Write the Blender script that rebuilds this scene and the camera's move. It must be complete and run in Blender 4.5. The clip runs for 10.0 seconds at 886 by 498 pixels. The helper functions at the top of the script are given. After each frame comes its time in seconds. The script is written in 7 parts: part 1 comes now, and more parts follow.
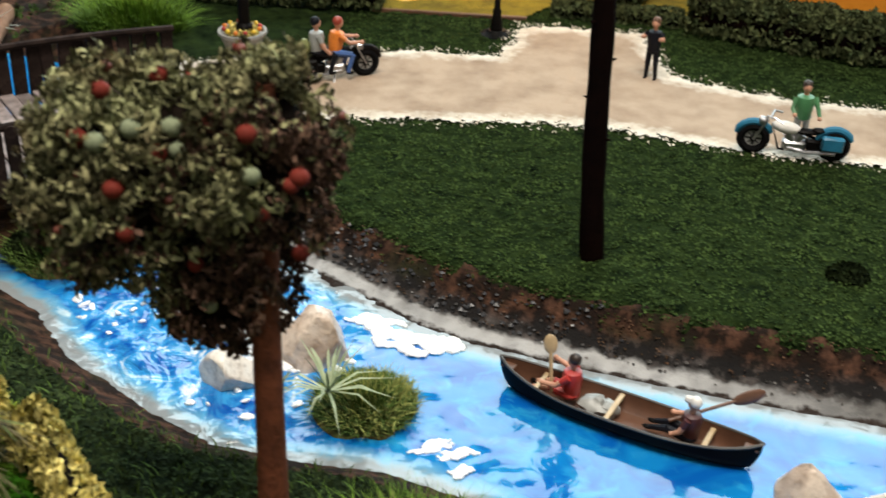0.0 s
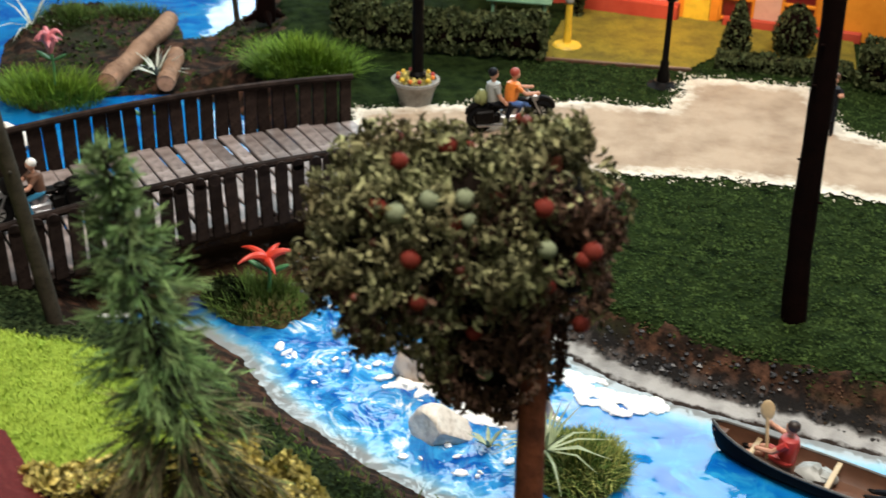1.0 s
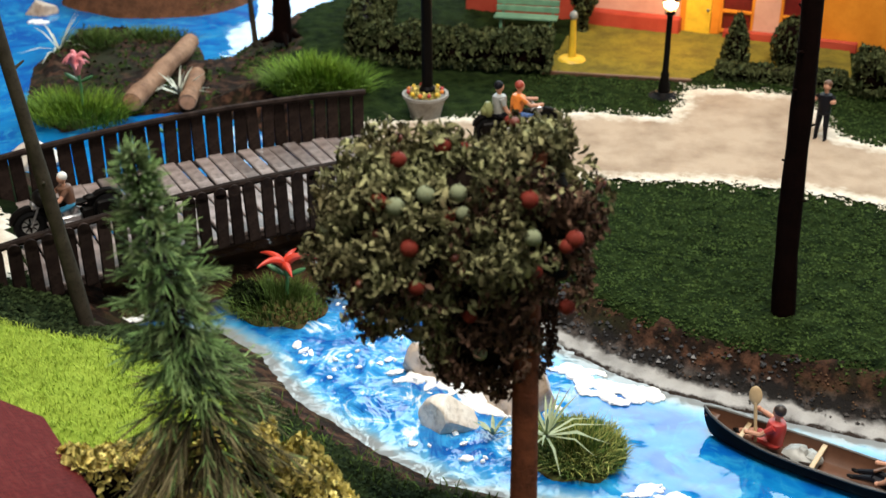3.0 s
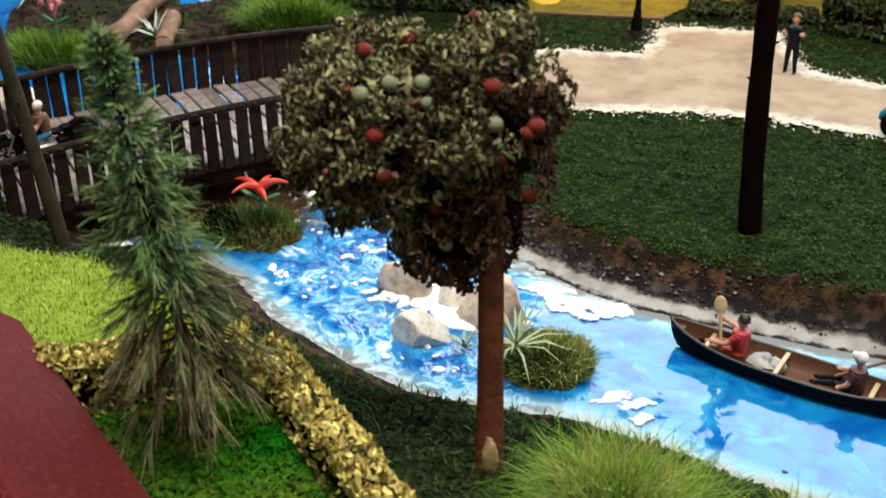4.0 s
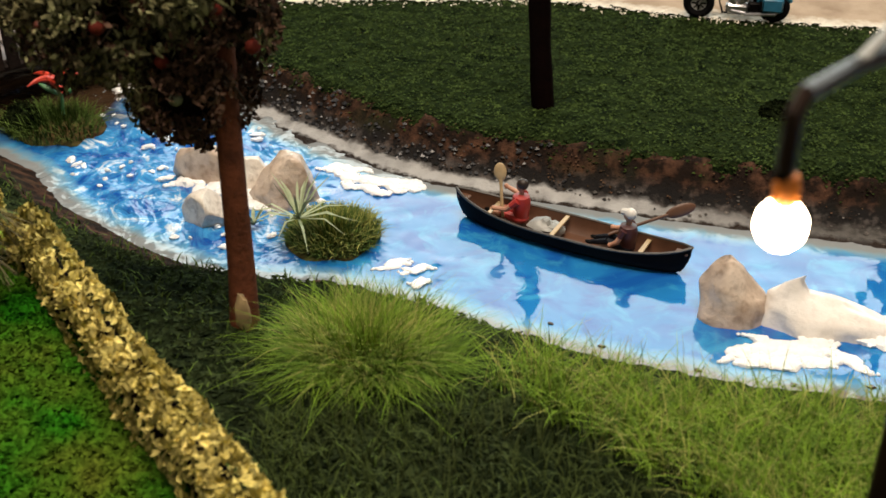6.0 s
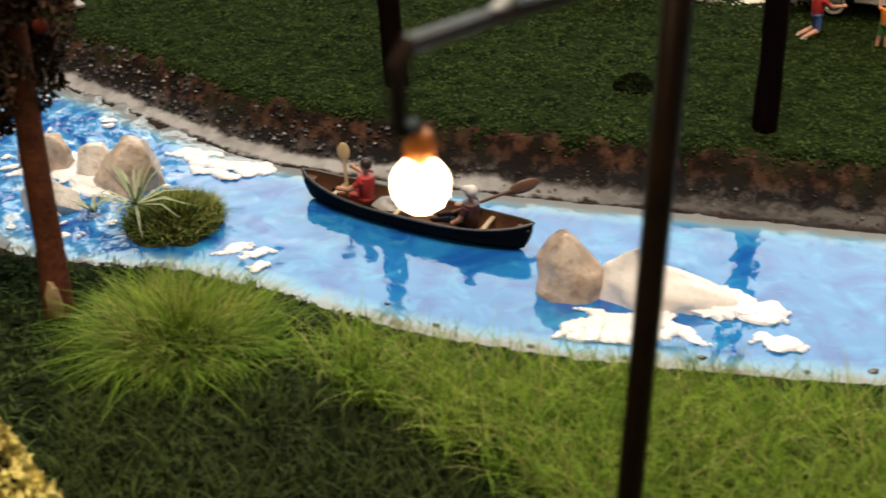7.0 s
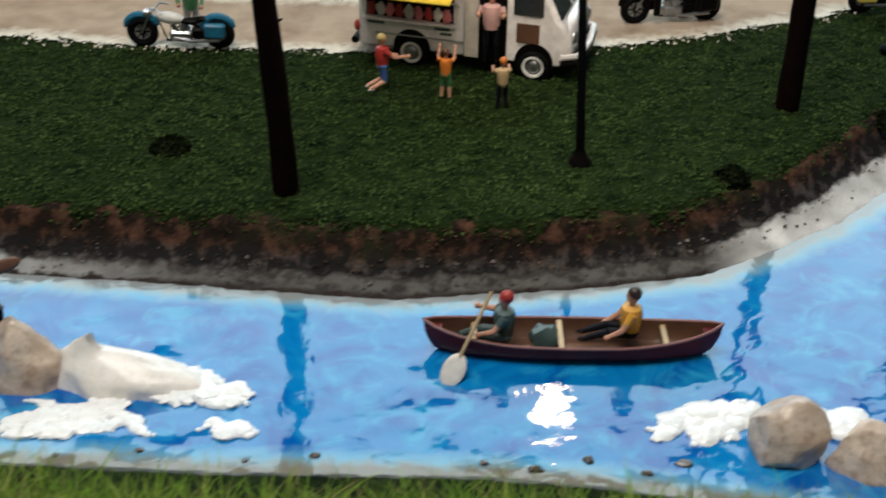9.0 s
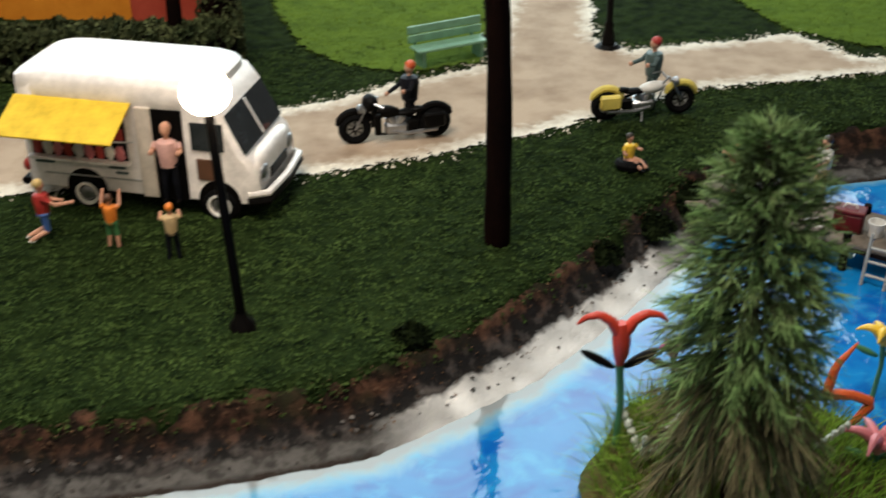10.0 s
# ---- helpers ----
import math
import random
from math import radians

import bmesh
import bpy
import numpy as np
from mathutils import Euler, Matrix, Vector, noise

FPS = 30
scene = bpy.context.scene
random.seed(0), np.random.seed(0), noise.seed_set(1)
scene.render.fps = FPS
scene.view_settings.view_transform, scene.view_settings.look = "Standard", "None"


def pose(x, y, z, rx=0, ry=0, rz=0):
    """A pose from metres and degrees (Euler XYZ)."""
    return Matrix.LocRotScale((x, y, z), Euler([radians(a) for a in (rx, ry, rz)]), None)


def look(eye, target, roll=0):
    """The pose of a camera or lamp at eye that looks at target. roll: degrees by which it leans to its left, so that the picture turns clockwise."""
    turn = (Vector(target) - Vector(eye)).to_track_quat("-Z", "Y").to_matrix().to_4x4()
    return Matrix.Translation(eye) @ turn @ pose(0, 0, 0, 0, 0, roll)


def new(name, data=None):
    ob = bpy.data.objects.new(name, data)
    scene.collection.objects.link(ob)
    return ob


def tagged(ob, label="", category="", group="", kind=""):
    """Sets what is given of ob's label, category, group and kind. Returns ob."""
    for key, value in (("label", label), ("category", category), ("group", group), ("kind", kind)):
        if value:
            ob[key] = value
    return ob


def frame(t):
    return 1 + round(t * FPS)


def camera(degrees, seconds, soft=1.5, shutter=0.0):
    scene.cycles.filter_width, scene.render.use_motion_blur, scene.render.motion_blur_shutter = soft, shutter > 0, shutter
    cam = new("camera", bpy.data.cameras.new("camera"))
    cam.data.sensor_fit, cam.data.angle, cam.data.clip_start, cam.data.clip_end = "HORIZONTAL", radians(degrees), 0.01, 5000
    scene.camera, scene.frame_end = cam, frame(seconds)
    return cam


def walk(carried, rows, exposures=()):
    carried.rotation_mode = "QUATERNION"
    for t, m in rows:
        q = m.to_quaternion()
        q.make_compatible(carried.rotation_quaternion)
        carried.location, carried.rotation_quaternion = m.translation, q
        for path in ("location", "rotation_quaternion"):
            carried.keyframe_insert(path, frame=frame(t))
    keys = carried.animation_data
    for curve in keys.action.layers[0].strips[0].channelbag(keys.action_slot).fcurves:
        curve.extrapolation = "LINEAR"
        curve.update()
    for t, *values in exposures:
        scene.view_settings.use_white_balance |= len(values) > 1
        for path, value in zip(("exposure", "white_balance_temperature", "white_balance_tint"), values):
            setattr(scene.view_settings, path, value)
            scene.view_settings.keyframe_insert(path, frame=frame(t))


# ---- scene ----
cam = camera(40.0, 10.0, 1.5, 0.3)
PATH = [
    (0, (-0.266, -0.358, 0.291), (-0.557, 1.344, -0.718), 1.7),
    (0.5, (-0.293, -0.359, 0.296), (-0.655, 1.342, -0.692), 1.4),
    (1, (-0.32, -0.366, 0.3), (-0.739, 1.333, -0.667), 1.1),
    (1.5, (-0.338, -0.369, 0.306), (-0.799, 1.329, -0.645), 0.8),
    (2, (-0.323, -0.374, 0.312), (-0.792, 1.334, -0.616), -0.1),
    (3.5, (-0.302, -0.405, 0.301), (-0.752, 1.295, -0.651), -0.3),
    (4, (-0.295, -0.412, 0.29), (-0.725, 1.281, -0.685), -0.3),
    (4.5, (-0.28, -0.418, 0.277), (-0.709, 1.255, -0.733), -1.0),
    (5, (-0.259, -0.422, 0.27), (-0.639, 1.243, -0.771), -1.1),
    (5.5, (-0.243, -0.42, 0.269), (-0.57, 1.247, -0.787), -0.8),
    (6.8, (-0.204, -0.415, 0.265), (-0.453, 1.258, -0.804), -0.6),
    (7, (-0.19, -0.408, 0.262), (-0.412, 1.262, -0.815), -0.7),
    (7.2, (-0.173, -0.41, 0.264), (-0.378, 1.262, -0.814), -0.7),
    (7.5, (-0.148, -0.412, 0.267), (-0.322, 1.264, -0.81), -0.7),
    (8, (-0.113, -0.405, 0.271), (-0.219, 1.279, -0.802), -0.2),
    (8.5, (-0.081, -0.388, 0.264), (-0.119, 1.309, -0.794), 0.5),
    (9, (-0.043, -0.366, 0.268), (-0.06, 1.334, -0.784), 0.6),
    (9.5, (0.021, -0.331, 0.275), (0.035, 1.396, -0.734), 0.1),
    (10, (0.065, -0.289, 0.274), (0.17, 1.453, -0.703), -0.1),
]
cam.data.dof.use_dof, cam.data.dof.focus_distance, cam.data.dof.aperture_fstop = True, 0.52, 24.0
walk(cam, [(t, look(eye, target, roll)) for t, eye, target, roll in PATH],
     exposures=[(0, 0.50, 6500, 10), (2, 0.62, 6500, 10), (4, 0.57, 6500, 10), (5, 0.47, 6600, 11), (5.5, 0.31, 7100, 13), (7, 0.15, 7600, 17), (7.5, 0.16, 7400, 14),
                (8, 0.17, 6600, 11), (8.5, 0.06, 6400, 10), (9, -0.2, 6250, 9), (9.5, -0.16, 6250, 9), (10, 0.12, 6600, 10)])

# All plans below are in centimetres; the builders turn them into metres.
CM = 0.01

# ---- world and large lights ----
world = bpy.data.worlds.new("room_dusk")
world.use_nodes = True
world.node_tree.nodes["Background"].inputs[0].default_value = (0.75, 0.85, 1.0, 1)
world.node_tree.nodes["Background"].inputs[1].default_value = 0.35
scene.world = world
scene.view_settings.exposure = 0.0


def area_lamp(name, eye, target, sx, sy, watts, colour):
    data = bpy.data.lights.new(name, "AREA")
    data.shape, data.size, data.size_y, data.energy, data.color = "RECTANGLE", sx, sy, watts, colour
    ob = new(name, data)
    ob.matrix_world = look(eye, target)
    return tagged(ob, kind="structure")


area_lamp("window_daylight", (-0.16, 1.13, 0.62), (-0.16, 0.0, 0.62), 1.74, 1.0, 21, (0.77, 0.96, 1.0))
# unseen overhead panel added as fill light
area_lamp("overhead_fill", (-0.25, -0.22, 1.33), (-0.25, -0.1, 0.0), 0.8, 0.5, 19.5, (1.0, 0.92, 0.80))


# ---- materials ----
def mix_rgb(nt, a, b, fac, blend="MIX"):
    n = nt.nodes.new("ShaderNodeMix")
    n.data_type, n.blend_type = "RGBA", blend
    for sock, val in ((n.inputs[0], fac), (n.inputs[6], a), (n.inputs[7], b)):
        if isinstance(val, bpy.types.NodeSocket):
            nt.links.new(val, sock)
        elif isinstance(val, (int, float)):
            sock.default_value = val
        else:
            sock.default_value = (*val, 1)
    return n.outputs[2]


def noise_out(nt, coord, scale, detail=4.0, rough=0.6, distort=0.0):
    n = nt.nodes.new("ShaderNodeTexNoise")
    n.inputs["Scale"].default_value, n.inputs["Detail"].default_value = scale, detail
    n.inputs["Roughness"].default_value, n.inputs["Distortion"].default_value = rough, distort
    nt.links.new(coord, n.inputs["Vector"])
    return n.outputs[0]


def ramp_out(nt, fac, lo, hi):
    n = nt.nodes.new("ShaderNodeMapRange")
    n.inputs[1].default_value, n.inputs[2].default_value = lo, hi
    nt.links.new(fac, n.inputs[0])
    return n.outputs[0]


def start_mat(name, rough, metal=0.0):
    m = bpy.data.materials.new(name)
    m.use_nodes = True
    nt = m.node_tree
    b = nt.nodes["Principled BSDF"]
    b.inputs["Roughness"].default_value, b.inputs["Metallic"].default_value = rough, metal
    coord = nt.nodes.new("ShaderNodeTexCoord").outputs["Object"]
    return m, nt, b, coord


def mat(name, a, b=None, rough=0.6, grain=900, stain=120, bump=0.3, metal=0.0, coat=0.0, rand=0.0, deep=0.0004, spec=0.5, speck=1.0):
    """A surface that wavers between colours a and b at two scales, with fine relief."""
    m, nt, p, coord = start_mat(name, rough, metal)
    p.inputs["Specular IOR Level"].default_value = (spec if rough < 0.6 else min(spec, 0.06)) if rough < 0.85 else 0.02
    b = b or tuple(c * 0.65 for c in a)
    fine, broad = noise_out(nt, coord, grain, 5), noise_out(nt, coord, stain, 3)
    col = mix_rgb(nt, a, b, ramp_out(nt, broad, 0.35, 0.7))
    dark = tuple(0.55 * min(x, y) for x, y in zip(a, b))
    col = mix_rgb(nt, col, dark, ramp_out(nt, fine, 0.5, 0.5 + 0.35 / speck))
    if rand:
        info = nt.nodes.new("ShaderNodeObjectInfo").outputs["Random"]
        isle = nt.nodes.new("ShaderNodeNewGeometry").outputs["Random Per Island"]
        add = nt.nodes.new("ShaderNodeMath")
        add.operation = "ADD"
        nt.links.new(info, add.inputs[0])
        nt.links.new(isle, add.inputs[1])
        wrap = nt.nodes.new("ShaderNodeMath")
        wrap.operation, wrap.inputs[1].default_value = "FRACT", 1.0
        nt.links.new(add.outputs[0], wrap.inputs[0])
        hsv = nt.nodes.new("ShaderNodeHueSaturation")
        nt.links.new(col, hsv.inputs["Color"])
        mr = nt.nodes.new("ShaderNodeMapRange")
        mr.inputs[3].default_value, mr.inputs[4].default_value = 1 - rand, 1 + rand
        nt.links.new(wrap.outputs[0], mr.inputs[0])
        nt.links.new(mr.outputs[0], hsv.inputs["Value"])
        col = hsv.outputs[0]
    nt.links.new(col, p.inputs["Base Color"])
    if bump:
        bm = nt.nodes.new("ShaderNodeBump")
        bm.inputs["Strength"].default_value, bm.inputs["Distance"].default_value = bump, deep
        nt.links.new(fine, bm.inputs["Height"])
        nt.links.new(bm.outputs[0], p.inputs["Normal"])
    if coat:
        p.inputs["Coat Weight"].default_value, p.inputs["Coat Roughness"].default_value = coat, 0.06
    return m


def glow(name, colour, strength):
    m = bpy.data.materials.new(name)
    m.use_nodes = True
    p = m.node_tree.nodes["Principled BSDF"]
    p.inputs["Base Color"].default_value = (*colour, 1)
    p.inputs["Emission Color"].default_value, p.inputs["Emission Strength"].default_value = (*colour, 1), strength
    return m


EARTH = mat("earth", (0.055, 0.030, 0.018), (0.024, 0.016, 0.011), 0.75, 500, 60, 0.8, deep=0.001)
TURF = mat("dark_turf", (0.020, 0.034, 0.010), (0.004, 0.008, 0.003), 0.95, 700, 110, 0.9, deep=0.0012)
# near bank turf: the shade is put into its darker colours
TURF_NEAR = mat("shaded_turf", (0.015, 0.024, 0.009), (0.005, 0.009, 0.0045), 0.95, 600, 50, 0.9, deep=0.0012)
MOSS = mat("bright_moss", (0.006, 0.075, 0.004), (0.09, 0.10, 0.016), 0.95, 700, 22, 0.35, deep=0.0012, speck=0.3)
LIME = mat("lime_grass", (0.26, 0.35, 0.05), (0.19, 0.28, 0.035), 0.9, 900, 50, 0.8, deep=0.001)
OLIVE = mat("yellow_turf", (0.22, 0.18, 0.03), (0.12, 0.10, 0.025), 0.95, 700, 70, 0.8, deep=0.001)
GRAVEL = mat("cream_gravel", (0.62, 0.53, 0.42), (0.40, 0.31, 0.22), 0.85, 1100, 45, 0.9, deep=0.0008)
GRIT = mat("white_grit", (0.78, 0.72, 0.62), (0.6, 0.52, 0.42), 0.8, 900, 200, 0.4, rand=0.2)
FLAKE = mat("turf_flakes", (0.045, 0.073, 0.020), (0.013, 0.025, 0.008), 0.9, 900, 120, 0, rand=0.45)
BLADE = mat("grass_blades", (0.145, 0.245, 0.026), (0.070, 0.140, 0.016), 0.7, 300, 70, 0, rand=0.65)
BLADE_DRY = mat("dry_grass_blades", (0.30, 0.31, 0.09), (0.2, 0.22, 0.06), 0.7, 300, 40, 0, rand=0.4)
BLADE_DARK = mat("dark_grass_blades", (0.08, 0.13, 0.03), (0.05, 0.09, 0.02), 0.75, 300, 40, 0, rand=0.45)
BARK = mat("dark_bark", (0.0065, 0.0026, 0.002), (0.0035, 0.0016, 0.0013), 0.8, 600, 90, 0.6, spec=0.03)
BARK_RED = mat("reddish_bark", (0.15, 0.05, 0.026), (0.07, 0.026, 0.016), 0.75, 500, 90, 0.8, deep=0.0008, spec=0.2)
BARK_GREY = mat("grey_bark", (0.045, 0.038, 0.028), (0.025, 0.021, 0.015), 0.8, 600, 90, 0.7)
PLANK = mat("weathered_plank", (0.30, 0.25, 0.24), (0.11, 0.082, 0.078), 0.5, 500, 120, 0.4, rand=0.35)
RAIL = mat("dark_stained_wood", (0.034, 0.023, 0.0195), (0.010, 0.0065, 0.006), 0.6, 500, 120, 0.4, rand=0.35)
BLACK = mat("black_paint", (0.003, 0.0025, 0.0025), (0.005, 0.0042, 0.004), 0.45, 900, 150, 0.15, spec=0.07)
CHROME = mat("chrome", (0.55, 0.55, 0.57), (0.38, 0.38, 0.40), 0.38, 900, 200, 0.1, metal=1.0)
RUBBER = mat("rubber", (0.006, 0.006, 0.0065), None, 0.7, 900, 200, 0.3, spec=0.05)
ROCK = mat("tan_stone", (0.68, 0.57, 0.48), (0.38, 0.265, 0.19), 0.45, 300, 75, 0.7, deep=0.0009, coat=0.25, speck=0.8)
ROCK_PALE = mat("pale_stone", (0.80, 0.76, 0.70), (0.60, 0.52, 0.45), 0.5, 350, 90, 0.7, deep=0.001, coat=0.25)
FOAM = mat("white_foam", (0.93, 0.94, 0.95), (0.86, 0.90, 0.94), 0.3, 350, 60, 0.15, deep=0.0004, coat=0.3, speck=0.3)
SKIN = mat("painted_skin", (0.58, 0.30, 0.20), (0.50, 0.25, 0.17), 0.55, 900, 150, 0.1)


def paint(name, colour, rough=0.45, coat=0.0):
    return mat(name, colour, tuple(c * 0.72 for c in colour), rough, 800, 130, 0.12, coat=coat, speck=0.3)


RED, BLUE, TEAL = paint("red_paint", (0.42, 0.035, 0.03)), paint("blue_paint", (0.05, 0.12, 0.35)), paint("teal_paint", (0.02, 0.17, 0.30))
LEMON = paint("lemon_paint", (0.80, 0.64, 0.14))
YELLOW, WHITE, GREEN = paint("yellow_paint", (0.80, 0.52, 0.04)), paint("white_paint", (0.78, 0.76, 0.73), 0.35), paint("green_paint", (0.06, 0.20, 0.08))
NAVY, BROWN, TAN = mat("navy_paint", (0.006, 0.007, 0.012), (0.004, 0.004, 0.007), 0.55, 800, 130, 0.12, spec=0.15), paint("brown_paint", (0.13, 0.06, 0.035)), paint("tan_paint", (0.50, 0.36, 0.20))
ORANGE, MAROON, PINK = paint("orange_paint", (0.75, 0.22, 0.03)), mat("maroon_paint", (0.13, 0.012, 0.014), (0.08, 0.008, 0.010), 0.45, 800, 130, 0.12, spec=0.2, speck=0.3), paint("pink_paint", (0.72, 0.22, 0.25))
HAIR, GREY, SLATE = paint("hair_paint", (0.03, 0.018, 0.014)), paint("grey_paint", (0.33, 0.34, 0.33)), paint("slate_paint", (0.06, 0.10, 0.10))
BENCH = paint("sage_paint", (0.16, 0.33, 0.22))
CANOE_GREEN = mat("dark_canoe_paint", (0.006, 0.005, 0.004), (0.004, 0.003, 0.0025), 0.55, 800, 130, 0.12, spec=0.05)
GLASS_DARK = mat("dark_glass", (0.03, 0.035, 0.04), None, 0.08, 900, 100, 0.0)


# ---- mesh building ----
def rot_to(d):
    return Vector((0, 0, 1)).rotation_difference(Vector(d).normalized()).to_matrix()


class Shape:
    """Collects vertices, faces and material slots of one mesh, in centimetres."""

    def __init__(self):
        self.v, self.f, self.m = [], [], []

    def add(self, verts, faces, slot=0):
        k = len(self.v)
        self.v += [tuple(p) for p in verts]
        self.f += [tuple(i + k for i in f) for f in faces]
        self.m += [slot] * len(faces)
        return self

    def box(self, c, s, slot=0, rz=0.0, bevel=0.04, turn=None):
        """A box with chamfered edges."""
        h = [x / 2 for x in s]
        b = min(bevel, min(h) * 0.45)
        turn = turn or Matrix.Rotation(radians(rz), 3, "Z")
        idx, verts = {}, []
        for sx in (-1, 1):
            for sy in (-1, 1):
                for sz in (-1, 1):
                    for ax in range(3):
                        p = [sx * (h[0] - b), sy * (h[1] - b), sz * (h[2] - b)]
                        p[ax] = (sx, sy, sz)[ax] * h[ax]
                        idx[(sx, sy, sz, ax)] = len(verts)
                        verts.append(Vector(c) + turn @ Vector(p))
        faces = []
        for ax in range(3):
            o1, o2 = [a for a in range(3) if a != ax]
            for s0 in (-1, 1):
                ring = []
                for a, d in ((-1, -1), (1, -1), (1, 1), (-1, 1)):
                    k = [0, 0, 0]
                    k[ax], k[o1], k[o2] = s0, a, d
                    ring.append(idx[(*k, ax)])
                faces.append(ring if (s0 > 0) == (ax != 1) else ring[::-1])
        for ax in range(3):
            o1, o2 = [a for a in range(3) if a != ax]
            for a in (-1, 1):
                for d in (-1, 1):
                    k0, k1 = [0, 0, 0], [0, 0, 0]
                    k0[ax], k1[ax] = -1, 1
                    k0[o1] = k1[o1] = a
                    k0[o2] = k1[o2] = d
                    faces.append([idx[(*k0, o1)], idx[(*k1, o1)], idx[(*k1, o2)], idx[(*k0, o2)]])
        for sx in (-1, 1):
            for sy in (-1, 1):
                for sz in (-1, 1):
                    faces.append([idx[(sx, sy, sz, a)] for a in range(3)])
        return self.add(verts, faces, slot)

    def tube(self, pts, radii, n=8, slot=0, caps=True):
        """A round tube through points with a radius at each."""
        pts = [Vector(p) for p in pts]
        if isinstance(radii, (int, float)):
            radii = [radii] * len(pts)
        verts, faces, side = [], [], None
        for i, p in enumerate(pts):
            d = (pts[min(i + 1, len(pts) - 1)] - pts[max(i - 1, 0)]).normalized()
            if side is None:
                side = d.orthogonal().normalized()
            side = (side - d * side.dot(d)).normalized()
            up = d.cross(side)
            for k in range(n):
                a = 2 * math.pi * k / n
                verts.append(p + (side * math.cos(a) + up * math.sin(a)) * radii[i])
        for i in range(len(pts) - 1):
            for k in range(n):
                faces.append((i * n + k, i * n + (k + 1) % n, (i + 1) * n + (k + 1) % n, (i + 1) * n + k))
        if caps:
            faces.append(tuple(range(n))[::-1])
            faces.append(tuple((len(pts) - 1) * n + k for k in range(n)))
        return self.add(verts, faces, slot)

    def ball(self, c, r, slot=0, seg=10, rings=7, turn=None, rough=0.0, freq=1.0):
        """An ellipsoid; rough dents it by noise."""
        r = (r, r, r) if isinstance(r, (int, float)) else r
        verts, faces = [], []
        c = Vector(c)
        for i in range(rings + 1):
            th = math.pi * i / rings
            for k in range(seg):
                ph = 2 * math.pi * k / seg
                d = Vector((math.sin(th) * math.cos(ph), math.sin(th) * math.sin(ph), math.cos(th)))
                s = 1 + rough * noise.noise(d * freq + c * 3.7)
                p = Vector((d.x * r[0], d.y * r[1], d.z * r[2])) * s
                verts.append(c + (turn @ p if turn else p))
        for i in range(rings):
            for k in range(seg):
                a, b = i * seg + k, i * seg + (k + 1) % seg
                faces.append((a, a + seg, b + seg, b))
        return self.add(verts, faces, slot)

    def lathe(self, profile, n=20, slot=0, c=(0, 0, 0)):
        """A turned shape from (radius, height) pairs."""
        verts, faces = [], []
        for r, z in profile:
            for k in range(n):
                a = 2 * math.pi * k / n
                verts.append((c[0] + r * math.cos(a), c[1] + r * math.sin(a), c[2] + z))
        for i in range(len(profile) - 1):
            for k in range(n):
                faces.append((i * n + k, i * n + (k + 1) % n, (i + 1) * n + (k + 1) % n, (i + 1) * n + k))
        return self.add(verts, faces, slot)

    def ring(self, c, axis, r, thick, n=20, k=8, slot=0):
        """A torus about an axis."""
        m, c = rot_to(axis), Vector(c)
        verts, faces = [], []
        for i in range(n):
            a = 2 * math.pi * i / n
            for j in range(k):
                b = 2 * math.pi * j / k
                w = r + thick * math.cos(b)
                verts.append(c + m @ Vector((w * math.cos(a), w * math.sin(a), thick * math.sin(b))))
        for i in range(n):
            for j in range(k):
                faces.append((i * k + j, ((i + 1) % n) * k + j, ((i + 1) % n) * k + (j + 1) % k, i * k + (j + 1) % k))
        return self.add(verts, faces, slot)

    def cushion(self, c, r, slot=0, e1=0.45, e2=0.3, n=36, rings=14):
        """A rounded block: a superellipsoid about c with half sizes r."""
        def pw(x, e):
            return math.copysign(abs(x) ** e, x)
        verts, faces = [], []
        for i in range(rings + 1):
            th = -math.pi / 2 + math.pi * i / rings
            for k in range(n):
                ph = 2 * math.pi * k / n
                w = pw(math.cos(th), e1)
                verts.append((c[0] + r[0] * w * pw(math.cos(ph), e2), c[1] + r[1] * w * pw(math.sin(ph), e2), c[2] + r[2] * pw(math.sin(th), e1)))
        for i in range(rings):
            for k in range(n):
                faces.append((i * n + k, i * n + (k + 1) % n, (i + 1) * n + (k + 1) % n, (i + 1) * n + k))
        return self.add(verts, faces, slot)

    def mesh(self, name, mats, smooth=True):
        me = bpy.data.meshes.new(name)
        me.from_pydata([(x * CM, y * CM, z * CM) for x, y, z in self.v], [], self.f)
        for mt in mats if isinstance(mats, (list, tuple)) else [mats]:
            me.materials.append(mt)
        me.polygons.foreach_set("material_index", self.m)
        if smooth:
            me.polygons.foreach_set("use_smooth", [True] * len(self.f))
            me.set_sharp_from_angle(angle=radians(38))
        me.update()
        return me


def thing(name, x, y, z, rz=0.0, label="", category="", group="", kind="", rx=0.0, ry=0.0):
    ob = new(name)
    ob.empty_display_size = 0.01
    ob.matrix_world = pose(x * CM, y * CM, z * CM, rx, ry, rz)
    return tagged(ob, label, category, group, kind)


def part(name, shape, mats, parent=None, label="", smooth=True):
    ob = new(name, shape.mesh(name, mats, smooth))
    if parent:
        ob.parent = parent
    return tagged(ob, label)


def solid(name, shape, mats, x, y, z, rz=0.0, label="", category="", group="", kind="", smooth=True, rx=0.0, ry=0.0):
    """A thing that is a single mesh."""
    ob = new(name, shape.mesh(name, mats, smooth))
    ob.matrix_world = pose(x * CM, y * CM, z * CM, rx, ry, rz)
    return tagged(ob, label, category, group, kind)


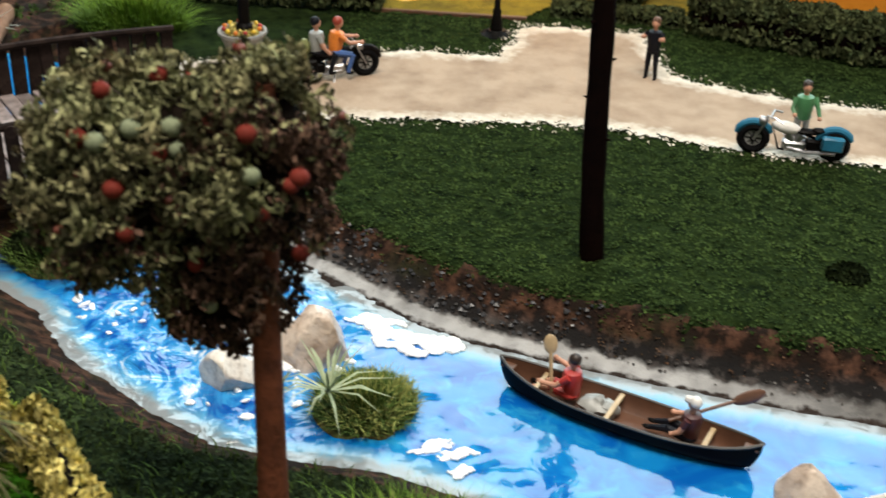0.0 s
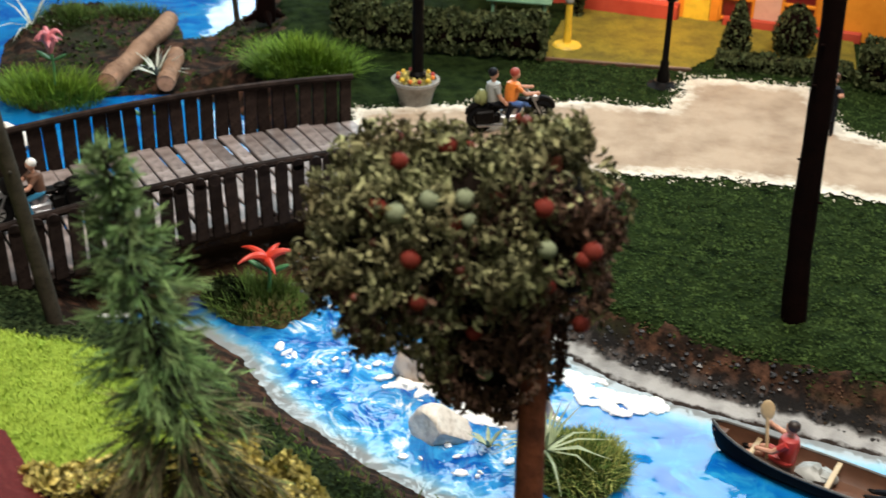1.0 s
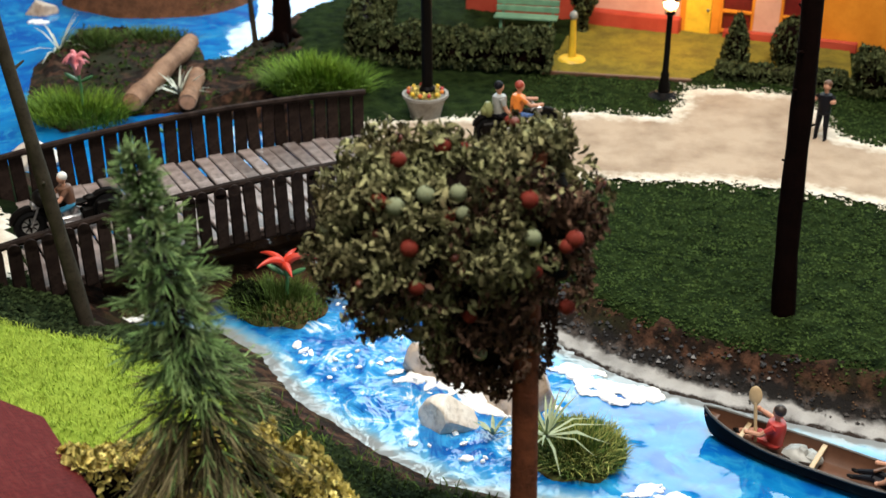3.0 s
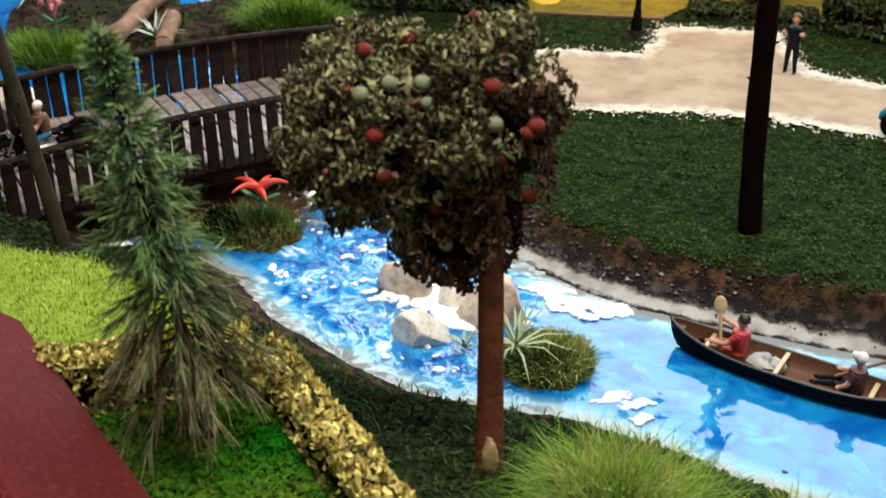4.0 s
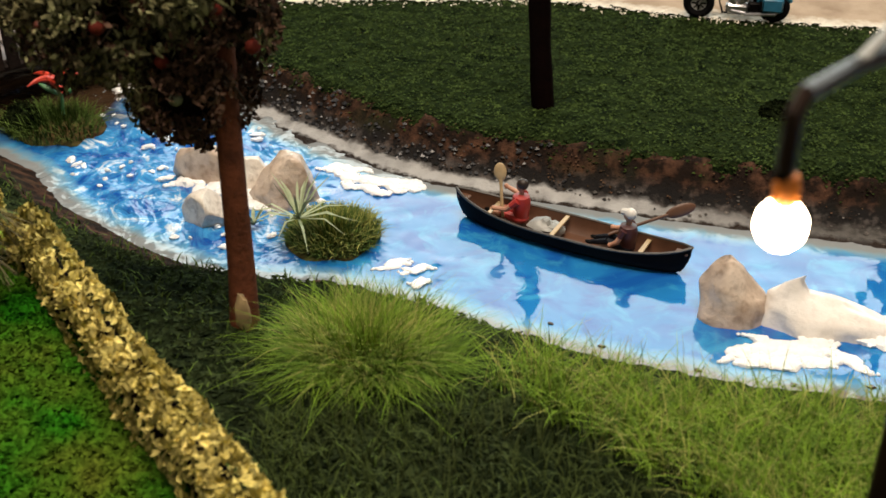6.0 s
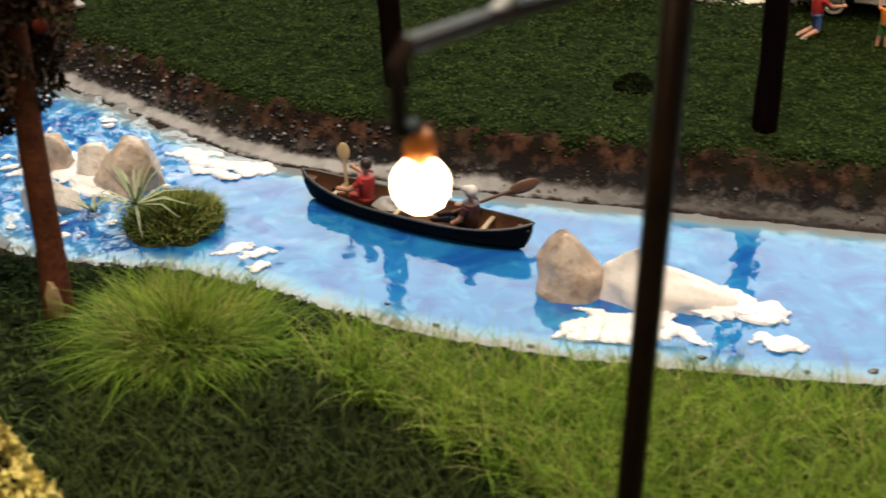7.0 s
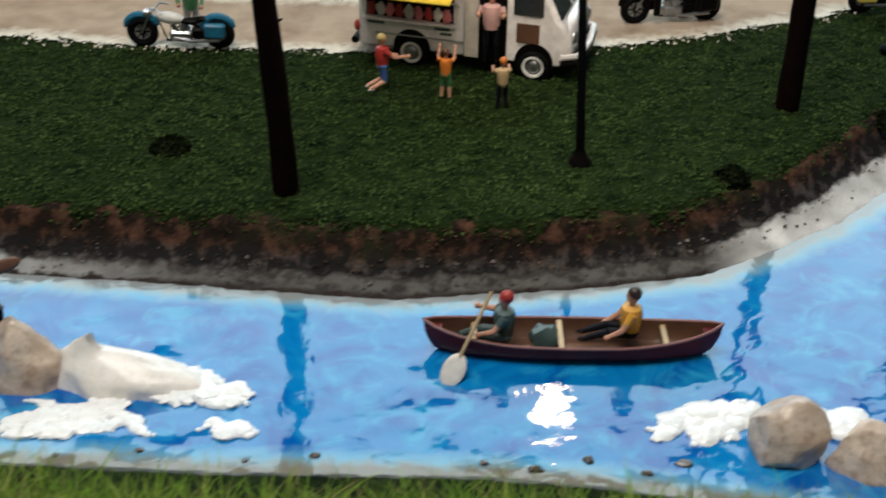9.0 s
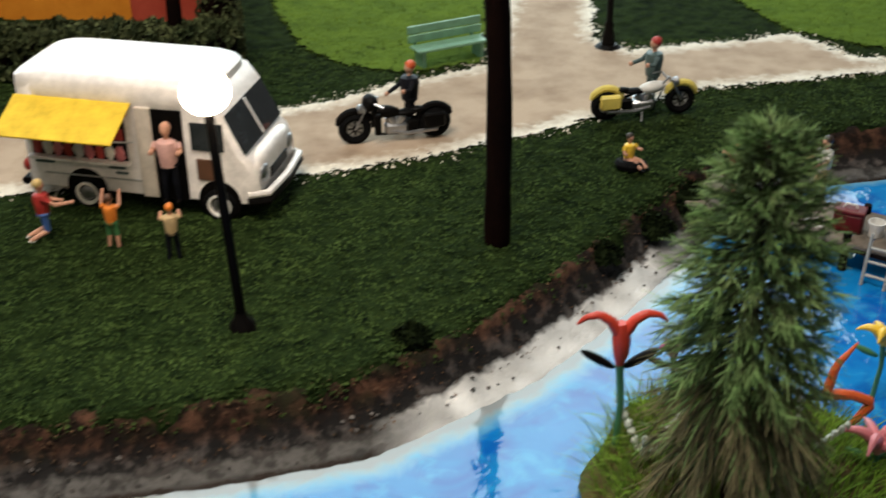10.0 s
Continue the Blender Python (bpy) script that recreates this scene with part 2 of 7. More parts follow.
def lerp_line(pts, n):
    """n + 1 points evenly along a polyline, rounded off."""
    pts = [Vector(p) for p in pts]
    segs = [(b - a).length for a, b in zip(pts, pts[1:])]
    total, out = sum(segs), []
    for i in range(n + 1):
        d = total * i / n
        k = 0
        while k < len(segs) - 1 and d > segs[k]:
            d -= segs[k]
            k += 1
        out.append(pts[k].lerp(pts[k + 1], min(1.0, d / segs[k])))
    return out


# ---- room and table ----
def room():
    plaster = mat("wall_plaster", (0.20, 0.19, 0.18), (0.17, 0.16, 0.15), 0.9, 300, 20, 0.2)
    boards = mat("floor_boards", (0.22, 0.15, 0.10), (0.15, 0.10, 0.07), 0.5, 200, 15, 0.3)
    def slab(name, c, s, m, label, category):
        solid(name, Shape().box((0, 0, 0), s, bevel=0.5), m, *c, label=label, category=category, kind="structure", smooth=False)
    slab("floor", (-30, 10, -86), (278, 218, 8), boards, "brown wooden floor under the layout table", "floor")
    slab("ceiling", (-30, 10, 140), (278, 218, 8), plaster, "plain grey plaster ceiling of the room", "ceiling")
    slab("wall_south", (-30, -95, 27), (278, 8, 218), plaster, "plain pale plaster wall behind the camera", "wall")
    slab("wall_west", (-165, 12, 27), (8, 206, 218), plaster, "plain pale plaster side wall", "wall")
    slab("wall_east", (105, 12, 27), (8, 206, 218), plaster, "plain pale plaster side wall", "wall")
    for c, s in (((-30, 119, -35), (278, 8, 94)), ((-30, 119, 124), (278, 8, 24)), ((-136, 119, 62), (66, 8, 100)), ((90, 119, 62), (38, 8, 100))):
        slab("wall_north", c, s, plaster, "pale plaster wall round a wide window", "wall")
    t = thing("layout_table", -30, 12, -20, label="plain wooden table that carries the model layout", category="table")
    part("tabletop", Shape().box((0, 0, 15.5), (176, 136, 3), bevel=0.3), boards, t)
    for sx in (-1, 1):
        for sy in (-1, 1):
            part("leg", Shape().box((sx * 80, sy * 60, -23.5), (6, 6, 75), bevel=0.4), boards, t)


room()

# ---- plan of the layout ----
NEAR_EDGE = [(-110, 26), (-90, 22), (-78, 21.5), (-71, 19), (-65, 13.5), (-61, 7.5), (-57.5, 4.6), (-53.8, 5.6), (-50.9, 4), (-48.4, 1.4), (-44.2, -1.1),
             (-40.7, -2.7), (-37.3, -3.0), (-34.1, -2.9), (-30.6, -3.8), (-27.1, -5.3), (-23, -6.3), (-19, -6.9), (-11, -7.2), (-3, -7.2), (1, -7.6),
             (6, -8.6), (10, -9.2), (18, -10), (28, -8), (36, -2), (58, 2)]
FAR_EDGE = [(58, 27), (34, 26), (27, 25), (23.5, 22), (20.5, 18.5), (16.5, 13.6), (12.3, 9.2), (9.6, 7.3), (5.9, 5), (0, 3.7), (-6.5, 2.9), (-13.2, 3.5),
            (-22.4, 4.3), (-27.5, 5.0), (-31.7, 5.7), (-34.5, 6.6), (-38.2, 8.6), (-42.3, 11.1), (-47.5, 14), (-53, 19.5), (-58, 26), (-62.5, 30.5),
            (-67.5, 31.5), (-71, 29.8), (-74, 26), (-78.5, 28.5), (-83, 37), (-84, 43.5), (-80, 46.6), (-74.5, 46.4), (-72.6, 44), (-71, 41.5), (-69.4, 42.5),
            (-69.2, 46), (-68.4, 50.7), (-67.2, 54), (-66, 61.3), (-62, 82), (-110, 82)]
PATH_PLAN = [(-51, 21), (-42, 22.3), (-36.3, 23.3), (-32, 24.2), (-27.5, 24.3), (-22.9, 23.4), (-18.6, 23.1), (-10, 22.8), (2.5, 23.8), (9, 25.6),
             (15.4, 28.6), (18, 30), (24.5, 33.6), (34, 35.2), (38.5, 36.0), (39, 36.8), (35, 37.8), (32.7, 42.1), (21.9, 39.8), (20.2, 42.4), (21.3, 50),
             (22, 62), (17, 62), (15.6, 50), (13.3, 38), (8.9, 36), (4.7, 33.4), (1.1, 31.7), (-11, 30.5), (-18, 30.6), (-21.3, 31.3), (-25, 32.5),
             (-27, 39.4), (-34.6, 38.9), (-35.4, 33.2), (-40, 32.9), (-45, 31.2), (-49, 29.6), (-53.5, 27.6)]


def signed(p, poly):
    """Distance of points to a closed outline, below zero inside it; and the nearest side's number."""
    a, b = np.array(poly, float), np.roll(np.array(poly, float), -1, 0)
    best, which, inside = np.full(len(p), 1e9), np.zeros(len(p), int), np.zeros(len(p), bool)
    for i, (s, e) in enumerate(zip(a, b)):
        d = e - s
        t = np.clip(((p - s) @ d) / (d @ d), 0, 1)
        q = np.hypot(*(p - s - t[:, None] * d).T)
        which[q < best] = i
        best = np.minimum(best, q)
        if s[1] != e[1]:
            hit = ((s[1] > p[:, 1]) != (e[1] > p[:, 1])) & (p[:, 0] < s[0] + (p[:, 1] - s[1]) * (e[0] - s[0]) / (e[1] - s[1]))
            inside ^= hit
    return np.where(inside, -best, best), which


def waver(p, scale, seed=0.0):
    """Smooth noise over the plan, about -1 to 1."""
    return np.array([noise.noise((x * scale + seed, y * scale, seed * 1.7)) for x, y in p])


WATER_PLAN = NEAR_EDGE + FAR_EDGE


def land_d(p):
    return signed(p, WATER_PLAN)


def ground_z(p):
    p = np.asarray(p, float).reshape(-1, 2)
    d, side = signed(p, WATER_PLAN)
    near = side < len(NEAR_EDGE) - 1
    far_z = np.interp(d, [-2, -0.6, 0, 0.9, 1.5, 2.2, 3.0], [-0.7, -0.35, 0.02, 0.24, 0.62, 1.70, 1.80])
    near_z = np.interp(d, [-2, -0.6, 0, 0.6, 1.6, 4, 7, 12], [-0.7, -0.35, 0.02, 0.4, 1.2, 2.1, 2.8, 3.0])
    near_z = near_z + np.clip((-38 - p[:, 0]) / 6, 0, 1) * np.interp(d, [2, 7], [0, 1.0])
    # the muddy spit round the fallen log lies low
    spit = np.clip(1 - np.hypot((p[:, 0] + 73) / 10, (p[:, 1] - 38) / 13), 0, 1)
    z = np.where(near, near_z, far_z)
    z = np.where((spit > 0) & (d > 0), np.minimum(z, 0.5 + 1.3 * np.clip(1 - spit * 4, 0, 1)), z)
    return z


def gz(x, y):
    return float(ground_z([(x, y)])[0])


def sheet(name, box, step, height, keep, m, label, category, kind="structure", attrs=None):
    """A fine sheet over the plan: heights from a function, cells kept where keep() holds."""
    x0, y0, x1, y1 = box
    nx, ny = int((x1 - x0) / step) + 1, int((y1 - y0) / step) + 1
    gx, gy = np.meshgrid(np.linspace(x0, x1, nx), np.linspace(y0, y1, ny))
    p = np.stack([gx.ravel(), gy.ravel()], 1)
    i = np.arange((nx - 1) * (ny - 1))
    a = (i // (nx - 1)) * nx + i % (nx - 1)
    cells = np.stack([a, a + 1, a + nx + 1, a + nx], 1)
    if keep is not None:
        cells = cells[keep(p[cells].mean(1))]
    used = np.unique(cells)
    back = np.full(len(p), -1)
    back[used] = np.arange(len(used))
    p = p[used]
    z = height(p)
    me = bpy.data.meshes.new(name)
    me.from_pydata((np.column_stack([p, z]) * CM).tolist(), [], back[cells].tolist())
    me.materials.append(m)
    me.polygons.foreach_set("use_smooth", [True] * len(cells))
    for key, fn in (attrs or {}).items():
        layer = me.attributes.new(key, "FLOAT", "POINT")
        layer.data.foreach_set("value", np.asarray(fn(p), float))
    me.update()
    return tagged(new(name, me), label, category, kind=kind)


def earth_material():
    """Brown earth with a wet grey band along the water, white where resin was poured."""
    m, nt, b, coord = start_mat("bank_earth", 0.7)
    at = nt.nodes.new("ShaderNodeAttribute")
    at.attribute_name = "shore"
    fine, mid, broad = noise_out(nt, coord, 500, 6), noise_out(nt, coord, 130, 4), noise_out(nt, coord, 35, 3)
    soil = mix_rgb(nt, (0.013, 0.008, 0.006), (0.105, 0.050, 0.031), ramp_out(nt, mid, 0.46, 0.72))
    soil = mix_rgb(nt, soil, (0.020, 0.022, 0.010), ramp_out(nt, broad, 0.50, 0.70))
    wet = mix_rgb(nt, (0.014, 0.013, 0.013), (0.10, 0.088, 0.084), ramp_out(nt, mid, 0.50, 0.70))
    chalk = nt.nodes.new("ShaderNodeAttribute")
    chalk.attribute_name = "chalk"
    sand = mix_rgb(nt, (0.10, 0.096, 0.093), (0.032, 0.030, 0.029), ramp_out(nt, mid, 0.44, 0.60))
    wob = nt.nodes.new("ShaderNodeMath")
    wob.operation, wob.inputs[1].default_value = "MULTIPLY_ADD", 0.9
    nt.links.new(mid, wob.inputs[0])
    nt.links.new(at.outputs["Fac"], wob.inputs[2])
    # from the water up: a dark line, grey sand, black wet soil, brown earth
    soil = mix_rgb(nt, wet, soil, ramp_out(nt, wob.outputs[0], 1.85, 2.3))
    ribbon = nt.nodes.new("ShaderNodeAttribute")
    ribbon.attribute_name = "ribbon"
    sand = mix_rgb(nt, sand, (0.42, 0.425, 0.43), ribbon.outputs["Fac"])
    # the dark line paints the bank's shadowy reflection along the water's edge
    sand = mix_rgb(nt, (0.022, 0.015, 0.012), sand, ramp_out(nt, wob.outputs[0], 0.54, 0.70))
    sand = mix_rgb(nt, sand, (0.78, 0.785, 0.79), chalk.outputs["Fac"])
    col = mix_rgb(nt, sand, soil, ramp_out(nt, wob.outputs[0], 1.25, 1.5))
    nt.links.new(col, b.inputs["Base Color"])
    b.inputs["Specular IOR Level"].default_value = 0.12
    nt.links.new(ramp_out(nt, wob.outputs[0], 0.35, 1.7), b.inputs["Roughness"])
    bp = nt.nodes.new("ShaderNodeBump")
    bp.inputs["Strength"].default_value, bp.inputs["Distance"].default_value = 0.9, 0.0012
    nt.links.new(fine, bp.inputs["Height"])
    nt.links.new(bp.outputs[0], b.inputs["Normal"])
    return m


def rough_ground(p):
    g = ground_z(p)
    d = land_d(p)[0]
    steep = np.clip((d - 0.5) / 0.4, 0, 1) * np.clip((3.2 - d) / 0.5, 0, 1)
    return g + 0.10 * waver(p, 1.3, 3) * (g > 0.1) + 0.05 * waver(p, 4.0, 8) + steep * (0.20 * waver(p, 1.05, 51) + 0.13 * waver(p, 2.6, 52))


def chalky(p):
    """White resin run out over the shore along the outer bend."""
    return np.clip((p[:, 0] - 6) / 3, 0, 1) * np.clip((21 - p[:, 0]) / 3, 0, 1) * (0.75 + 0.5 * waver(p, 0.9, 41))


def ribboned(p):
    """A pale ribbon along the water under the gravel bank upstream."""
    d, side = land_d(p)
    ribbon = np.clip((-15 - p[:, 0]) / 9, 0, 1) * np.clip((p[:, 0] + 50) / 4, 0, 1) * np.clip((1.15 + 0.35 * waver(p, 0.8, 43) - d) / 0.25, 0, 1)
    return ribbon * (0.85 + 0.5 * waver(p, 1.7, 42)) * (side >= len(NEAR_EDGE) - 1)


sheet("ground", (-117, -56, 57, 80), 0.3, rough_ground, None, earth_material(), "brown earthen ground of the model landscape with sloping banks", "ground",
      attrs={"shore": lambda p: signed(p, WATER_PLAN)[0] - 0.35 * np.clip((p[:, 0] - 5) / 4, 0, 1) * np.clip((22 - p[:, 0]) / 3, 0, 1) + 1.7 * (p[:, 0] < -52) + np.where(p[:, 0] < -28, 1.9, 0.25) * (land_d(p)[1] < len(NEAR_EDGE) - 1),
             "chalk": chalky, "ribbon": ribboned})


def water_material():
    """Painted blue bed under clear glossy resin: deep blue, sky blue, and chalky white along the shore."""
    m, nt, b, coord = start_mat("painted_resin_water", 0.04)
    at, rap = nt.nodes.new("ShaderNodeAttribute"), nt.nodes.new("ShaderNodeAttribute")
    at.attribute_name, rap.attribute_name = "depth", "rapids"
    swirl = noise_out(nt, coord, 22, 3, 0.5, 2.2)
    wash = noise_out(nt, coord, 60, 4, 0.6, 1.2)
    streak = noise_out(nt, coord, 40, 5, 0.6, 2.2)
    blue = mix_rgb(nt, (0.005, 0.18, 0.49), (0.002, 0.09, 0.38), ramp_out(nt, swirl, 0.45, 0.64))
    blue = mix_rgb(nt, blue, (0.03, 0.33, 0.60), ramp_out(nt, wash, 0.52, 0.76))
    # white paint streaks; the pale share is widened to imitate window reflection
    wild = mix_rgb(nt, (0.002, 0.075, 0.36), (0.035, 0.29, 0.64), ramp_out(nt, streak, 0.38, 0.56))
    wild = mix_rgb(nt, wild, (0.80, 0.88, 0.93), ramp_out(nt, streak, 0.57, 0.67))
    blue = mix_rgb(nt, blue, wild, rap.outputs["Fac"])
    edge = nt.nodes.new("ShaderNodeMath")
    edge.operation, edge.inputs[1].default_value = "MULTIPLY_ADD", 1.1
    nt.links.new(wash, edge.inputs[0])
    nt.links.new(at.outputs["Fac"], edge.inputs[2])
    silt = nt.nodes.new("ShaderNodeAttribute")
    silt.attribute_name = "silt"
    pale = mix_rgb(nt, (0.24, 0.265, 0.28), (0.19, 0.175, 0.15), silt.outputs["Fac"])
    shore = mix_rgb(nt, pale, (0.17, 0.42, 0.56), ramp_out(nt, edge.outputs[0], 0.9, 1.5))
    col = mix_rgb(nt, shore, blue, ramp_out(nt, edge.outputs[0], 1.1, 1.9))
    mud = nt.nodes.new("ShaderNodeAttribute")
    mud.attribute_name = "mud"
    col = mix_rgb(nt, col, (0.045, 0.026, 0.015), mud.outputs["Fac"])
    nt.links.new(col, b.inputs["Base Color"])
    b.inputs["IOR"].default_value, b.inputs["Specular IOR Level"].default_value = 1.5, 0.57
    bp = nt.nodes.new("ShaderNodeBump")
    bp.inputs["Strength"].default_value, bp.inputs["Distance"].default_value = 0.10, 0.002
    nt.links.new(noise_out(nt, coord, 80, 3, 0.5, 1.0), bp.inputs["Height"])
    crests = nt.nodes.new("ShaderNodeBump")
    crests.inputs["Distance"].default_value = 0.003
    nt.links.new(rap.outputs["Fac"], crests.inputs["Strength"])
    nt.links.new(noise_out(nt, coord, 42, 3, 0.5, 1.6), crests.inputs["Height"])
    nt.links.new(bp.outputs[0], crests.inputs["Normal"])
    nt.links.new(crests.outputs[0], b.inputs["Normal"])
    return m


def rapids(p):
    """How wild the water is: wild above the stones upstream."""
    a = np.clip((-35.5 - p[:, 0]) / 4, 0, 1) * np.clip((p[:, 0] + 52.5) / 3, 0, 1)
    return a * np.clip((17 - p[:, 1]) / 4, 0, 1)


def muddy(p):
    """Brown silt under and below the bridge."""
    d = np.hypot((p[:, 0] + 55.0) / 7.0, (p[:, 1] - 13.0) / 7.0) + 0.25 * waver(p, 0.7, 31)
    near = np.hypot((p[:, 0] + 60) / 5.0, (p[:, 1] - 9) / 4.0) + 0.3 * waver(p, 0.9, 35)
    return np.clip((1.05 - np.minimum(d, near)) / 0.3, 0, 1)


def water_z(p):
    r = rapids(p)
    stir = sum(np.exp(-((p[:, 0] - x) ** 2 + (p[:, 1] - y) ** 2) / s ** 2) for x, y, s in ((-16, -3, 4.5), (-32, -1, 3.5), (-4.5, -2, 2.5), (6, -4, 4), (-37, 4, 4)))
    return 0.022 * waver(p, 0.35, 2) + stir * (0.07 * waver(p, 0.9, 15) + 0.055 * waver(p, 2.1, 16)) + r * (0.17 * waver(p, 1.1, 5) + 0.12 * waver(p, 2.6, 6)) + 0.014 * waver(p, 1.1, 9)


sheet("water", (-110, -11, 57, 80), 0.22, water_z, lambda p: signed(p, WATER_PLAN)[0] < 0.7, water_material(),
      "glossy blue resin river with white streaks between earthen banks", "water",
      attrs={"depth": lambda p: -signed(p, WATER_PLAN)[0] + 1.6 * (p[:, 0] < -56) + 0.8 * (p[:, 0] > 21),
             "rapids": rapids, "mud": muddy, "silt": lambda p: (land_d(p)[1] < len(NEAR_EDGE) - 1) * np.clip((p[:, 0] + 30) / 4, 0, 1)})


# ---- lawns and path ----
def lawn_margin(p):
    """How far inside the far lawn a point lies, below zero outside it."""
    d, side = land_d(p)
    spit = np.hypot((p[:, 0] + 73) / 10, (p[:, 1] - 38) / 13)
    m = np.minimum(d - (2.4 + 0.5 * waver(p, 0.9, 1) + 0.3 * waver(p, 3, 4)), 10 * (spit - 1.0 - 0.15 * waver(p, 0.6, 3)))
    return np.where(side >= len(NEAR_EDGE) - 1, m, -9.0)


def far_lawn(p):
    return lawn_margin(p) > 0


HEDGE_CORNER = (-44.0, -8.8)
GARDEN_PLAN = [HEDGE_CORNER, (-31.3, -21.4), (-28, -42), (-75, -42), (-56, -15.5)]
LIME_PLAN = [(-44.3, -8.2), (-50, -11.5), (-57, -15.5), (-80, -17), (-80, -1.5), (-66, -1.0), (-58, -1.6), (-53, -1.9), (-49, -3.2)]


def near_margin(p):
    d, side = land_d(p)
    wide = 1.0 + 0.9 * np.clip((-29 - p[:, 0]) / 3, 0, 1)
    return np.where(side < len(NEAR_EDGE) - 1, d - wide - 0.4 * waver(p, 1.2, 1) - 0.2 * waver(p, 4, 4), -9.0)


def near_turf(p):
    return (near_margin(p) > -0.5) & (signed(p, GARDEN_PLAN)[0] > 0) & (signed(p, LIME_PLAN)[0] > 0)


def turf_z(p, lift=0.17, lump=0.10):
    return ground_z(p) + lift + lump * waver(p, 2.2, 12) + 0.06 * waver(p, 5.5, 14)


def sunk(margin, p):
    """Turf thins out and dips under the soil along its edge."""
    m = margin(p)
    return turf_z(p, 0.0) + np.interp(m, [-0.7, -0.2, 0.1, 0.7], [-0.55, -0.12, 0.08, 0.17]) + 0.05 * waver(p, 7.0, 33)


sheet("lawn", (-70, 2, 57, 80), 0.25, lambda p: sunk(lawn_margin, p), lambda p: lawn_margin(p) > -0.6, TURF, "dark green sawdust lawn beyond the river", "lawn")
sheet("near_lawn", (-117, -50, 57, 24), 0.3, lambda p: sunk(near_margin, p), near_turf, TURF_NEAR, "near bank turf coloured darker for shade", "lawn")
sheet("garden_lawn", (-76, -42, -28, -1), 0.35, lambda p: turf_z(p, 0.1, 0.22), lambda p: signed(p, GARDEN_PLAN)[0] < 0.1, MOSS,
      "vivid green mossy garden turf inside the yellow hedge", "lawn")
sheet("lime_lawn", (-82, -12, -44, 5), 0.35, lambda p: turf_z(p, 0.12, 0.12), lambda p: signed(p, LIME_PLAN)[0] < 0.3 * waver(p, 1.5, 2), LIME,
      "bright lime green meadow of short static grass", "lawn")


def path_material():
    """Trodden gravel: tan in the middle, chalky white along the edges."""
    m, nt, b, coord = start_mat("trodden_gravel", 0.85)
    b.inputs["Specular IOR Level"].default_value = 0.1
    at = nt.nodes.new("ShaderNodeAttribute")
    at.attribute_name = "inset"
    fine, mid, broad = noise_out(nt, coord, 1100, 6), noise_out(nt, coord, 160, 4), noise_out(nt, coord, 40, 3)
    tan = mix_rgb(nt, (0.43, 0.33, 0.245), (0.29, 0.21, 0.15), ramp_out(nt, broad, 0.4, 0.7))
    wob = nt.nodes.new("ShaderNodeMath")
    wob.operation, wob.inputs[1].default_value = "MULTIPLY_ADD", 2.2
    nt.links.new(mid, wob.inputs[0])
    nt.links.new(at.outputs["Fac"], wob.inputs[2])
    col = mix_rgb(nt, (0.72, 0.67, 0.58), tan, ramp_out(nt, wob.outputs[0], 1.1, 2.3))
    col = mix_rgb(nt, col, (0.30, 0.22, 0.15), ramp_out(nt, fine, 0.56, 0.85))
    nt.links.new(col, b.inputs["Base Color"])
    bp = nt.nodes.new("ShaderNodeBump")
    bp.inputs["Strength"].default_value, bp.inputs["Distance"].default_value = 0.8, 0.0008
    nt.links.new(fine, bp.inputs["Height"])
    nt.links.new(bp.outputs[0], b.inputs["Normal"])
    return m


def ragged_path(p):
    return signed(p, PATH_PLAN)[0] < 0.4 * waver(p, 0.8, 21) + 0.35 * waver(p, 3.3, 22) + 0.3 * waver(p, 9, 23)


sheet("footpath", (-56, 20, 46, 56), 0.13, lambda p: ground_z(p) + 0.3 + 0.03 * waver(p, 5, 2), ragged_path, path_material(),
      "cream gravel footpath with ragged white edges through the lawn", "path", attrs={"inset": lambda p: -signed(p, PATH_PLAN)[0]})


BRIDGE_END = [(-74, 13), (-67.4, 9.6), (-65.0, 6.8), (-62.6, 3.0), (-64.5, 1.2), (-70, 2.5), (-76, 6)]
sheet("bridge_path", (-77, 0, -61, 14), 0.16, lambda p: ground_z(p) + 0.36 + 0.03 * waver(p, 5, 2), lambda p: signed(p, BRIDGE_END)[0] < 0.35 * waver(p, 1.0, 21) + 0.35 * waver(p, 3.3, 22) + 0.3 * waver(p, 9, 23),
      bpy.data.materials["trodden_gravel"], "cream gravel path at the near end of the bridge", "path", attrs={"inset": lambda p: -signed(p, BRIDGE_END)[0]})


def scatter(n, box, keep, seed):
    rng = np.random.default_rng(seed)
    p = rng.uniform((box[0], box[1]), (box[2], box[3]), (n, 2))
    return p[keep(p)], rng


def flakes(name, n, box, keep, size, m, label, seed, lift=0.20, lie=0.9):
    """Loose grains and flakes of scatter material lying on the ground."""
    p, rng = scatter(n, box, keep, seed)
    z = ground_z(p) + lift + 0.12 * waver(p, 2.2, 12)
    ang, tilt = rng.uniform(0, 6.283, len(p)), rng.uniform(-lie, lie, (len(p), 2))
    s = size * rng.uniform(0.5, 1.4, len(p))
    v = np.zeros((len(p), 3, 3))
    for k in range(3):
        a = ang + k * 2.094
        v[:, k, 0], v[:, k, 1] = p[:, 0] + s * np.cos(a), p[:, 1] + s * np.sin(a)
        v[:, k, 2] = z + s * (np.cos(a) * tilt[:, 0] + np.sin(a) * tilt[:, 1]) + s * 0.4
    me = bpy.data.meshes.new(name)
    me.from_pydata((v.reshape(-1, 3) * CM).tolist(), [], np.arange(len(p) * 3).reshape(-1, 3).tolist())
    me.materials.append(m)
    return tagged(new(name, me), label, "ground cover", kind="stuff")


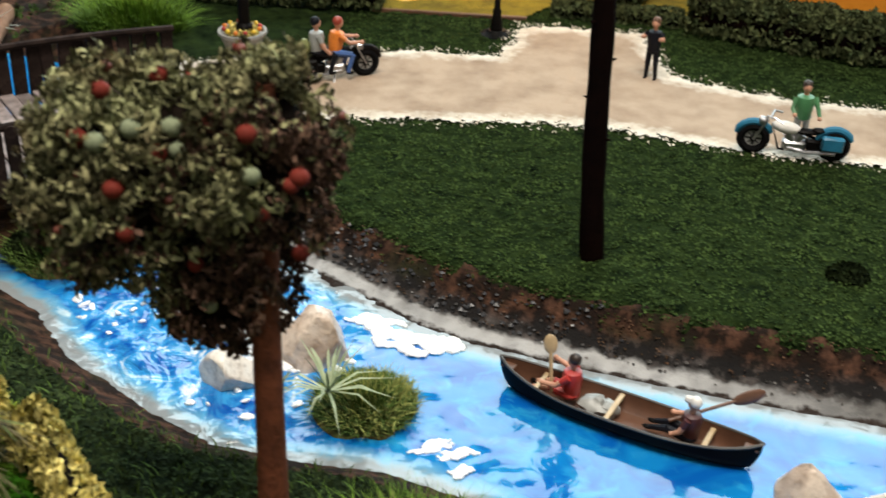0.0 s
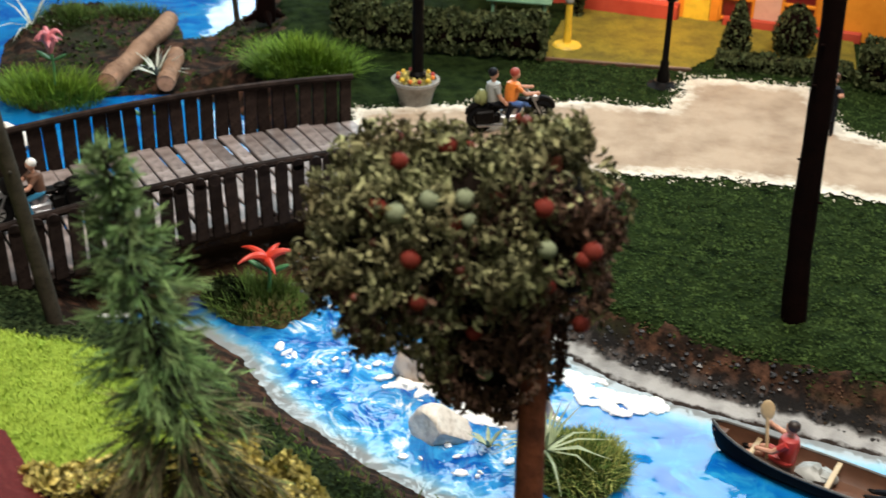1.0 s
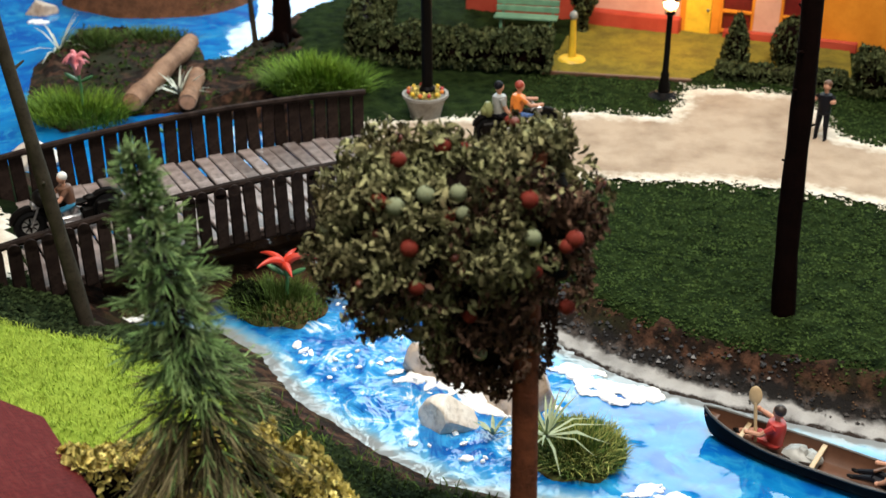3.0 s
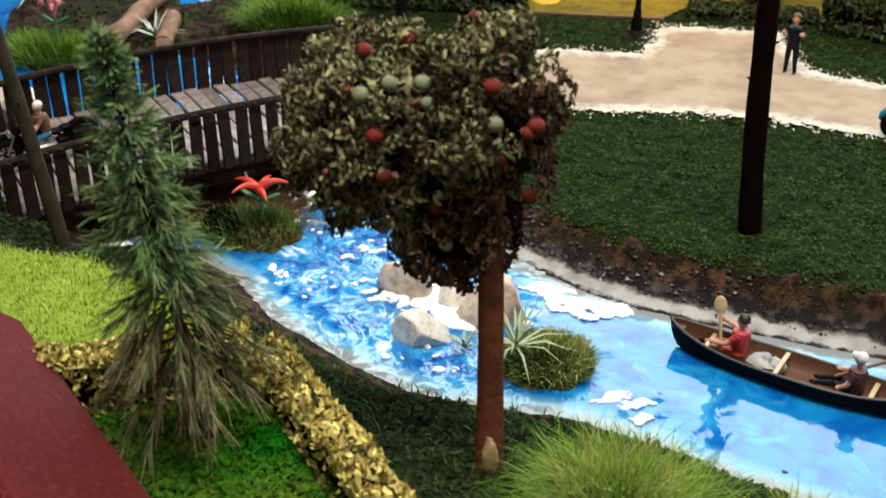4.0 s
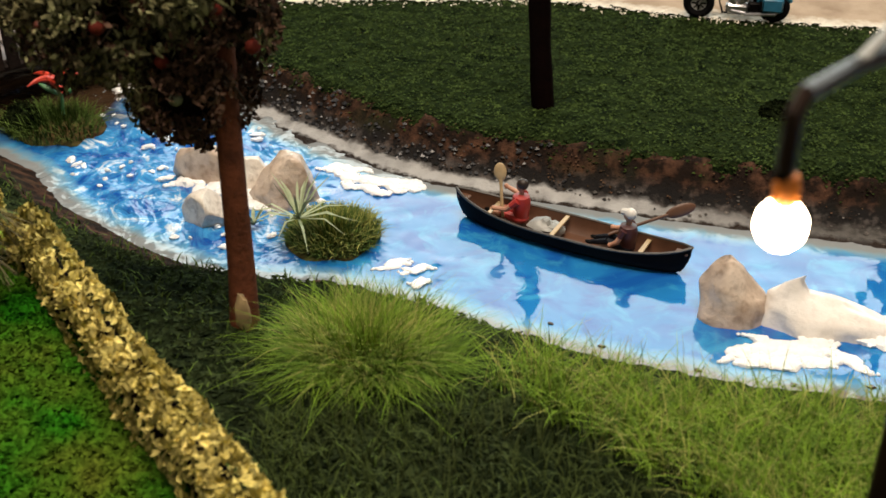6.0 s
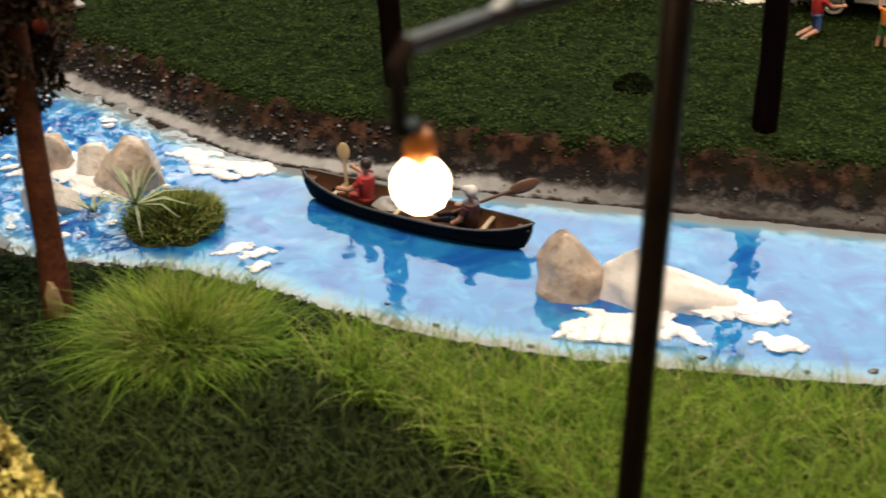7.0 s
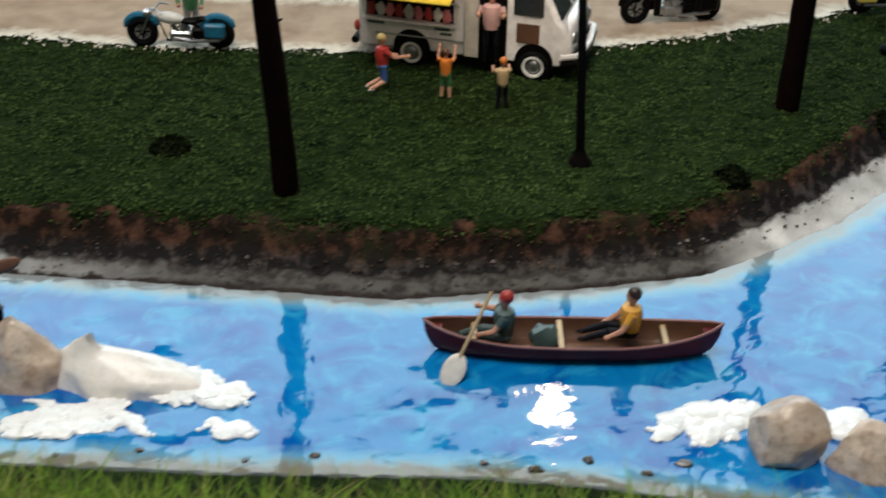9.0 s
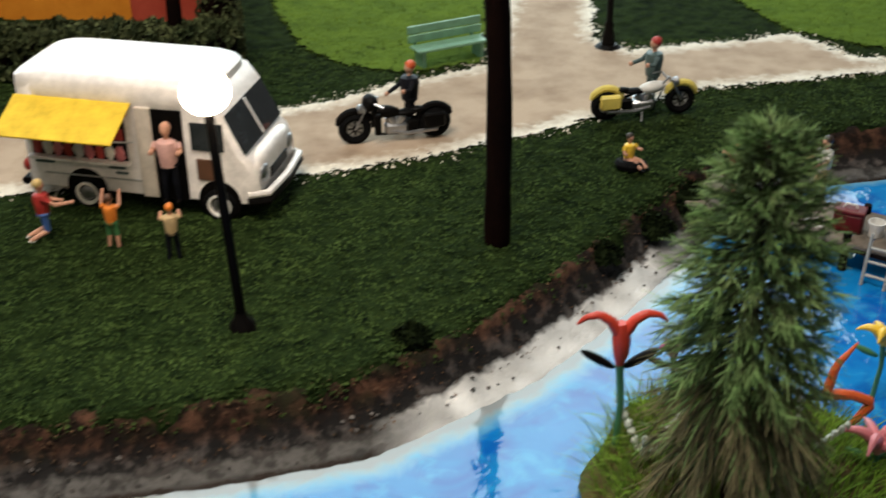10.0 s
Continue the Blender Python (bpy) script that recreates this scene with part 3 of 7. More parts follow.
def lawn_open(p):
    return far_lawn(p) & (signed(p, PATH_PLAN)[0] > 0.1)


flakes("lawn_fibres", 150000, (-46, 5, 36, 42), lawn_open, 0.078, FLAKE, "dark green sawdust fibres of the lawn", 5, 0.20, 0.6)
def bank_lip(p):
    d, side = land_d(p)
    far = side >= len(NEAR_EDGE) - 1
    return far & (d > 1.1 + 0.5 * waver(p, 1.1, 5)) & (d < 2.9 + 0.5 * waver(p, 1.7, 6))


CLOD = mat("bank_clods", (0.11, 0.060, 0.038), (0.035, 0.028, 0.017), 0.9, 500, 90, 0, rand=0.6)
flakes("bank_clods", 26000, (-47, 3, 26, 26), bank_lip, 0.06, CLOD, "loose brown clods and roots along the river bank", 8, 0.05, 0.5)


def gravel(name, n, box, keep, size, m, label, seed, lift=0.05):
    """Small angular stones lying loose on the ground."""
    p, rng = scatter(n, box, keep, seed)
    z = rough_ground(p) + lift
    k = len(p)
    r = size * rng.uniform(0.4, 1.5, (k, 1, 1)) * rng.uniform(0.6, 1.2, (k, 6, 1))
    base = np.array([(1, 0, 0), (0, 1, 0), (-1, 0, 0), (0, -1, 0), (0, 0, 0.75), (0, 0, -0.75)])
    a = rng.uniform(0, 6.283, k)
    c, q = np.cos(a)[:, None], np.sin(a)[:, None]
    v = np.stack([base[:, 0] * c - base[:, 1] * q, base[:, 0] * q + base[:, 1] * c, np.tile(base[:, 2], (k, 1))], 2) * r
    v += np.column_stack([p, z])[:, None, :]
    f = np.array([(0, 1, 4), (1, 2, 4), (2, 3, 4), (3, 0, 4), (1, 0, 5), (2, 1, 5), (3, 2, 5), (0, 3, 5)])
    me = bpy.data.meshes.new(name)
    me.from_pydata((v.reshape(-1, 3) * CM).tolist(), [], ((np.arange(k) * 6)[:, None, None] + f).reshape(-1, 3).tolist())
    me.materials.append(m)
    return tagged(new(name, me), label, "gravel", kind="stuff")


def gravel_bank(p):
    d, side = land_d(p)
    return (side >= len(NEAR_EDGE) - 1) & (d > 0.95 + 0.25 * waver(p, 0.8, 43)) & (d < 2.1 + 0.4 * waver(p, 1.3, 46)) & (np.clip((-26 - p[:, 0]) / 6, 0, 1) > 0.5 * waver(p, 0.9, 47) + 0.3)


gravel("bank_gravel", 8000, (-50, 4, -24, 22), gravel_bank, 0.12, mat("wet_slate_gravel", (0.055, 0.058, 0.066), (0.014, 0.014, 0.016), 0.35, 500, 90, 0, rand=0.7), "wet blue black gravel on the bank under the lawn", 48)
gravel("bank_stones", 1500, (-30, 3, 24, 22), lambda p: (land_d(p)[1] >= len(NEAR_EDGE) - 1) & (land_d(p)[0] > 0.35) & (land_d(p)[0] < 1.6), 0.10, mat("grey_grit", (0.10, 0.09, 0.085), (0.03, 0.026, 0.024), 0.5, 500, 90, 0, rand=0.7), "grey grit and small stones on the muddy shore", 49)


def lawn_fringe(p):
    m = lawn_margin(p)
    return (m > -0.3 - 0.5 * np.abs(waver(p, 1.6, 17))) & (m < 0.3)


flakes("lawn_fringe", 60000, (-47, 5, 30, 30), lawn_fringe, 0.085, FLAKE, "dark green sawdust fibres straggling over the edge of the bank", 9, 0.03, 0.5)
flakes("garden_moss_pile", 80000, (-60, -30, -31, -9), lambda p: signed(p, GARDEN_PLAN)[0] < -0.4, 0.11, mat("moss_flakes", (0.010, 0.12, 0.006), (0.11, 0.115, 0.018), 0.9, 300, 22, 0, rand=0.5, speck=0.3), "vivid green scatter fibres in the garden", 36, 0.30, 0.7)
flakes("spit_litter", 3500, (-84, 27, -64, 48), lambda p: (land_d(p)[0] > 0.2) & (np.hypot((p[:, 0] + 73) / 10, (p[:, 1] - 38) / 13) < 1.05) & (waver(p, 0.35, 44) > -0.15), 0.16, FLAKE, "dark mossy litter on the muddy spit", 45, 0.05)
# the near bank's shade is coloured into these flakes
flakes("near_litter", 70000, (-74, -24, -26, 8), lambda p: near_turf(p) & (near_margin(p) > 0.25), 0.12, mat("shade_flakes", (0.030, 0.045, 0.017), (0.011, 0.017, 0.008), 0.9, 300, 60, 0, rand=0.7), "green near bank scatter coloured darker for shade", 46, 0.17, 0.6)
flakes("path_grit", 45000, (-55, 20, 45, 45), lambda p: np.abs(signed(p, PATH_PLAN)[0] - 0.1) < 1.3 * np.abs(waver(p, 1.5, 7)) + 0.3, 0.065, GRIT,
       "loose white grit along the edges of the path", 6, 0.30)


# ---- grass, trees, hedges ----
def blades(name, spots, rng, height, width, lean, m, label, category="grass", kind="stuff", parent=None, origin=(0, 0, 0)):
    """Curved grass blades, each a tapering strip; spots are (x, y, z, out_x, out_y)."""
    s = np.asarray(spots, float)
    n = len(s)
    h = height * rng.uniform(0.4, 1.2, n)
    az = np.arctan2(s[:, 4], s[:, 3]) + rng.normal(0, 0.9, n)
    ln = lean * rng.uniform(0.3, 1.3, n) * (0.35 + np.hypot(s[:, 3], s[:, 4]))
    side = np.stack([-np.sin(az), np.cos(az)], 1) * (width * rng.uniform(0.6, 1.3, n))[:, None]
    v, levels = np.zeros((n, 7, 3)), ((0, 1.0), (0.4, 0.85), (0.75, 0.55))
    for i, (u, w) in enumerate(levels):
        for j, sg in enumerate((-0.5, 0.5)):
            v[:, i * 2 + j, 0] = s[:, 0] + np.cos(az) * ln * h * u * u + sg * w * side[:, 0]
            v[:, i * 2 + j, 1] = s[:, 1] + np.sin(az) * ln * h * u * u + sg * w * side[:, 1]
            v[:, i * 2 + j, 2] = s[:, 2] + h * u * (1 - 0.28 * ln * u)
    v[:, 6, 0], v[:, 6, 1] = s[:, 0] + np.cos(az) * ln * h, s[:, 1] + np.sin(az) * ln * h
    v[:, 6, 2] = s[:, 2] + h * (1 - 0.32 * ln)
    k = (np.arange(n) * 7)[:, None]
    quads = np.concatenate([k + np.array([0, 1, 3, 2]), k + np.array([2, 3, 5, 4])]).tolist()
    me = bpy.data.meshes.new(name)
    me.from_pydata(((v - np.array(origin)).reshape(-1, 3) * CM).tolist(), [], quads + (k + np.array([4, 5, 6])).tolist())
    me.materials.append(m)
    ob = new(name, me)
    if parent:
        ob.parent = parent
        return ob
    ob.matrix_world = pose(*(c * CM for c in origin))
    return tagged(ob, label, category, kind=kind)


def tuft(x, y, r, height, n, m, label, seed, base=None, squash=1.0, width=0.055, lean=0.8):
    rng = np.random.default_rng(seed)
    a, q = rng.uniform(0, 6.283, n), r * np.sqrt(rng.uniform(0, 1, n)) * 0.62
    px, py = x + q * np.cos(a), y + q * np.sin(a) * squash
    z = ground_z(np.stack([px, py], 1)) if base is None else np.full(n, base)
    spots = np.stack([px, py, z, np.cos(a) * q / r * 1.6, np.sin(a) * q / r * 1.6], 1)
    o = (x, y, float(z.mean()))
    blades("grass_tuft", spots, rng, height, width, lean, m, label, "grass tuft", "stuff", origin=o)


def meadow(name, n, box, keep, height, m, label, seed, width=0.05, lean=0.7):
    p, rng = scatter(n, box, keep, seed)
    a = rng.uniform(0, 6.283, len(p))
    blades(name, np.stack([p[:, 0], p[:, 1], ground_z(p) + 0.1, np.cos(a) * 0.6, np.sin(a) * 0.6], 1), rng, height, width, lean, m, label)


tuft(-32.4, -11.5, 2.2, 1.7, 900, BLADE, "small green static grass tuft at the edge of a larger one", 39, lean=1.2, width=0.034)
tuft(-29.6, -11.0, 2.0, 1.5, 800, BLADE, "small green static grass tuft at the edge of a larger one", 30, lean=1.2, width=0.034)
tuft(-31.3, -11.1, 3.4, 1.95, 2800, BLADE, "bright green static grass tuft beside the fruit tree", 31, lean=1.05, width=0.036)
tuft(-31.5, -11.0, 2.8, 1.9, 1400, BLADE_DRY, "straw tinged grass blades within the green tuft", 32, lean=0.9, width=0.034)
# blades darkened in colour to carry the shade on the near bank
meadow("shaded_grass", 9000, (-36, -26, -12, -12), lambda p: signed(p, [(-34, -15), (-27, -13), (-22, -15.5), (-12, -24), (-30, -26)])[0] < 0.5 * waver(p, 0.9, 3), 1.1, mat("shade_blades", (0.045, 0.068, 0.018), (0.026, 0.036, 0.012), 0.8, 300, 40, 0, rand=0.4), "green near bank grass coloured darker for shade", 38, 0.06, 0.9)
BED = [(-26.0, -9.8), (-20, -11.2), (-10, -11.9), (0, -12.1), (12, -12.6), (12, -24), (-12, -24), (-22, -15.5), (-27.5, -12)]
meadow("tall_grass", 62000, (-28, -24, 12, -8), lambda p: (signed(p, BED)[0] < 0.4 * waver(p, 0.8, 3)) & (waver(p, 0.9, 71) + 0.5 * waver(p, 2.3, 72) > -0.22), 1.85, BLADE, "long bright green grass along the near bank", 33, 0.042, 1.05)
meadow("dry_grass", 7000, (-28, -20, 10, -8.6), lambda p: signed(p, BED)[0] < 0, 2.0, BLADE_DRY, "straw coloured blades among the green grass", 34, 0.034, 1.0)
meadow("lime_grass_pile", 52000, (-80, -17, -44, 0), lambda p: signed(p, LIME_PLAN)[0] < 0.1, 0.33, mat("lime_blades", (0.35, 0.46, 0.07), (0.25, 0.36, 0.05), 0.8, 300, 40, 0, rand=0.2),
       "short lime green static grass pile", 35, 0.04, 0.8)
meadow("bank_weeds", 5000, (-52, -22, -27, 2), lambda p: near_turf(p), 0.45, BLADE_DARK, "dark weeds on the shaded near bank", 37, 0.07, 0.9)


def tree_pole(x, y, height, lean_x, r, label):
    """A bare conifer trunk: tapered, slightly crooked, with short knots."""
    s, rnd = Shape(), random.Random(int(x * 10))
    z0 = gz(x, y) - 0.2
    pts = [(lean_x * u + 0.12 * math.sin(u * 7 + x), 0.1 * math.sin(u * 5 + y), u * height) for u in (i / 14 for i in range(15))]
    s.tube(pts, [r * (1.1 - 0.35 * i / 14) * (1 + 0.05 * math.sin(i * 2.3)) for i in range(15)], 14)
    t = thing("tree", x, y, z0, label=label, category="tree", group="tall trunks on the lawn")
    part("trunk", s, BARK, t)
    for i in range(9):
        k = Shape()
        u = 0.25 + 0.07 * i
        a = rnd.uniform(0, 6.28)
        b = Vector((lean_x * u, 0, u * height))
        d = Vector((math.cos(a), math.sin(a), 0.3))
        k.tube([b + d * r * 0.6, b + d * (r + 0.14)], [0.09, 0.04], 6)
        part("branch_stub", k, BARK, t)


tree_pole(-27.85, 10.85, 24, -1.3, 0.50, "dark brown bare tree trunk rising from the lawn beyond the river")
tree_pole(-11.45, 7.85, 24, -0.5, 0.50, "dark brown bare tree trunk near the earthen bank")
tree_pole(11.7, 17.05, 24, -0.8, 0.52, "dark brown bare tree trunk near the bend of the river")


def slim_tree(x, y, z, pts, r0, r1, m, label):
    t = thing("tree", x, y, z, label=label, category="tree")
    line = lerp_line(pts, 10)
    part("trunk", Shape().tube(line, [(r0 + (r1 - r0) * i / 10) * (1 + 0.06 * math.sin(i * 2.7 + x)) for i in range(11)], 12), m, t)
    for k, i in enumerate((3, 5, 6, 8)):
        d = Vector((math.cos(k * 2.2 + x), math.sin(k * 2.2 + x), 0.45))
        part("branch_stub", Shape().tube([line[i], line[i] + d * (r0 + 0.35)], [0.1, 0.04], 6), m, t)
    for k in range(4):
        d = Vector((math.cos(k * 1.57 + y), math.sin(k * 1.57 + y), 0))
        part("root", Shape().tube([line[0] + Vector((0, 0, r0 * 1.6)), line[0] + d * r0 * 1.2 + Vector((0, 0, 0.35)), line[0] + d * r0 * 2.2 + Vector((0, 0, 0.05))], [r0 * 0.5, r0 * 0.4, 0.08], 7), m, t)
    return t


slim_tree(-57.6, 0.8, gz(-57.6, 0.8) - 0.2, [(0, 0, 0), (-1.1, 0.2, 7), (-2.2, 0.3, 14), (-2.8, 0.5, 24)], 0.35, 0.2, BARK_GREY, "slim grey tree trunk beside the bridge on the meadow")
fork = slim_tree(-65.2, 43.0, 1.6, [(0, 0, 0), (0.1, 0, 3), (-0.1, 0.1, 6)], 0.75, 0.6, BARK, "dark forked tree trunk at the edge of the pond")
part("limb", Shape().tube([(-0.1, 0.1, 5.6), (-1.6, 0.3, 9), (-2.2, 0.5, 14)], [0.55, 0.42, 0.3], 10), BARK, fork)
part("limb", Shape().tube([(-0.1, 0.1, 5.6), (1.5, 0.2, 8.5), (2.4, 0.3, 14)], [0.5, 0.4, 0.28], 10), BARK, fork)
slim_tree(-66.8, 41.6, 1.4, [(0, 0, 0), (-0.3, 0.1, 5), (-0.2, 0.2, 12)], 0.22, 0.14, BARK_GREY, "thin bare sapling at the edge of the pond")
slim_tree(-4.8, 39.0, 1.6, [(0, 0, 0), (0.1, 0, 6), (0.0, 0.1, 14)], 0.45, 0.36, BARK, "dark brown tree trunk behind the clipped hedge")

LEAF_OLIVE = mat("dusty_olive_leaves", (0.20, 0.21, 0.105), (0.105, 0.085, 0.045), 0.75, 400, 55, 0, rand=0.9)
LEAF_YELLOW = mat("mustard_leaves", (0.66, 0.56, 0.20), (0.36, 0.31, 0.08), 0.8, 400, 120, 0, rand=0.6)
LEAF_DARK = mat("dark_hedge_leaves", (0.085, 0.095, 0.04), (0.035, 0.05, 0.022), 0.7, 400, 120, 0, rand=0.6)
LEAF_WISP = mat("dry_needles", (0.17, 0.155, 0.085), (0.12, 0.10, 0.055), 0.75, 400, 120, 0, rand=0.5)
LEAF_FIR = mat("fir_needles", (0.115, 0.21, 0.07), (0.135, 0.18, 0.075), 0.7, 400, 120, 0, rand=0.75)


def leaf_cloud(shape, pts, size, rnd, curl=0.35):
    """Small folded leaves at the given points, turned at random."""
    for p in pts:
        s = size * rnd.uniform(0.6, 1.4)
        m = Euler((rnd.uniform(0, 6.28), rnd.uniform(0, 6.28), rnd.uniform(0, 6.28))).to_matrix()
        q = [m @ Vector(v) + Vector(p) for v in ((-s, 0, 0), (0, -s * 0.55, curl * s * 0.6), (s, 0, 0), (0, s * 0.55, curl * s * 0.6))]
        shape.add(q, [(0, 1, 2), (0, 2, 3)])


def shred_cloud(shape, pts, size, rnd):
    """Shredded foliage: narrow strips that curl over, and crumbs between them."""
    for p in pts:
        s, b = size * rnd.uniform(0.5, 1.7), rnd.uniform(0.3, 1.3)
        w = size * rnd.uniform(0.28, 0.6)
        m = Euler((rnd.uniform(0, 6.28), rnd.uniform(0, 6.28), rnd.uniform(0, 6.28))).to_matrix()
        rows = [(-s, 0.0, 0.5), (-s * 0.3, b * s * 0.45, 1.0), (s * 0.45, b * s * 0.4, 0.9), (s, -b * s * 0.15, 0.3)]
        q = [m @ Vector((u, sd * w * k, h)) + Vector(p) for u, h, k in rows for sd in (-1, 1)]
        shape.add(q, [(0, 1, 3, 2), (2, 3, 5, 4), (4, 5, 7, 6)])


def fruit_tree():
    rnd = random.Random(4)
    x, y = -35.9, -10.0
    z0 = gz(x, y)
    t = thing("fruit_tree", x, y, z0 - 0.2, label="model apple tree with dusty olive leaves and ripening fruit", category="tree")
    trunk = Shape()
    foot = Vector((x, y, z0 - 0.2))
    pts = [Vector(q) - foot for q in ((-35.9, -10.0, z0 - 0.2), (-35.98, -9.5, 4.9), (-36.1, -9.05, 8.4), (-36.22, -8.6, 10.2), (-36.3, -8.0, 13.5), (-36.2, -7.7, 16.8))]
    trunk.tube(lerp_line(pts, 14), [0.54, 0.49, 0.46, 0.44, 0.43, 0.42, 0.42, 0.41, 0.40, 0.39, 0.37, 0.35, 0.33, 0.30, 0.26], 14)
    part("trunk", trunk, BARK_RED, t)
    part("bark_scar", Shape().ball((0.10, -0.30, 0.95), (0.27, 0.17, 0.85), seg=12, rings=8, rough=0.35, freq=2), TAN, t, "pale bare patch of wood at the foot of the trunk")
    # two broad lobes on a blunt lower one
    lobes = [(Vector(c) - foot, Vector(r), k) for c, r, k in (((-39.95, -8.4, 14.1), (2.85, 3.0, 3.15), 0.0), ((-36.45, -7.7, 14.4), (2.15, 2.7, 3.1), 5.0), ((-37.6, -8.1, 11.3), (2.2, 2.1, 2.5), 9.0), ((-38.3, -7.9, 14.9), (1.9, 2.2, 2.35), 13.0))]
    fork = pts[3]
    for c, r, k in lobes:
        for a in range(4):
            tip = c + Vector((r.x * 0.6 * math.cos(a * 1.6 + k), r.y * 0.6 * math.sin(a * 1.6 + k), r.z * (0.15 + 0.15 * a)))
            part("limb", Shape().tube([fork, fork.lerp(c, 0.6), tip], [0.24, 0.16, 0.07], 7), BARK_RED, t)

    def surface(lobe, d):
        c, r, k = lobe
        w = 1 + 0.20 * noise.noise(d * 2.1 + Vector((k, 1, 7))) + 0.13 * noise.noise(d * 4.6 + Vector((0, k, 0)))
        return c + Vector((d.x * r.x, d.y * r.y, d.z * r.z)) * w

    def buried(p, but):
        return any(sum(((p[i] - c[i]) / r[i]) ** 2 for i in range(3)) < 0.5 for c, r, k in lobes if k != but)

    crown, browned, spots = Shape(), Shape(), []
    while len(spots) < 20000:
        lobe = lobes[rnd.choices((0, 1, 2, 3), (5, 4, 2, 2))[0]]
        d = Vector((rnd.gauss(0, 1), rnd.gauss(0, 1), rnd.gauss(0, 1))).normalized()
        q = surface(lobe, d)
        p = lobe[0].lerp(q, 1.03 - 0.42 * rnd.random() ** 1.5)
        if buried(p, lobe[2]) or noise.noise(p * 0.8) + 0.6 * noise.noise(p * 2.0) < -0.08:
            continue
        spots.append(p)
    dry = [noise.noise(p * 0.45 + Vector((2, 0, 5))) + 0.09 * (p.x + 2.2) - 0.15 * (p.z - 11.5) + rnd.gauss(0, 0.2) > 0.22 for p in spots]
    shred_cloud(crown, [p for p, k in zip(spots, dry) if not k], 0.145, rnd)
    shred_cloud(browned, [p for p, k in zip(spots, dry) if k], 0.14, rnd)
    part("crown", crown, LEAF_OLIVE, t, smooth=False)
    part("dry_foliage", browned, mat("withered_leaves", (0.095, 0.057, 0.038), (0.047, 0.025, 0.019), 0.8, 400, 60, 0, rand=0.85), t, "withered reddish brown leaves", smooth=False)
    # near-black lumps stand in for the shade deep inside the crown
    heart = mat("crown_shade", (0.012, 0.008, 0.006), (0.005, 0.004, 0.003), 0.9, 400, 90, 0.6)
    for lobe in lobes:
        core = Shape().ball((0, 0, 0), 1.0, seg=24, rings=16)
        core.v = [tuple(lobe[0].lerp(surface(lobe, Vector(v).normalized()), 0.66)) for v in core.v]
        part("shade_core", core, heart, t, "near black core standing in for shade inside the crown")
    twigs = Shape()
    for p in spots[:420]:
        out = (p - lobes[0][0].lerp(lobes[1][0], 0.5)).normalized()
        twigs.tube([p - out * 0.9, p + out * 0.1 + Vector((0, 0, rnd.uniform(-0.2, 0.2)))], [0.045, 0.02], 4)
    part("dry_twig", twigs, BARK_GREY, t, "dry grey brown twigs")
    shades = ((paint("red_apple", (0.155, 0.026, 0.018), 0.6), 28, 0.24), (paint("green_apple", (0.21, 0.24, 0.15), 0.6), 18, 0.25), (paint("brown_apple", (0.15, 0.035, 0.022), 0.5), 22, 0.2))
    meshes = []
    for m, n, r in shades:
        s = Shape().ball((0, 0, 0), (r, r, r * 0.93), seg=12, rings=8)
        s.tube([(0, 0, r * 0.8), (0.04, 0, r * 1.15)], [0.03, 0.02], 5)
        meshes += [(s.mesh("apple", m), n)]
    red = [(1.2, 0.3, 2.8), (0.3, -1.2, 2.9), (0.0, -2.2, 2.0), (2.8, -0.8, 2.0), (4.1, -1.4, 2.2), (1.8, -1.6, 1.5), (1.0, -2.6, 0.9), (5.2, -1.4, 0.9), (5.4, -1.3, 1.1), (2.4, -1.2, -1.9), (1.2, -2.6, -0.3), (5.2, -0.8, -1.4)]
    green = [(1.9, -1.0, 1.9), (2.1, -1.2, 1.4), (1.2, -1.7, 2.1), (2.5, -0.7, 1.6), (4.1, -1.7, 1.2), (2.5, -1.0, -0.3), (0.5, -2.2, 1.9)]
    hub = Vector((-40.15, -8.4, 14.1)) - foot
    for (me, n), near in zip(meshes, (red, green, [])):
        for i in range(n):
            if i < len(near):
                spot, big = hub + Vector(near[i]) * (1.05 if near is green else 1.0), rnd.uniform(0.9, 1.15)
            else:
                spot, big = rnd.choice(spots), rnd.uniform(0.55, 0.9)
            o = new("apple", me)
            o.parent, o.location, o.scale = t, spot * CM, [big] * 3


fruit_tree()


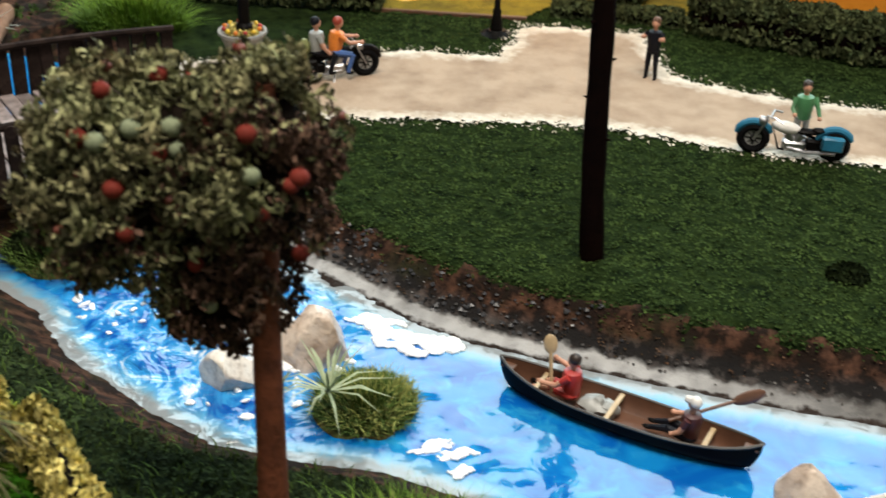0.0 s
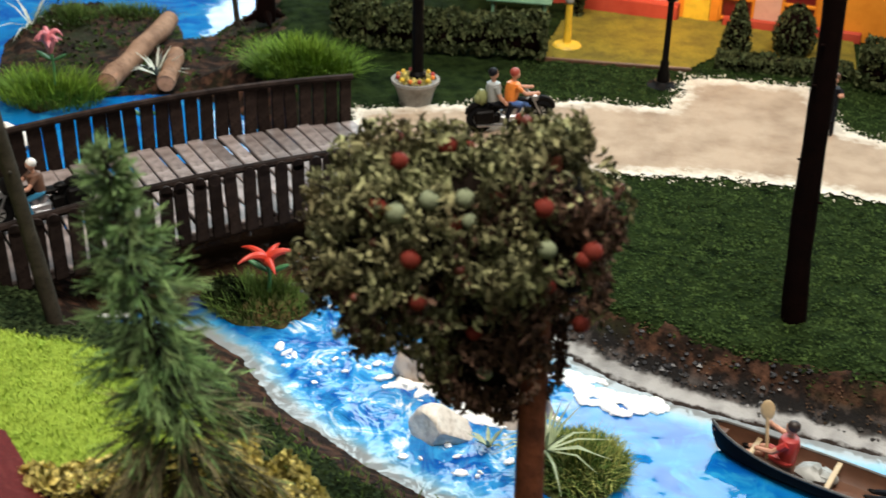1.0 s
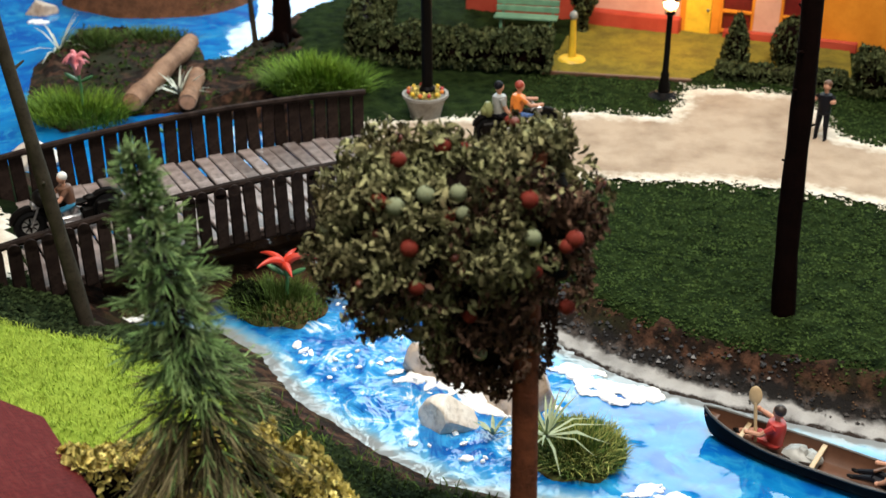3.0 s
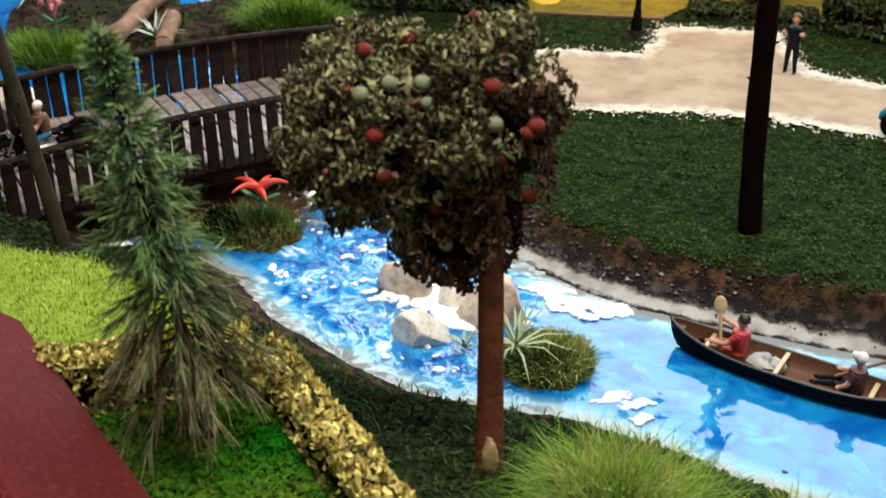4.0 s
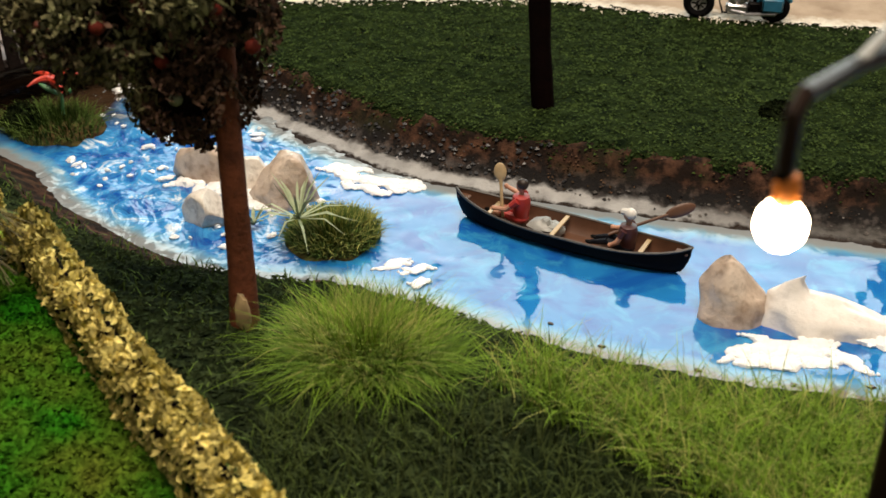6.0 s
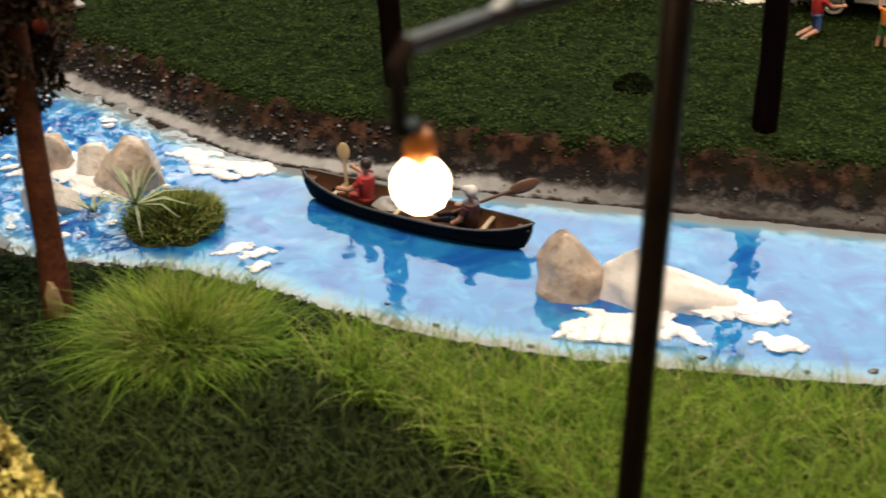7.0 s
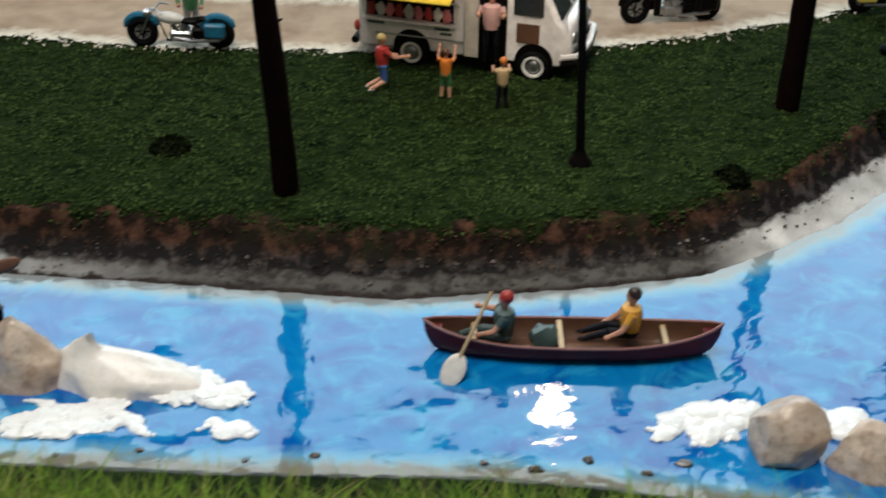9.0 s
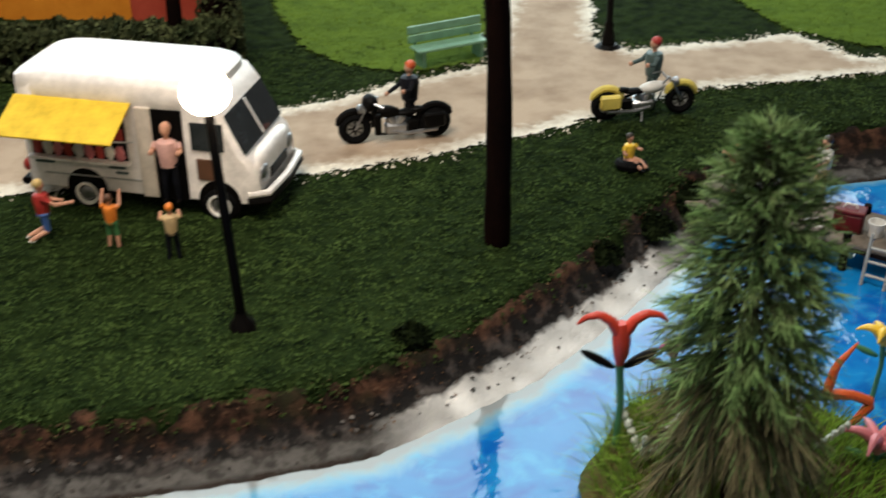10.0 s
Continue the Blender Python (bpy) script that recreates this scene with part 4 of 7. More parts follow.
def fir(x, y, z, height, width, label, seed, bend=0.0, bend_y=0.0, n=215, full=(1.02, 0.90, 0.68, 0.43, 0.23, 0.05), even=0.0):
    """A bottle brush fir: whorls of drooping limbs set with long needles."""
    rnd = random.Random(seed)
    t = thing("fir_tree", x, y, z, label=label, category="tree")
    part("trunk", Shape().tube([(bend * u, bend_y * u, height * u * 0.98) for u in (0, 0.3, 0.6, 1)], [0.24, 0.19, 0.12, 0.03], 9), BARK, t)
    limbs, needles, wisps = Shape(), Shape(), Shape()
    for i in range(n):
        u = (i + rnd.random()) / n
        a = i * 2.399 + rnd.uniform(-0.4, 0.4)
        reach = float(np.interp(u, [0, 0.12, 0.3, 0.6, 0.85, 1], full))
        length = width * reach * rnd.uniform(0.45 + even, 1.15 - even * 0.3)
        k = 0.28 + 0.71 * u
        base = Vector((bend * k, bend_y * k, height * k))
        d = Vector((math.cos(a), math.sin(a), 0))
        rise = float(np.interp(u, [0, 0.25, 0.6, 1], [-1.25, -0.35, 0.0, 0.6]))
        p = [base, base + d * length * 0.5 + Vector((0, 0, rise * length * 0.25)), base + d * length + Vector((0, 0, rise * length * 0.85))]
        limbs.tube(p, [0.04, 0.03, 0.015], 4)
        along = (p[2] - p[1]).normalized()
        for k in range(int(26 + 26 * length / width)):
            w = rnd.uniform(0.1, 1.0) ** 0.8
            q = p[0].lerp(p[1], w * 2) if w < 0.5 else p[1].lerp(p[2], w * 2 - 1)
            out = Vector((rnd.gauss(0, 1), rnd.gauss(0, 1), rnd.gauss(0, 1))).normalized()
            sheaf = wisps if u < 0.30 and rnd.random() < 0.95 - u * 1.6 else needles
            dd = (along * rnd.uniform(0.6, 1.2) + out * (0.3 if sheaf is wisps else 0.5)).normalized()
            ln = rnd.uniform(0.6, 1.4) if sheaf is wisps else rnd.uniform(0.35, 0.8) * (1.15 - 0.45 * u)
            s = dd.cross(Vector((rnd.uniform(-1, 1), rnd.uniform(-1, 1), 1))).normalized() * (0.018 if sheaf is wisps else 0.024)
            e = q + dd * ln + Vector((0, 0, -0.14 * ln))
            sheaf.add([q - s, q + s, e + s * 0.5, e - s * 0.5], [(0, 1, 2, 3)])
    part("dry_needles", wisps, LEAF_WISP, t, "dull grey brown needles on the lower boughs", smooth=False)
    part("branch_work", limbs, BARK_GREY, t)
    part("needles", needles, LEAF_FIR, t, smooth=False)
    return t


fir(-44.66, -12.2, gz(-44.7, -12.2) - 0.1, 14.8, 3.0, "green model fir with drooping brownish needles inside the garden hedge", 8, -0.95, -1.8)
fir(17.2, 0.2, 0.5, 13.9, 3.0, "green model fir on the flowering river island", 9, -0.1, 0.0, 460, (0.80, 0.86, 0.86, 0.76, 0.56, 0.2), 0.3)


def hedge(a, b, height, thick, m, n, size, label, seed, name="hedge", rough=0.3):
    """A clipped hedge: a lumpy core covered with small leaves."""
    rnd = random.Random(seed)
    a, b = Vector((*a, 0)), Vector((*b, 0))
    along, z0 = b - a, min(gz(*a.xy), gz(*b.xy))
    side = Vector((-along.y, along.x, 0)).normalized()
    t = thing(name, a.x, a.y, z0, label=label, category="hedge", group="clipped hedges")
    core, leaves, pts = Shape(), Shape(), []
    steps = max(4, int(along.length / 0.8))
    core.tube([along * (0.03 + 0.94 * i / steps) + Vector((0, 0, height * 0.46)) for i in range(steps + 1)], [min(thick, height) * 0.40 * (1 + 0.12 * math.sin(i * 1.9)) for i in range(steps + 1)], 10)
    while len(pts) < n:
        u, f = rnd.random(), rnd.random()
        ang = rnd.uniform(-0.5, 3.64)
        c, s = math.cos(ang), math.sin(ang)
        cx = math.copysign(abs(c) ** 0.55, c) * thick / 2
        cz = height * 0.48 + math.copysign(abs(s) ** 0.55, s) * height * 0.5
        if f < 0.14:
            u, cx, cz = float(u > 0.5), cx * rnd.uniform(-1, 1), height * rnd.random()
        p = along * u + side * cx + Vector((0, 0, cz))
        p += (side * cx + Vector((0, 0, cz - height * 0.45))) * (rough * noise.noise(p * 0.9 + a) - 0.12 * f)
        if p.z > -0.05:
            pts.append(p)
    leaf_cloud(leaves, pts, size, rnd)
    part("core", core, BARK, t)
    part("leaves", leaves, m, t, smooth=False)
    return t


hedge(HEDGE_CORNER, (-30.6, -22.2), 3.0, 1.35, LEAF_YELLOW, 5600, 0.18, "mustard yellow leafy garden hedge along the turf", 41)
hedge((-44.6, -9.0), (-54.5, -14.6), 2.9, 1.4, LEAF_YELLOW, 3800, 0.18, "mustard yellow leafy garden hedge along the meadow", 42)
hedge((-57.0, 39.2), (-44.2, 39.9), 3.1, 2.4, LEAF_DARK, 3600, 0.24, "dark green clipped hedge in front of the bench", 43)
hedge((-57.6, 40.0), (-60.5, 52.0), 3.4, 3.0, LEAF_DARK, 2600, 0.26, "dark green clipped hedge beside the pond lawn", 44)
hedge((-24.0, 41.0), (-13.5, 38.0), 3.3, 2.4, LEAF_DARK, 3400, 0.24, "dark green clipped hedge before the orange house", 45)
hedge((-13.5, 38.0), (-1.0, 38.8), 3.2, 2.4, LEAF_DARK, 3600, 0.24, "dark green clipped hedge behind the van", 46)
hedge((-33.0, 42.0), (-24.5, 41.8), 1.2, 1.6, LEAF_DARK, 1500, 0.2, "low dark green border planting beside the path", 47)


def topiary(x, y, profile, label, seed, n=900, size=0.16):
    rnd = random.Random(seed)
    t = thing("bush", x, y, gz(x, y), label=label, category="bush")
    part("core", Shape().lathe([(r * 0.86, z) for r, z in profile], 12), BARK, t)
    s, pts = Shape(), []
    top = profile[-1][1]
    for i in range(n):
        z, a = top * rnd.random(), rnd.uniform(0, 6.28)
        r = float(np.interp(z, [q[1] for q in profile], [q[0] for q in profile])) * rnd.uniform(0.9, 1.06)
        pts.append((r * math.cos(a), r * math.sin(a), z))
    leaf_cloud(s, pts, size, rnd)
    part("leaves", s, LEAF_DARK, t, smooth=False)


topiary(-31.9, 44.6, [(0.6, 0), (0.95, 0.6), (0.95, 1.4), (0.6, 2.8), (0.15, 3.9)], "dark green conical topiary by the house", 51)
topiary(-28.2, 45.4, [(0.6, 0), (1.3, 0.8), (1.45, 1.8), (1.1, 2.9), (0.3, 3.7)], "dark green rounded bush by the house", 52)
topiary(-43.4, 49.2, [(0.3, 0), (0.4, 1.4), (1.0, 2.6), (0.9, 4.2), (0.3, 5.4)], "olive green tall shrub against the house wall", 53)
topiary(-2.4, 40.6, [(0.5, 0), (1.2, 1.0), (1.3, 3), (0.9, 4.8), (0.3, 5.6)], "dark leafy shrub at the end of the hedge", 54)


LEAF_SCRUB = mat("dark_scrub", (0.011, 0.017, 0.006), (0.005, 0.008, 0.004), 0.9, 400, 120, 0, rand=0.5)


def clump(x, y, r, h, label, seed, base=None):
    """A mound of scrub."""
    rnd = random.Random(seed)
    s, pts = Shape(), []
    z0 = gz(x, y) if base is None else base
    s.ball((0, 0, h * 0.2), (r * 0.8, r * 0.75, h * 0.55), seg=14, rings=8, rough=0.3, freq=2)
    for i in range(int(420 * r)):
        a, q = rnd.uniform(0, 6.28), math.sqrt(rnd.random())
        pts.append((r * q * math.cos(a), r * q * math.sin(a) * 0.9, h * (1 - q * q) * rnd.uniform(0.7, 1.15)))
    leaf_cloud(s, pts, 0.15, rnd)
    solid("shrub", s, LEAF_SCRUB, x, y, z0, label=label, category="shrub", smooth=False)


clump(-16.9, 11.6, 1.1, 0.7, "small dark shrub growing in the lawn", 61)
clump(21.4, 22.0, 1.3, 1.2, "dark mossy scrub at the foot of the dock", 62)
clump(19.0, 19.4, 1.1, 0.8, "dark mossy scrub along the river bank", 63)
clump(16.2, 16.4, 0.9, 0.6, "dark mossy scrub along the river bank", 64)
clump(-53.4, 8.2, 1.2, 0.9, "dark weeds on the islet by the bridge", 65, 0.4)
clump(7.6, 9.8, 0.9, 0.6, "dark mossy scrub along the river bank", 66)


# ---- figures, canoes, stones ----
def figure(x, y, z, rz, shirt, trousers, hair, label, height=3.7, sit=False, arms=((0.5, 0.3), (0.5, 0.3)), cap=None, shoes=BLACK, skin=SKIN, sleeves=False, lean=0.0, bare_legs=False, wide=1.0, ride=False, group="", kneel=False):
    """A painted model figure as one plain shape. arms: for each side, how far forward and up it reaches."""
    s, k = Shape(), height / 3.7
    hip = 0.55 if sit else 1.8
    if ride:
        hip = 1.55
    f = Vector((math.sin(lean), 0, math.cos(lean)))
    h = Vector((0, 0, hip))
    sh = h + f * 1.05
    s.tube([h - f * 0.08, h + f * 0.25, h + f * 0.8, sh, sh + f * 0.1], [0.34 * wide, 0.36 * wide, 0.42 * wide, 0.36 * wide, 0.16], 12, 0)
    s.ball(h, (0.36, 0.40 * wide, 0.26), 1, 10, 6)
    s.tube([sh + f * 0.02, sh + f * 0.24], [0.13, 0.12], 8, 3)
    head = sh + f * 0.50
    s.ball(head, (0.25, 0.22, 0.29), 3, 12, 8)
    s.ball(head + Vector((-0.05, 0, 0.09)), (0.27, 0.25, 0.26), 2, 12, 8)
    if cap:
        s.tube([head + Vector((0.1, 0, 0.12)), head + Vector((0.36, 0, 0.10))], [0.18, 0.14], 8, 2)
    for sd, (fw, up) in zip((-1, 1), arms):
        a = sh + Vector((0, sd * 0.40 * wide, -0.08))
        e = a + Vector((0.45 * fw, sd * 0.16, -0.55 + 0.55 * up))
        w = e + Vector((0.62 * fw + 0.02, -sd * 0.08 * fw, -0.28 + 0.75 * up))
        s.tube([a, a.lerp(e, 0.6)], [0.16, 0.14], 8, 0)
        s.tube([a.lerp(e, 0.5), e, w], [0.125, 0.115, 0.09], 8, 0 if sleeves else 3)
        s.ball(w, 0.12, 3, 8, 5)
    for sd in (-1, 1):
        a = h + Vector((0, sd * 0.19, -0.02))
        if sit or ride:
            kn = a + Vector((0.85, sd * (0.25 if ride else 0.05), -0.12 if ride else 0.12))
            ft = kn + (Vector((-0.25, sd * 0.02, -0.95)) if ride else Vector((0.75, 0, -0.28)))
        else:
            kn, ft = a + Vector((0.06, sd * 0.05, -0.88)), a + Vector((-0.85 if kneel else 0, sd * 0.1, -1.25 if kneel else -1.68))
        s.tube([a, kn], [0.20, 0.16], 8, 1)
        s.tube([kn, ft], [0.155, 0.11], 8, 3 if bare_legs else 1)
        s.ball(ft + Vector((0.1, 0, -0.04)), (0.23, 0.11, 0.09), 4, 8, 5)
    s.v = [(p[0] * k, p[1] * k, p[2] * k) for p in s.v]
    solid("figurine", s, [shirt, trousers, hair, skin, shoes], x, y, z, rz, label, "figurine", group)


def canoe(x, y, rz, length, hull_mat, label, seed):
    """An open canoe: a shell with wales, thwarts, seats and a bundle of gear."""
    t = thing("canoe", x, y, 0, rz, label, "canoe", "canoes on the river")
    n, m = 26, 13

    def section(u, grow):
        w = 0.98 * (1 - abs(u) ** 2.6) ** 0.75 + 0.03 - grow
        top = 0.80 + 0.52 * abs(u) ** 3.2
        keel = -0.14 + 0.25 * abs(u) ** 6 + grow
        return [(u * length / 2 * (1 - 0.02 * grow - 0.07 * abs(u) ** 8 * abs(math.cos(a)) ** 1.5), max(0.01, w) * math.sin(a) * (0.88 + 0.12 * abs(math.sin(a))), keel + (top - keel) * (1 - abs(math.cos(a)) ** 0.75)) for a in (-math.pi / 2 + math.pi * i / (m - 1) for i in range(m))]

    for name, grow, mt, flip in (("hull", 0.0, hull_mat, False), ("lining", 0.07, BROWN, True)):
        s, v, f = Shape(), [], []
        for i in range(n + 1):
            v += [(q[0], q[1], max(q[2], 0.12) if flip else q[2]) for q in section(-1 + 2 * i / n, grow)]
        for i in range(n):
            for j in range(m - 1):
                q = (i * m + j, i * m + j + 1, (i + 1) * m + j + 1, (i + 1) * m + j)
                f.append(q if flip else q[::-1])
        part(name, s.add(v, f), mt, t)
    # the dark canoe's lighter wale colour paints the highlights along its rim
    rim = paint("rosy_wale", (0.24, 0.09, 0.08)) if hull_mat is MAROON else paint("highlight_wale", (0.06, 0.055, 0.05))
    for sd in (0, m - 1):
        part("gunwale", Shape().tube([section(-1 + 2 * i / n, 0.02)[sd] for i in range(n + 1)], 0.06, 6), rim, t)
    for u in (-0.08, 0.62, -0.66):
        w = section(u, 0.1)
        part("thwart", Shape().box((u * length / 2, 0, 0.74), (0.2, w[-1][1] - w[0][1], 0.09), bevel=0.03), TAN, t)
    for u in (-1, 1):
        part("end_deck", Shape().box((u * length * 0.462, 0, 1.0), (0.55, 0.36, 0.1), bevel=0.04, rz=0), BROWN if hull_mat is not MAROON else MAROON, t)
    return t


def paddle(a, b, label, blade_mat=TAN, shaft_mat=TAN, wide=0.27, twist=0.0):
    a, b = Vector(a), Vector(b)
    t = thing("paddle", a.x, a.y, a.z, label=label, category="paddle", group="canoe paddles")
    d = b - a
    part("shaft", Shape().tube([(0, 0, 0), d * 0.72], [0.07, 0.07], 8), shaft_mat, t)
    blade = Shape()
    mm = rot_to(d)
    blade.ball(d * 0.86, (wide, 0.07, d.length * 0.18), seg=12, rings=8, turn=mm @ Matrix.Rotation(twist, 3, "Z"))
    part("blade", blade, blade_mat, t)


canoe(-25.85, 1.7, -18.6, 10.6, CANOE_GREEN, "dark green painted model canoe floating on the river", 1)
canoe(0.1, -0.3, 0, 10.9, MAROON, "maroon painted model canoe floating on the river", 2)
figure(-27.95, 2.5, 0.1, 160, RED, RED, HAIR, "painted figurine in a red dress kneeling in the canoe", 3.6, True, ((0.9, 0.7), (1.0, 0.2)), bare_legs=True)
figure(-23.4, 0.85, 0.1, 155, paint("dark_plum_paint", (0.07, 0.022, 0.022)), NAVY, WHITE, "painted figurine in brown with a white cap in the canoe", 3.5, True, ((0.9, 0.2), (0.5, 0.0)), cap=True)
figure(-2.4, -0.2, 0.1, 180, SLATE, SLATE, RED, "painted figurine in teal with red hair in the canoe", 3.7, True, ((0.9, 0.6), (0.9, 0.1)))
figure(2.2, -0.15, 0.3, 180, paint("amber_paint", (0.72, 0.36, 0.05)), NAVY, HAIR, "painted figurine in a yellow shirt in the canoe", 3.7, True, ((0.8, -0.1), (0.8, -0.1)))
paddle((-28.7, 2.3, 0.7), (-28.95, 3.0, 2.8), "tan wooden paddle raised by the canoe figurine")
paddle((-24.2, 1.2, 0.9), (-20.9, 2.3, 1.9), "brown wooden paddle held across the canoe", BROWN, BROWN)
paddle((-2.9, -0.2, 2.5), (-4.45, -2.35, 0.0), "tan wooden paddle dipping a pale blade into the water", WHITE, TAN, 0.42, -1.08)
solid("camping_pack", Shape().ball((0, 0, 0.35), (0.62, 0.5, 0.38), rough=0.5, freq=3).ball((0.5, 0.15, 0.3), (0.45, 0.4, 0.32), rough=0.5, freq=3), GREY, -27.0, 2.1, 0.12, -18, "lumpy grey bundle of camping gear in the canoe", "bundle")
solid("camping_pack", Shape().ball((0, 0, 0.4), (0.7, 0.45, 0.5), rough=0.5, freq=2.5, turn=Matrix.Rotation(0.5, 3, "Y")), SLATE, -0.85, -0.25, 0.12, 10, "dark grey green pack leaning inside the canoe", "bundle")


def stone(x, y, z, r, m, label, seed, sharp=0.55):
    """A chipped stone: a dented ball cut by random flat faces."""
    rnd = random.Random(seed)
    s = Shape().ball((0, 0, 0), 1.0, seg=36, rings=25)
    cuts = []
    for i in range(11):
        d = Vector((rnd.gauss(0, 1), rnd.gauss(0, 1), rnd.gauss(0.1, 0.7))).normalized()
        cuts.append((d, rnd.uniform(sharp, 0.82)))
    out = []
    for p in s.v:
        p = Vector(p)
        for d, k in cuts:
            over = p.dot(d) - k
            if over > 0:
                p -= d * over * 0.98
        p *= 1 + 0.06 * noise.noise(p * 2.0 + Vector((seed, 0, 0))) + 0.02 * noise.noise(p * 7)
        out.append((p.x * r[0], p.y * r[1], p.z * r[2]))
    s.v = out
    solid("rock", s, m, x, y, z, label=label, category="rock", group="pebbles on the shore" if r[0] < 0.6 else "stones in the river")


stone(-42.8, 4.9, 0.35, (1.55, 1.1, 1.5), ROCK, "tan river stone with chipped faces in the rapids", 3)
stone(-38.6, 3.6, 0.4, (1.95, 1.3, 1.9), ROCK, "large tan river stone behind the grassy islet", 7)
stone(-40.3, 4.3, 0.2, (1.4, 1.0, 1.3), ROCK_PALE, "pale foam washed stone between two larger ones", 12)
stone(-41.2, 1.0, 0.25, (1.4, 1.0, 1.35), ROCK_PALE, "pale angular river stone in the rapids", 15, 0.42)


def slab(x, y, rz, r, m, label, seed, fall=0.5, peak=0.0, at=0.0, sharp=0.26):
    """A weathered boulder: smooth flanks, falling away to one end, with one peak."""
    s = Shape().ball((0, 0, 0), 1.0, seg=40, rings=28)
    out = []
    for p in s.v:
        p = Vector(p)
        q = p.copy()
        w = 1 + 0.14 * noise.noise(p * 1.6 + Vector((seed, 0, 0))) + 0.05 * noise.noise(p * 4.5 + Vector((0, seed, 0)))
        up = max(0.0, p.z)
        q.z = p.z * (1 - fall * 0.5 * (p.x + 1)) + peak * up * math.exp(-((p.x - at) / sharp) ** 2 - (p.y / (0.25 + sharp)) ** 2)
        q.y = p.y * (1 - 0.35 * up)
        for a in range(7):
            cut = Vector((math.sin(a * 2.4 + seed), math.cos(a * 2.4 + seed), 0.5 * math.sin(a * 1.3 + seed) + 0.35)).normalized()
            over = q.dot(cut) - 0.80
            q -= cut * max(0.0, over) * 0.8
        out.append((q.x * w * r[0], q.y * w * r[1], q.z * w * r[2]))
    s.v = out
    solid("rock", s, m, x, y, 0.15, rz, label=label, category="rock", group="stones in the river")


WASHED = mat("whitewashed_stone", (0.92, 0.90, 0.88), (0.82, 0.77, 0.72), 0.45, 300, 45, 0.5, deep=0.0008, coat=0.25, speck=0.5)
slab(-19.25, -2.35, 0, (1.5, 1.2, 2.15), ROCK, "tall tan river boulder behind the canoe", 3.1, 0.5, 0.45, -0.45, 0.55)
slab(-15.9, -2.5, -4, (2.9, 1.25, 1.6), WASHED, "long whitish river boulder washed by foam", 8.4, 0.7, 0.7, -0.42, 0.11)
stone(6.8, -5.6, 0.5, (1.45, 1.3, 1.55), ROCK, "round tan river stone at the near shore", 41, 0.75)
stone(9.6, -6.2, 0.3, (1.7, 1.2, 1.35), ROCK, "broad tan river stone at the near shore", 44, 0.7)
stone(-72.8, 20.9, 0.5, (1.9, 1.2, 1.2), ROCK_PALE, "pale boulder on the shore beside the bridge", 51)
stone(-90.0, 49.5, 0.2, (1.6, 1.1, 0.9), ROCK, "tan stone lying in the pond", 54)
for i, (px, py, pr) in enumerate(((-14.5, -6.2, 0.3), (-11, -6.6, 0.22), (-8.7, -6.3, 0.35), (-3.2, -6.5, 0.3), (-1.5, -6.8, 0.45), (0.2, -6.3, 0.4), (2.1, -6.9, 0.35), (-24, -5.3, 0.25), (-26, -4.2, 0.2), (3.3, -6.4, 0.5), (-20.5, -6.2, 0.25), (-17.2, -6.5, 0.28))):
    stone(px, py, 0.02, (pr * 0.65, pr * 0.5, pr * 0.3), mat("wet_pebble", (0.10, 0.085, 0.075), (0.05, 0.04, 0.035), 0.2, 500, 150, 0.3) if i == 0 else bpy.data.materials["wet_pebble"], "small dark wet pebble in the shallows", 60 + i)


def foam(x, y, rx, ry, h, rz, n, seed, label="thick white painted foam and glints on the water"):
    """Dabs of thick white paint: soft raised strokes run together."""
    rnd = random.Random(seed)
    s = Shape()
    for i in range(n):
        u, w = rnd.uniform(-0.8, 0.8), rnd.uniform(-0.75, 0.75)
        turn, bow, ln = rnd.gauss(0, 0.35), rnd.uniform(-0.3, 0.3) * ry, rnd.uniform(0.3, 0.6) * rx
        fat = min(0.5, max(0.22, h * 1.2)) * rnd.uniform(0.6, 1.1)
        beads = max(4, int(ln * 2 / (fat * 0.7)))
        for k in range(beads + 1):
            q = 2 * k / beads - 1
            dx, dy = q * ln, bow * (1 - q * q) + 0.14 * math.sin(q * 5 + i)
            r = fat * (1.05 - 0.75 * q * q) * rnd.uniform(0.7, 1.3)
            px = u * rx * 0.8 + dx * math.cos(turn) - dy * math.sin(turn)
            py = w * ry * 0.8 + dx * math.sin(turn) + dy * math.cos(turn)
            s.ball((px, py, 0.03), (r * rnd.uniform(1.0, 1.5), r, 0.05 + r * (0.16 + 0.4 * h)), seg=12, rings=8, turn=Matrix.Rotation(turn + rnd.gauss(0, 0.4), 3, "Z"), rough=0.35, freq=1.8)
    solid("foam", s, FOAM, x, y, 0.0, rz, label, "foam", "foam dabs on the river")


foam(-41.0, 4.7, 3.2, 1.2, 0.45, -10, 12, 1)
foam(-36.0, 5.7, 2.3, 0.8, 0.3, -28, 6, 2)
foam(-33.4, 5.2, 1.1, 0.7, 0.22, 0, 5, 3)
foam(-40.6, 2.6, 1.7, 0.6, 0.2, 0, 5, 4)
foam(-33.0, -1.3, 1.5, 0.15, 0.12, 32, 2, 5)
foam(-32.0, -1.6, 1.3, 0.15, 0.12, 38, 2, 6)
foam(-31.1, -2.0, 1.0, 0.12, 0.12, 40, 1, 18)
foam(-16.2, -4.75, 3.2, 0.75, 0.3, 2, 11, 7)
foam(-13.4, -3.0, 2.1, 1.3, 0.4, -25, 11, 8)
foam(-11.8, -4.9, 0.9, 0.7, 0.3, 0, 5, 9)
foam(4.7, -4.4, 2.1, 1.1, 0.4, 25, 12, 10)
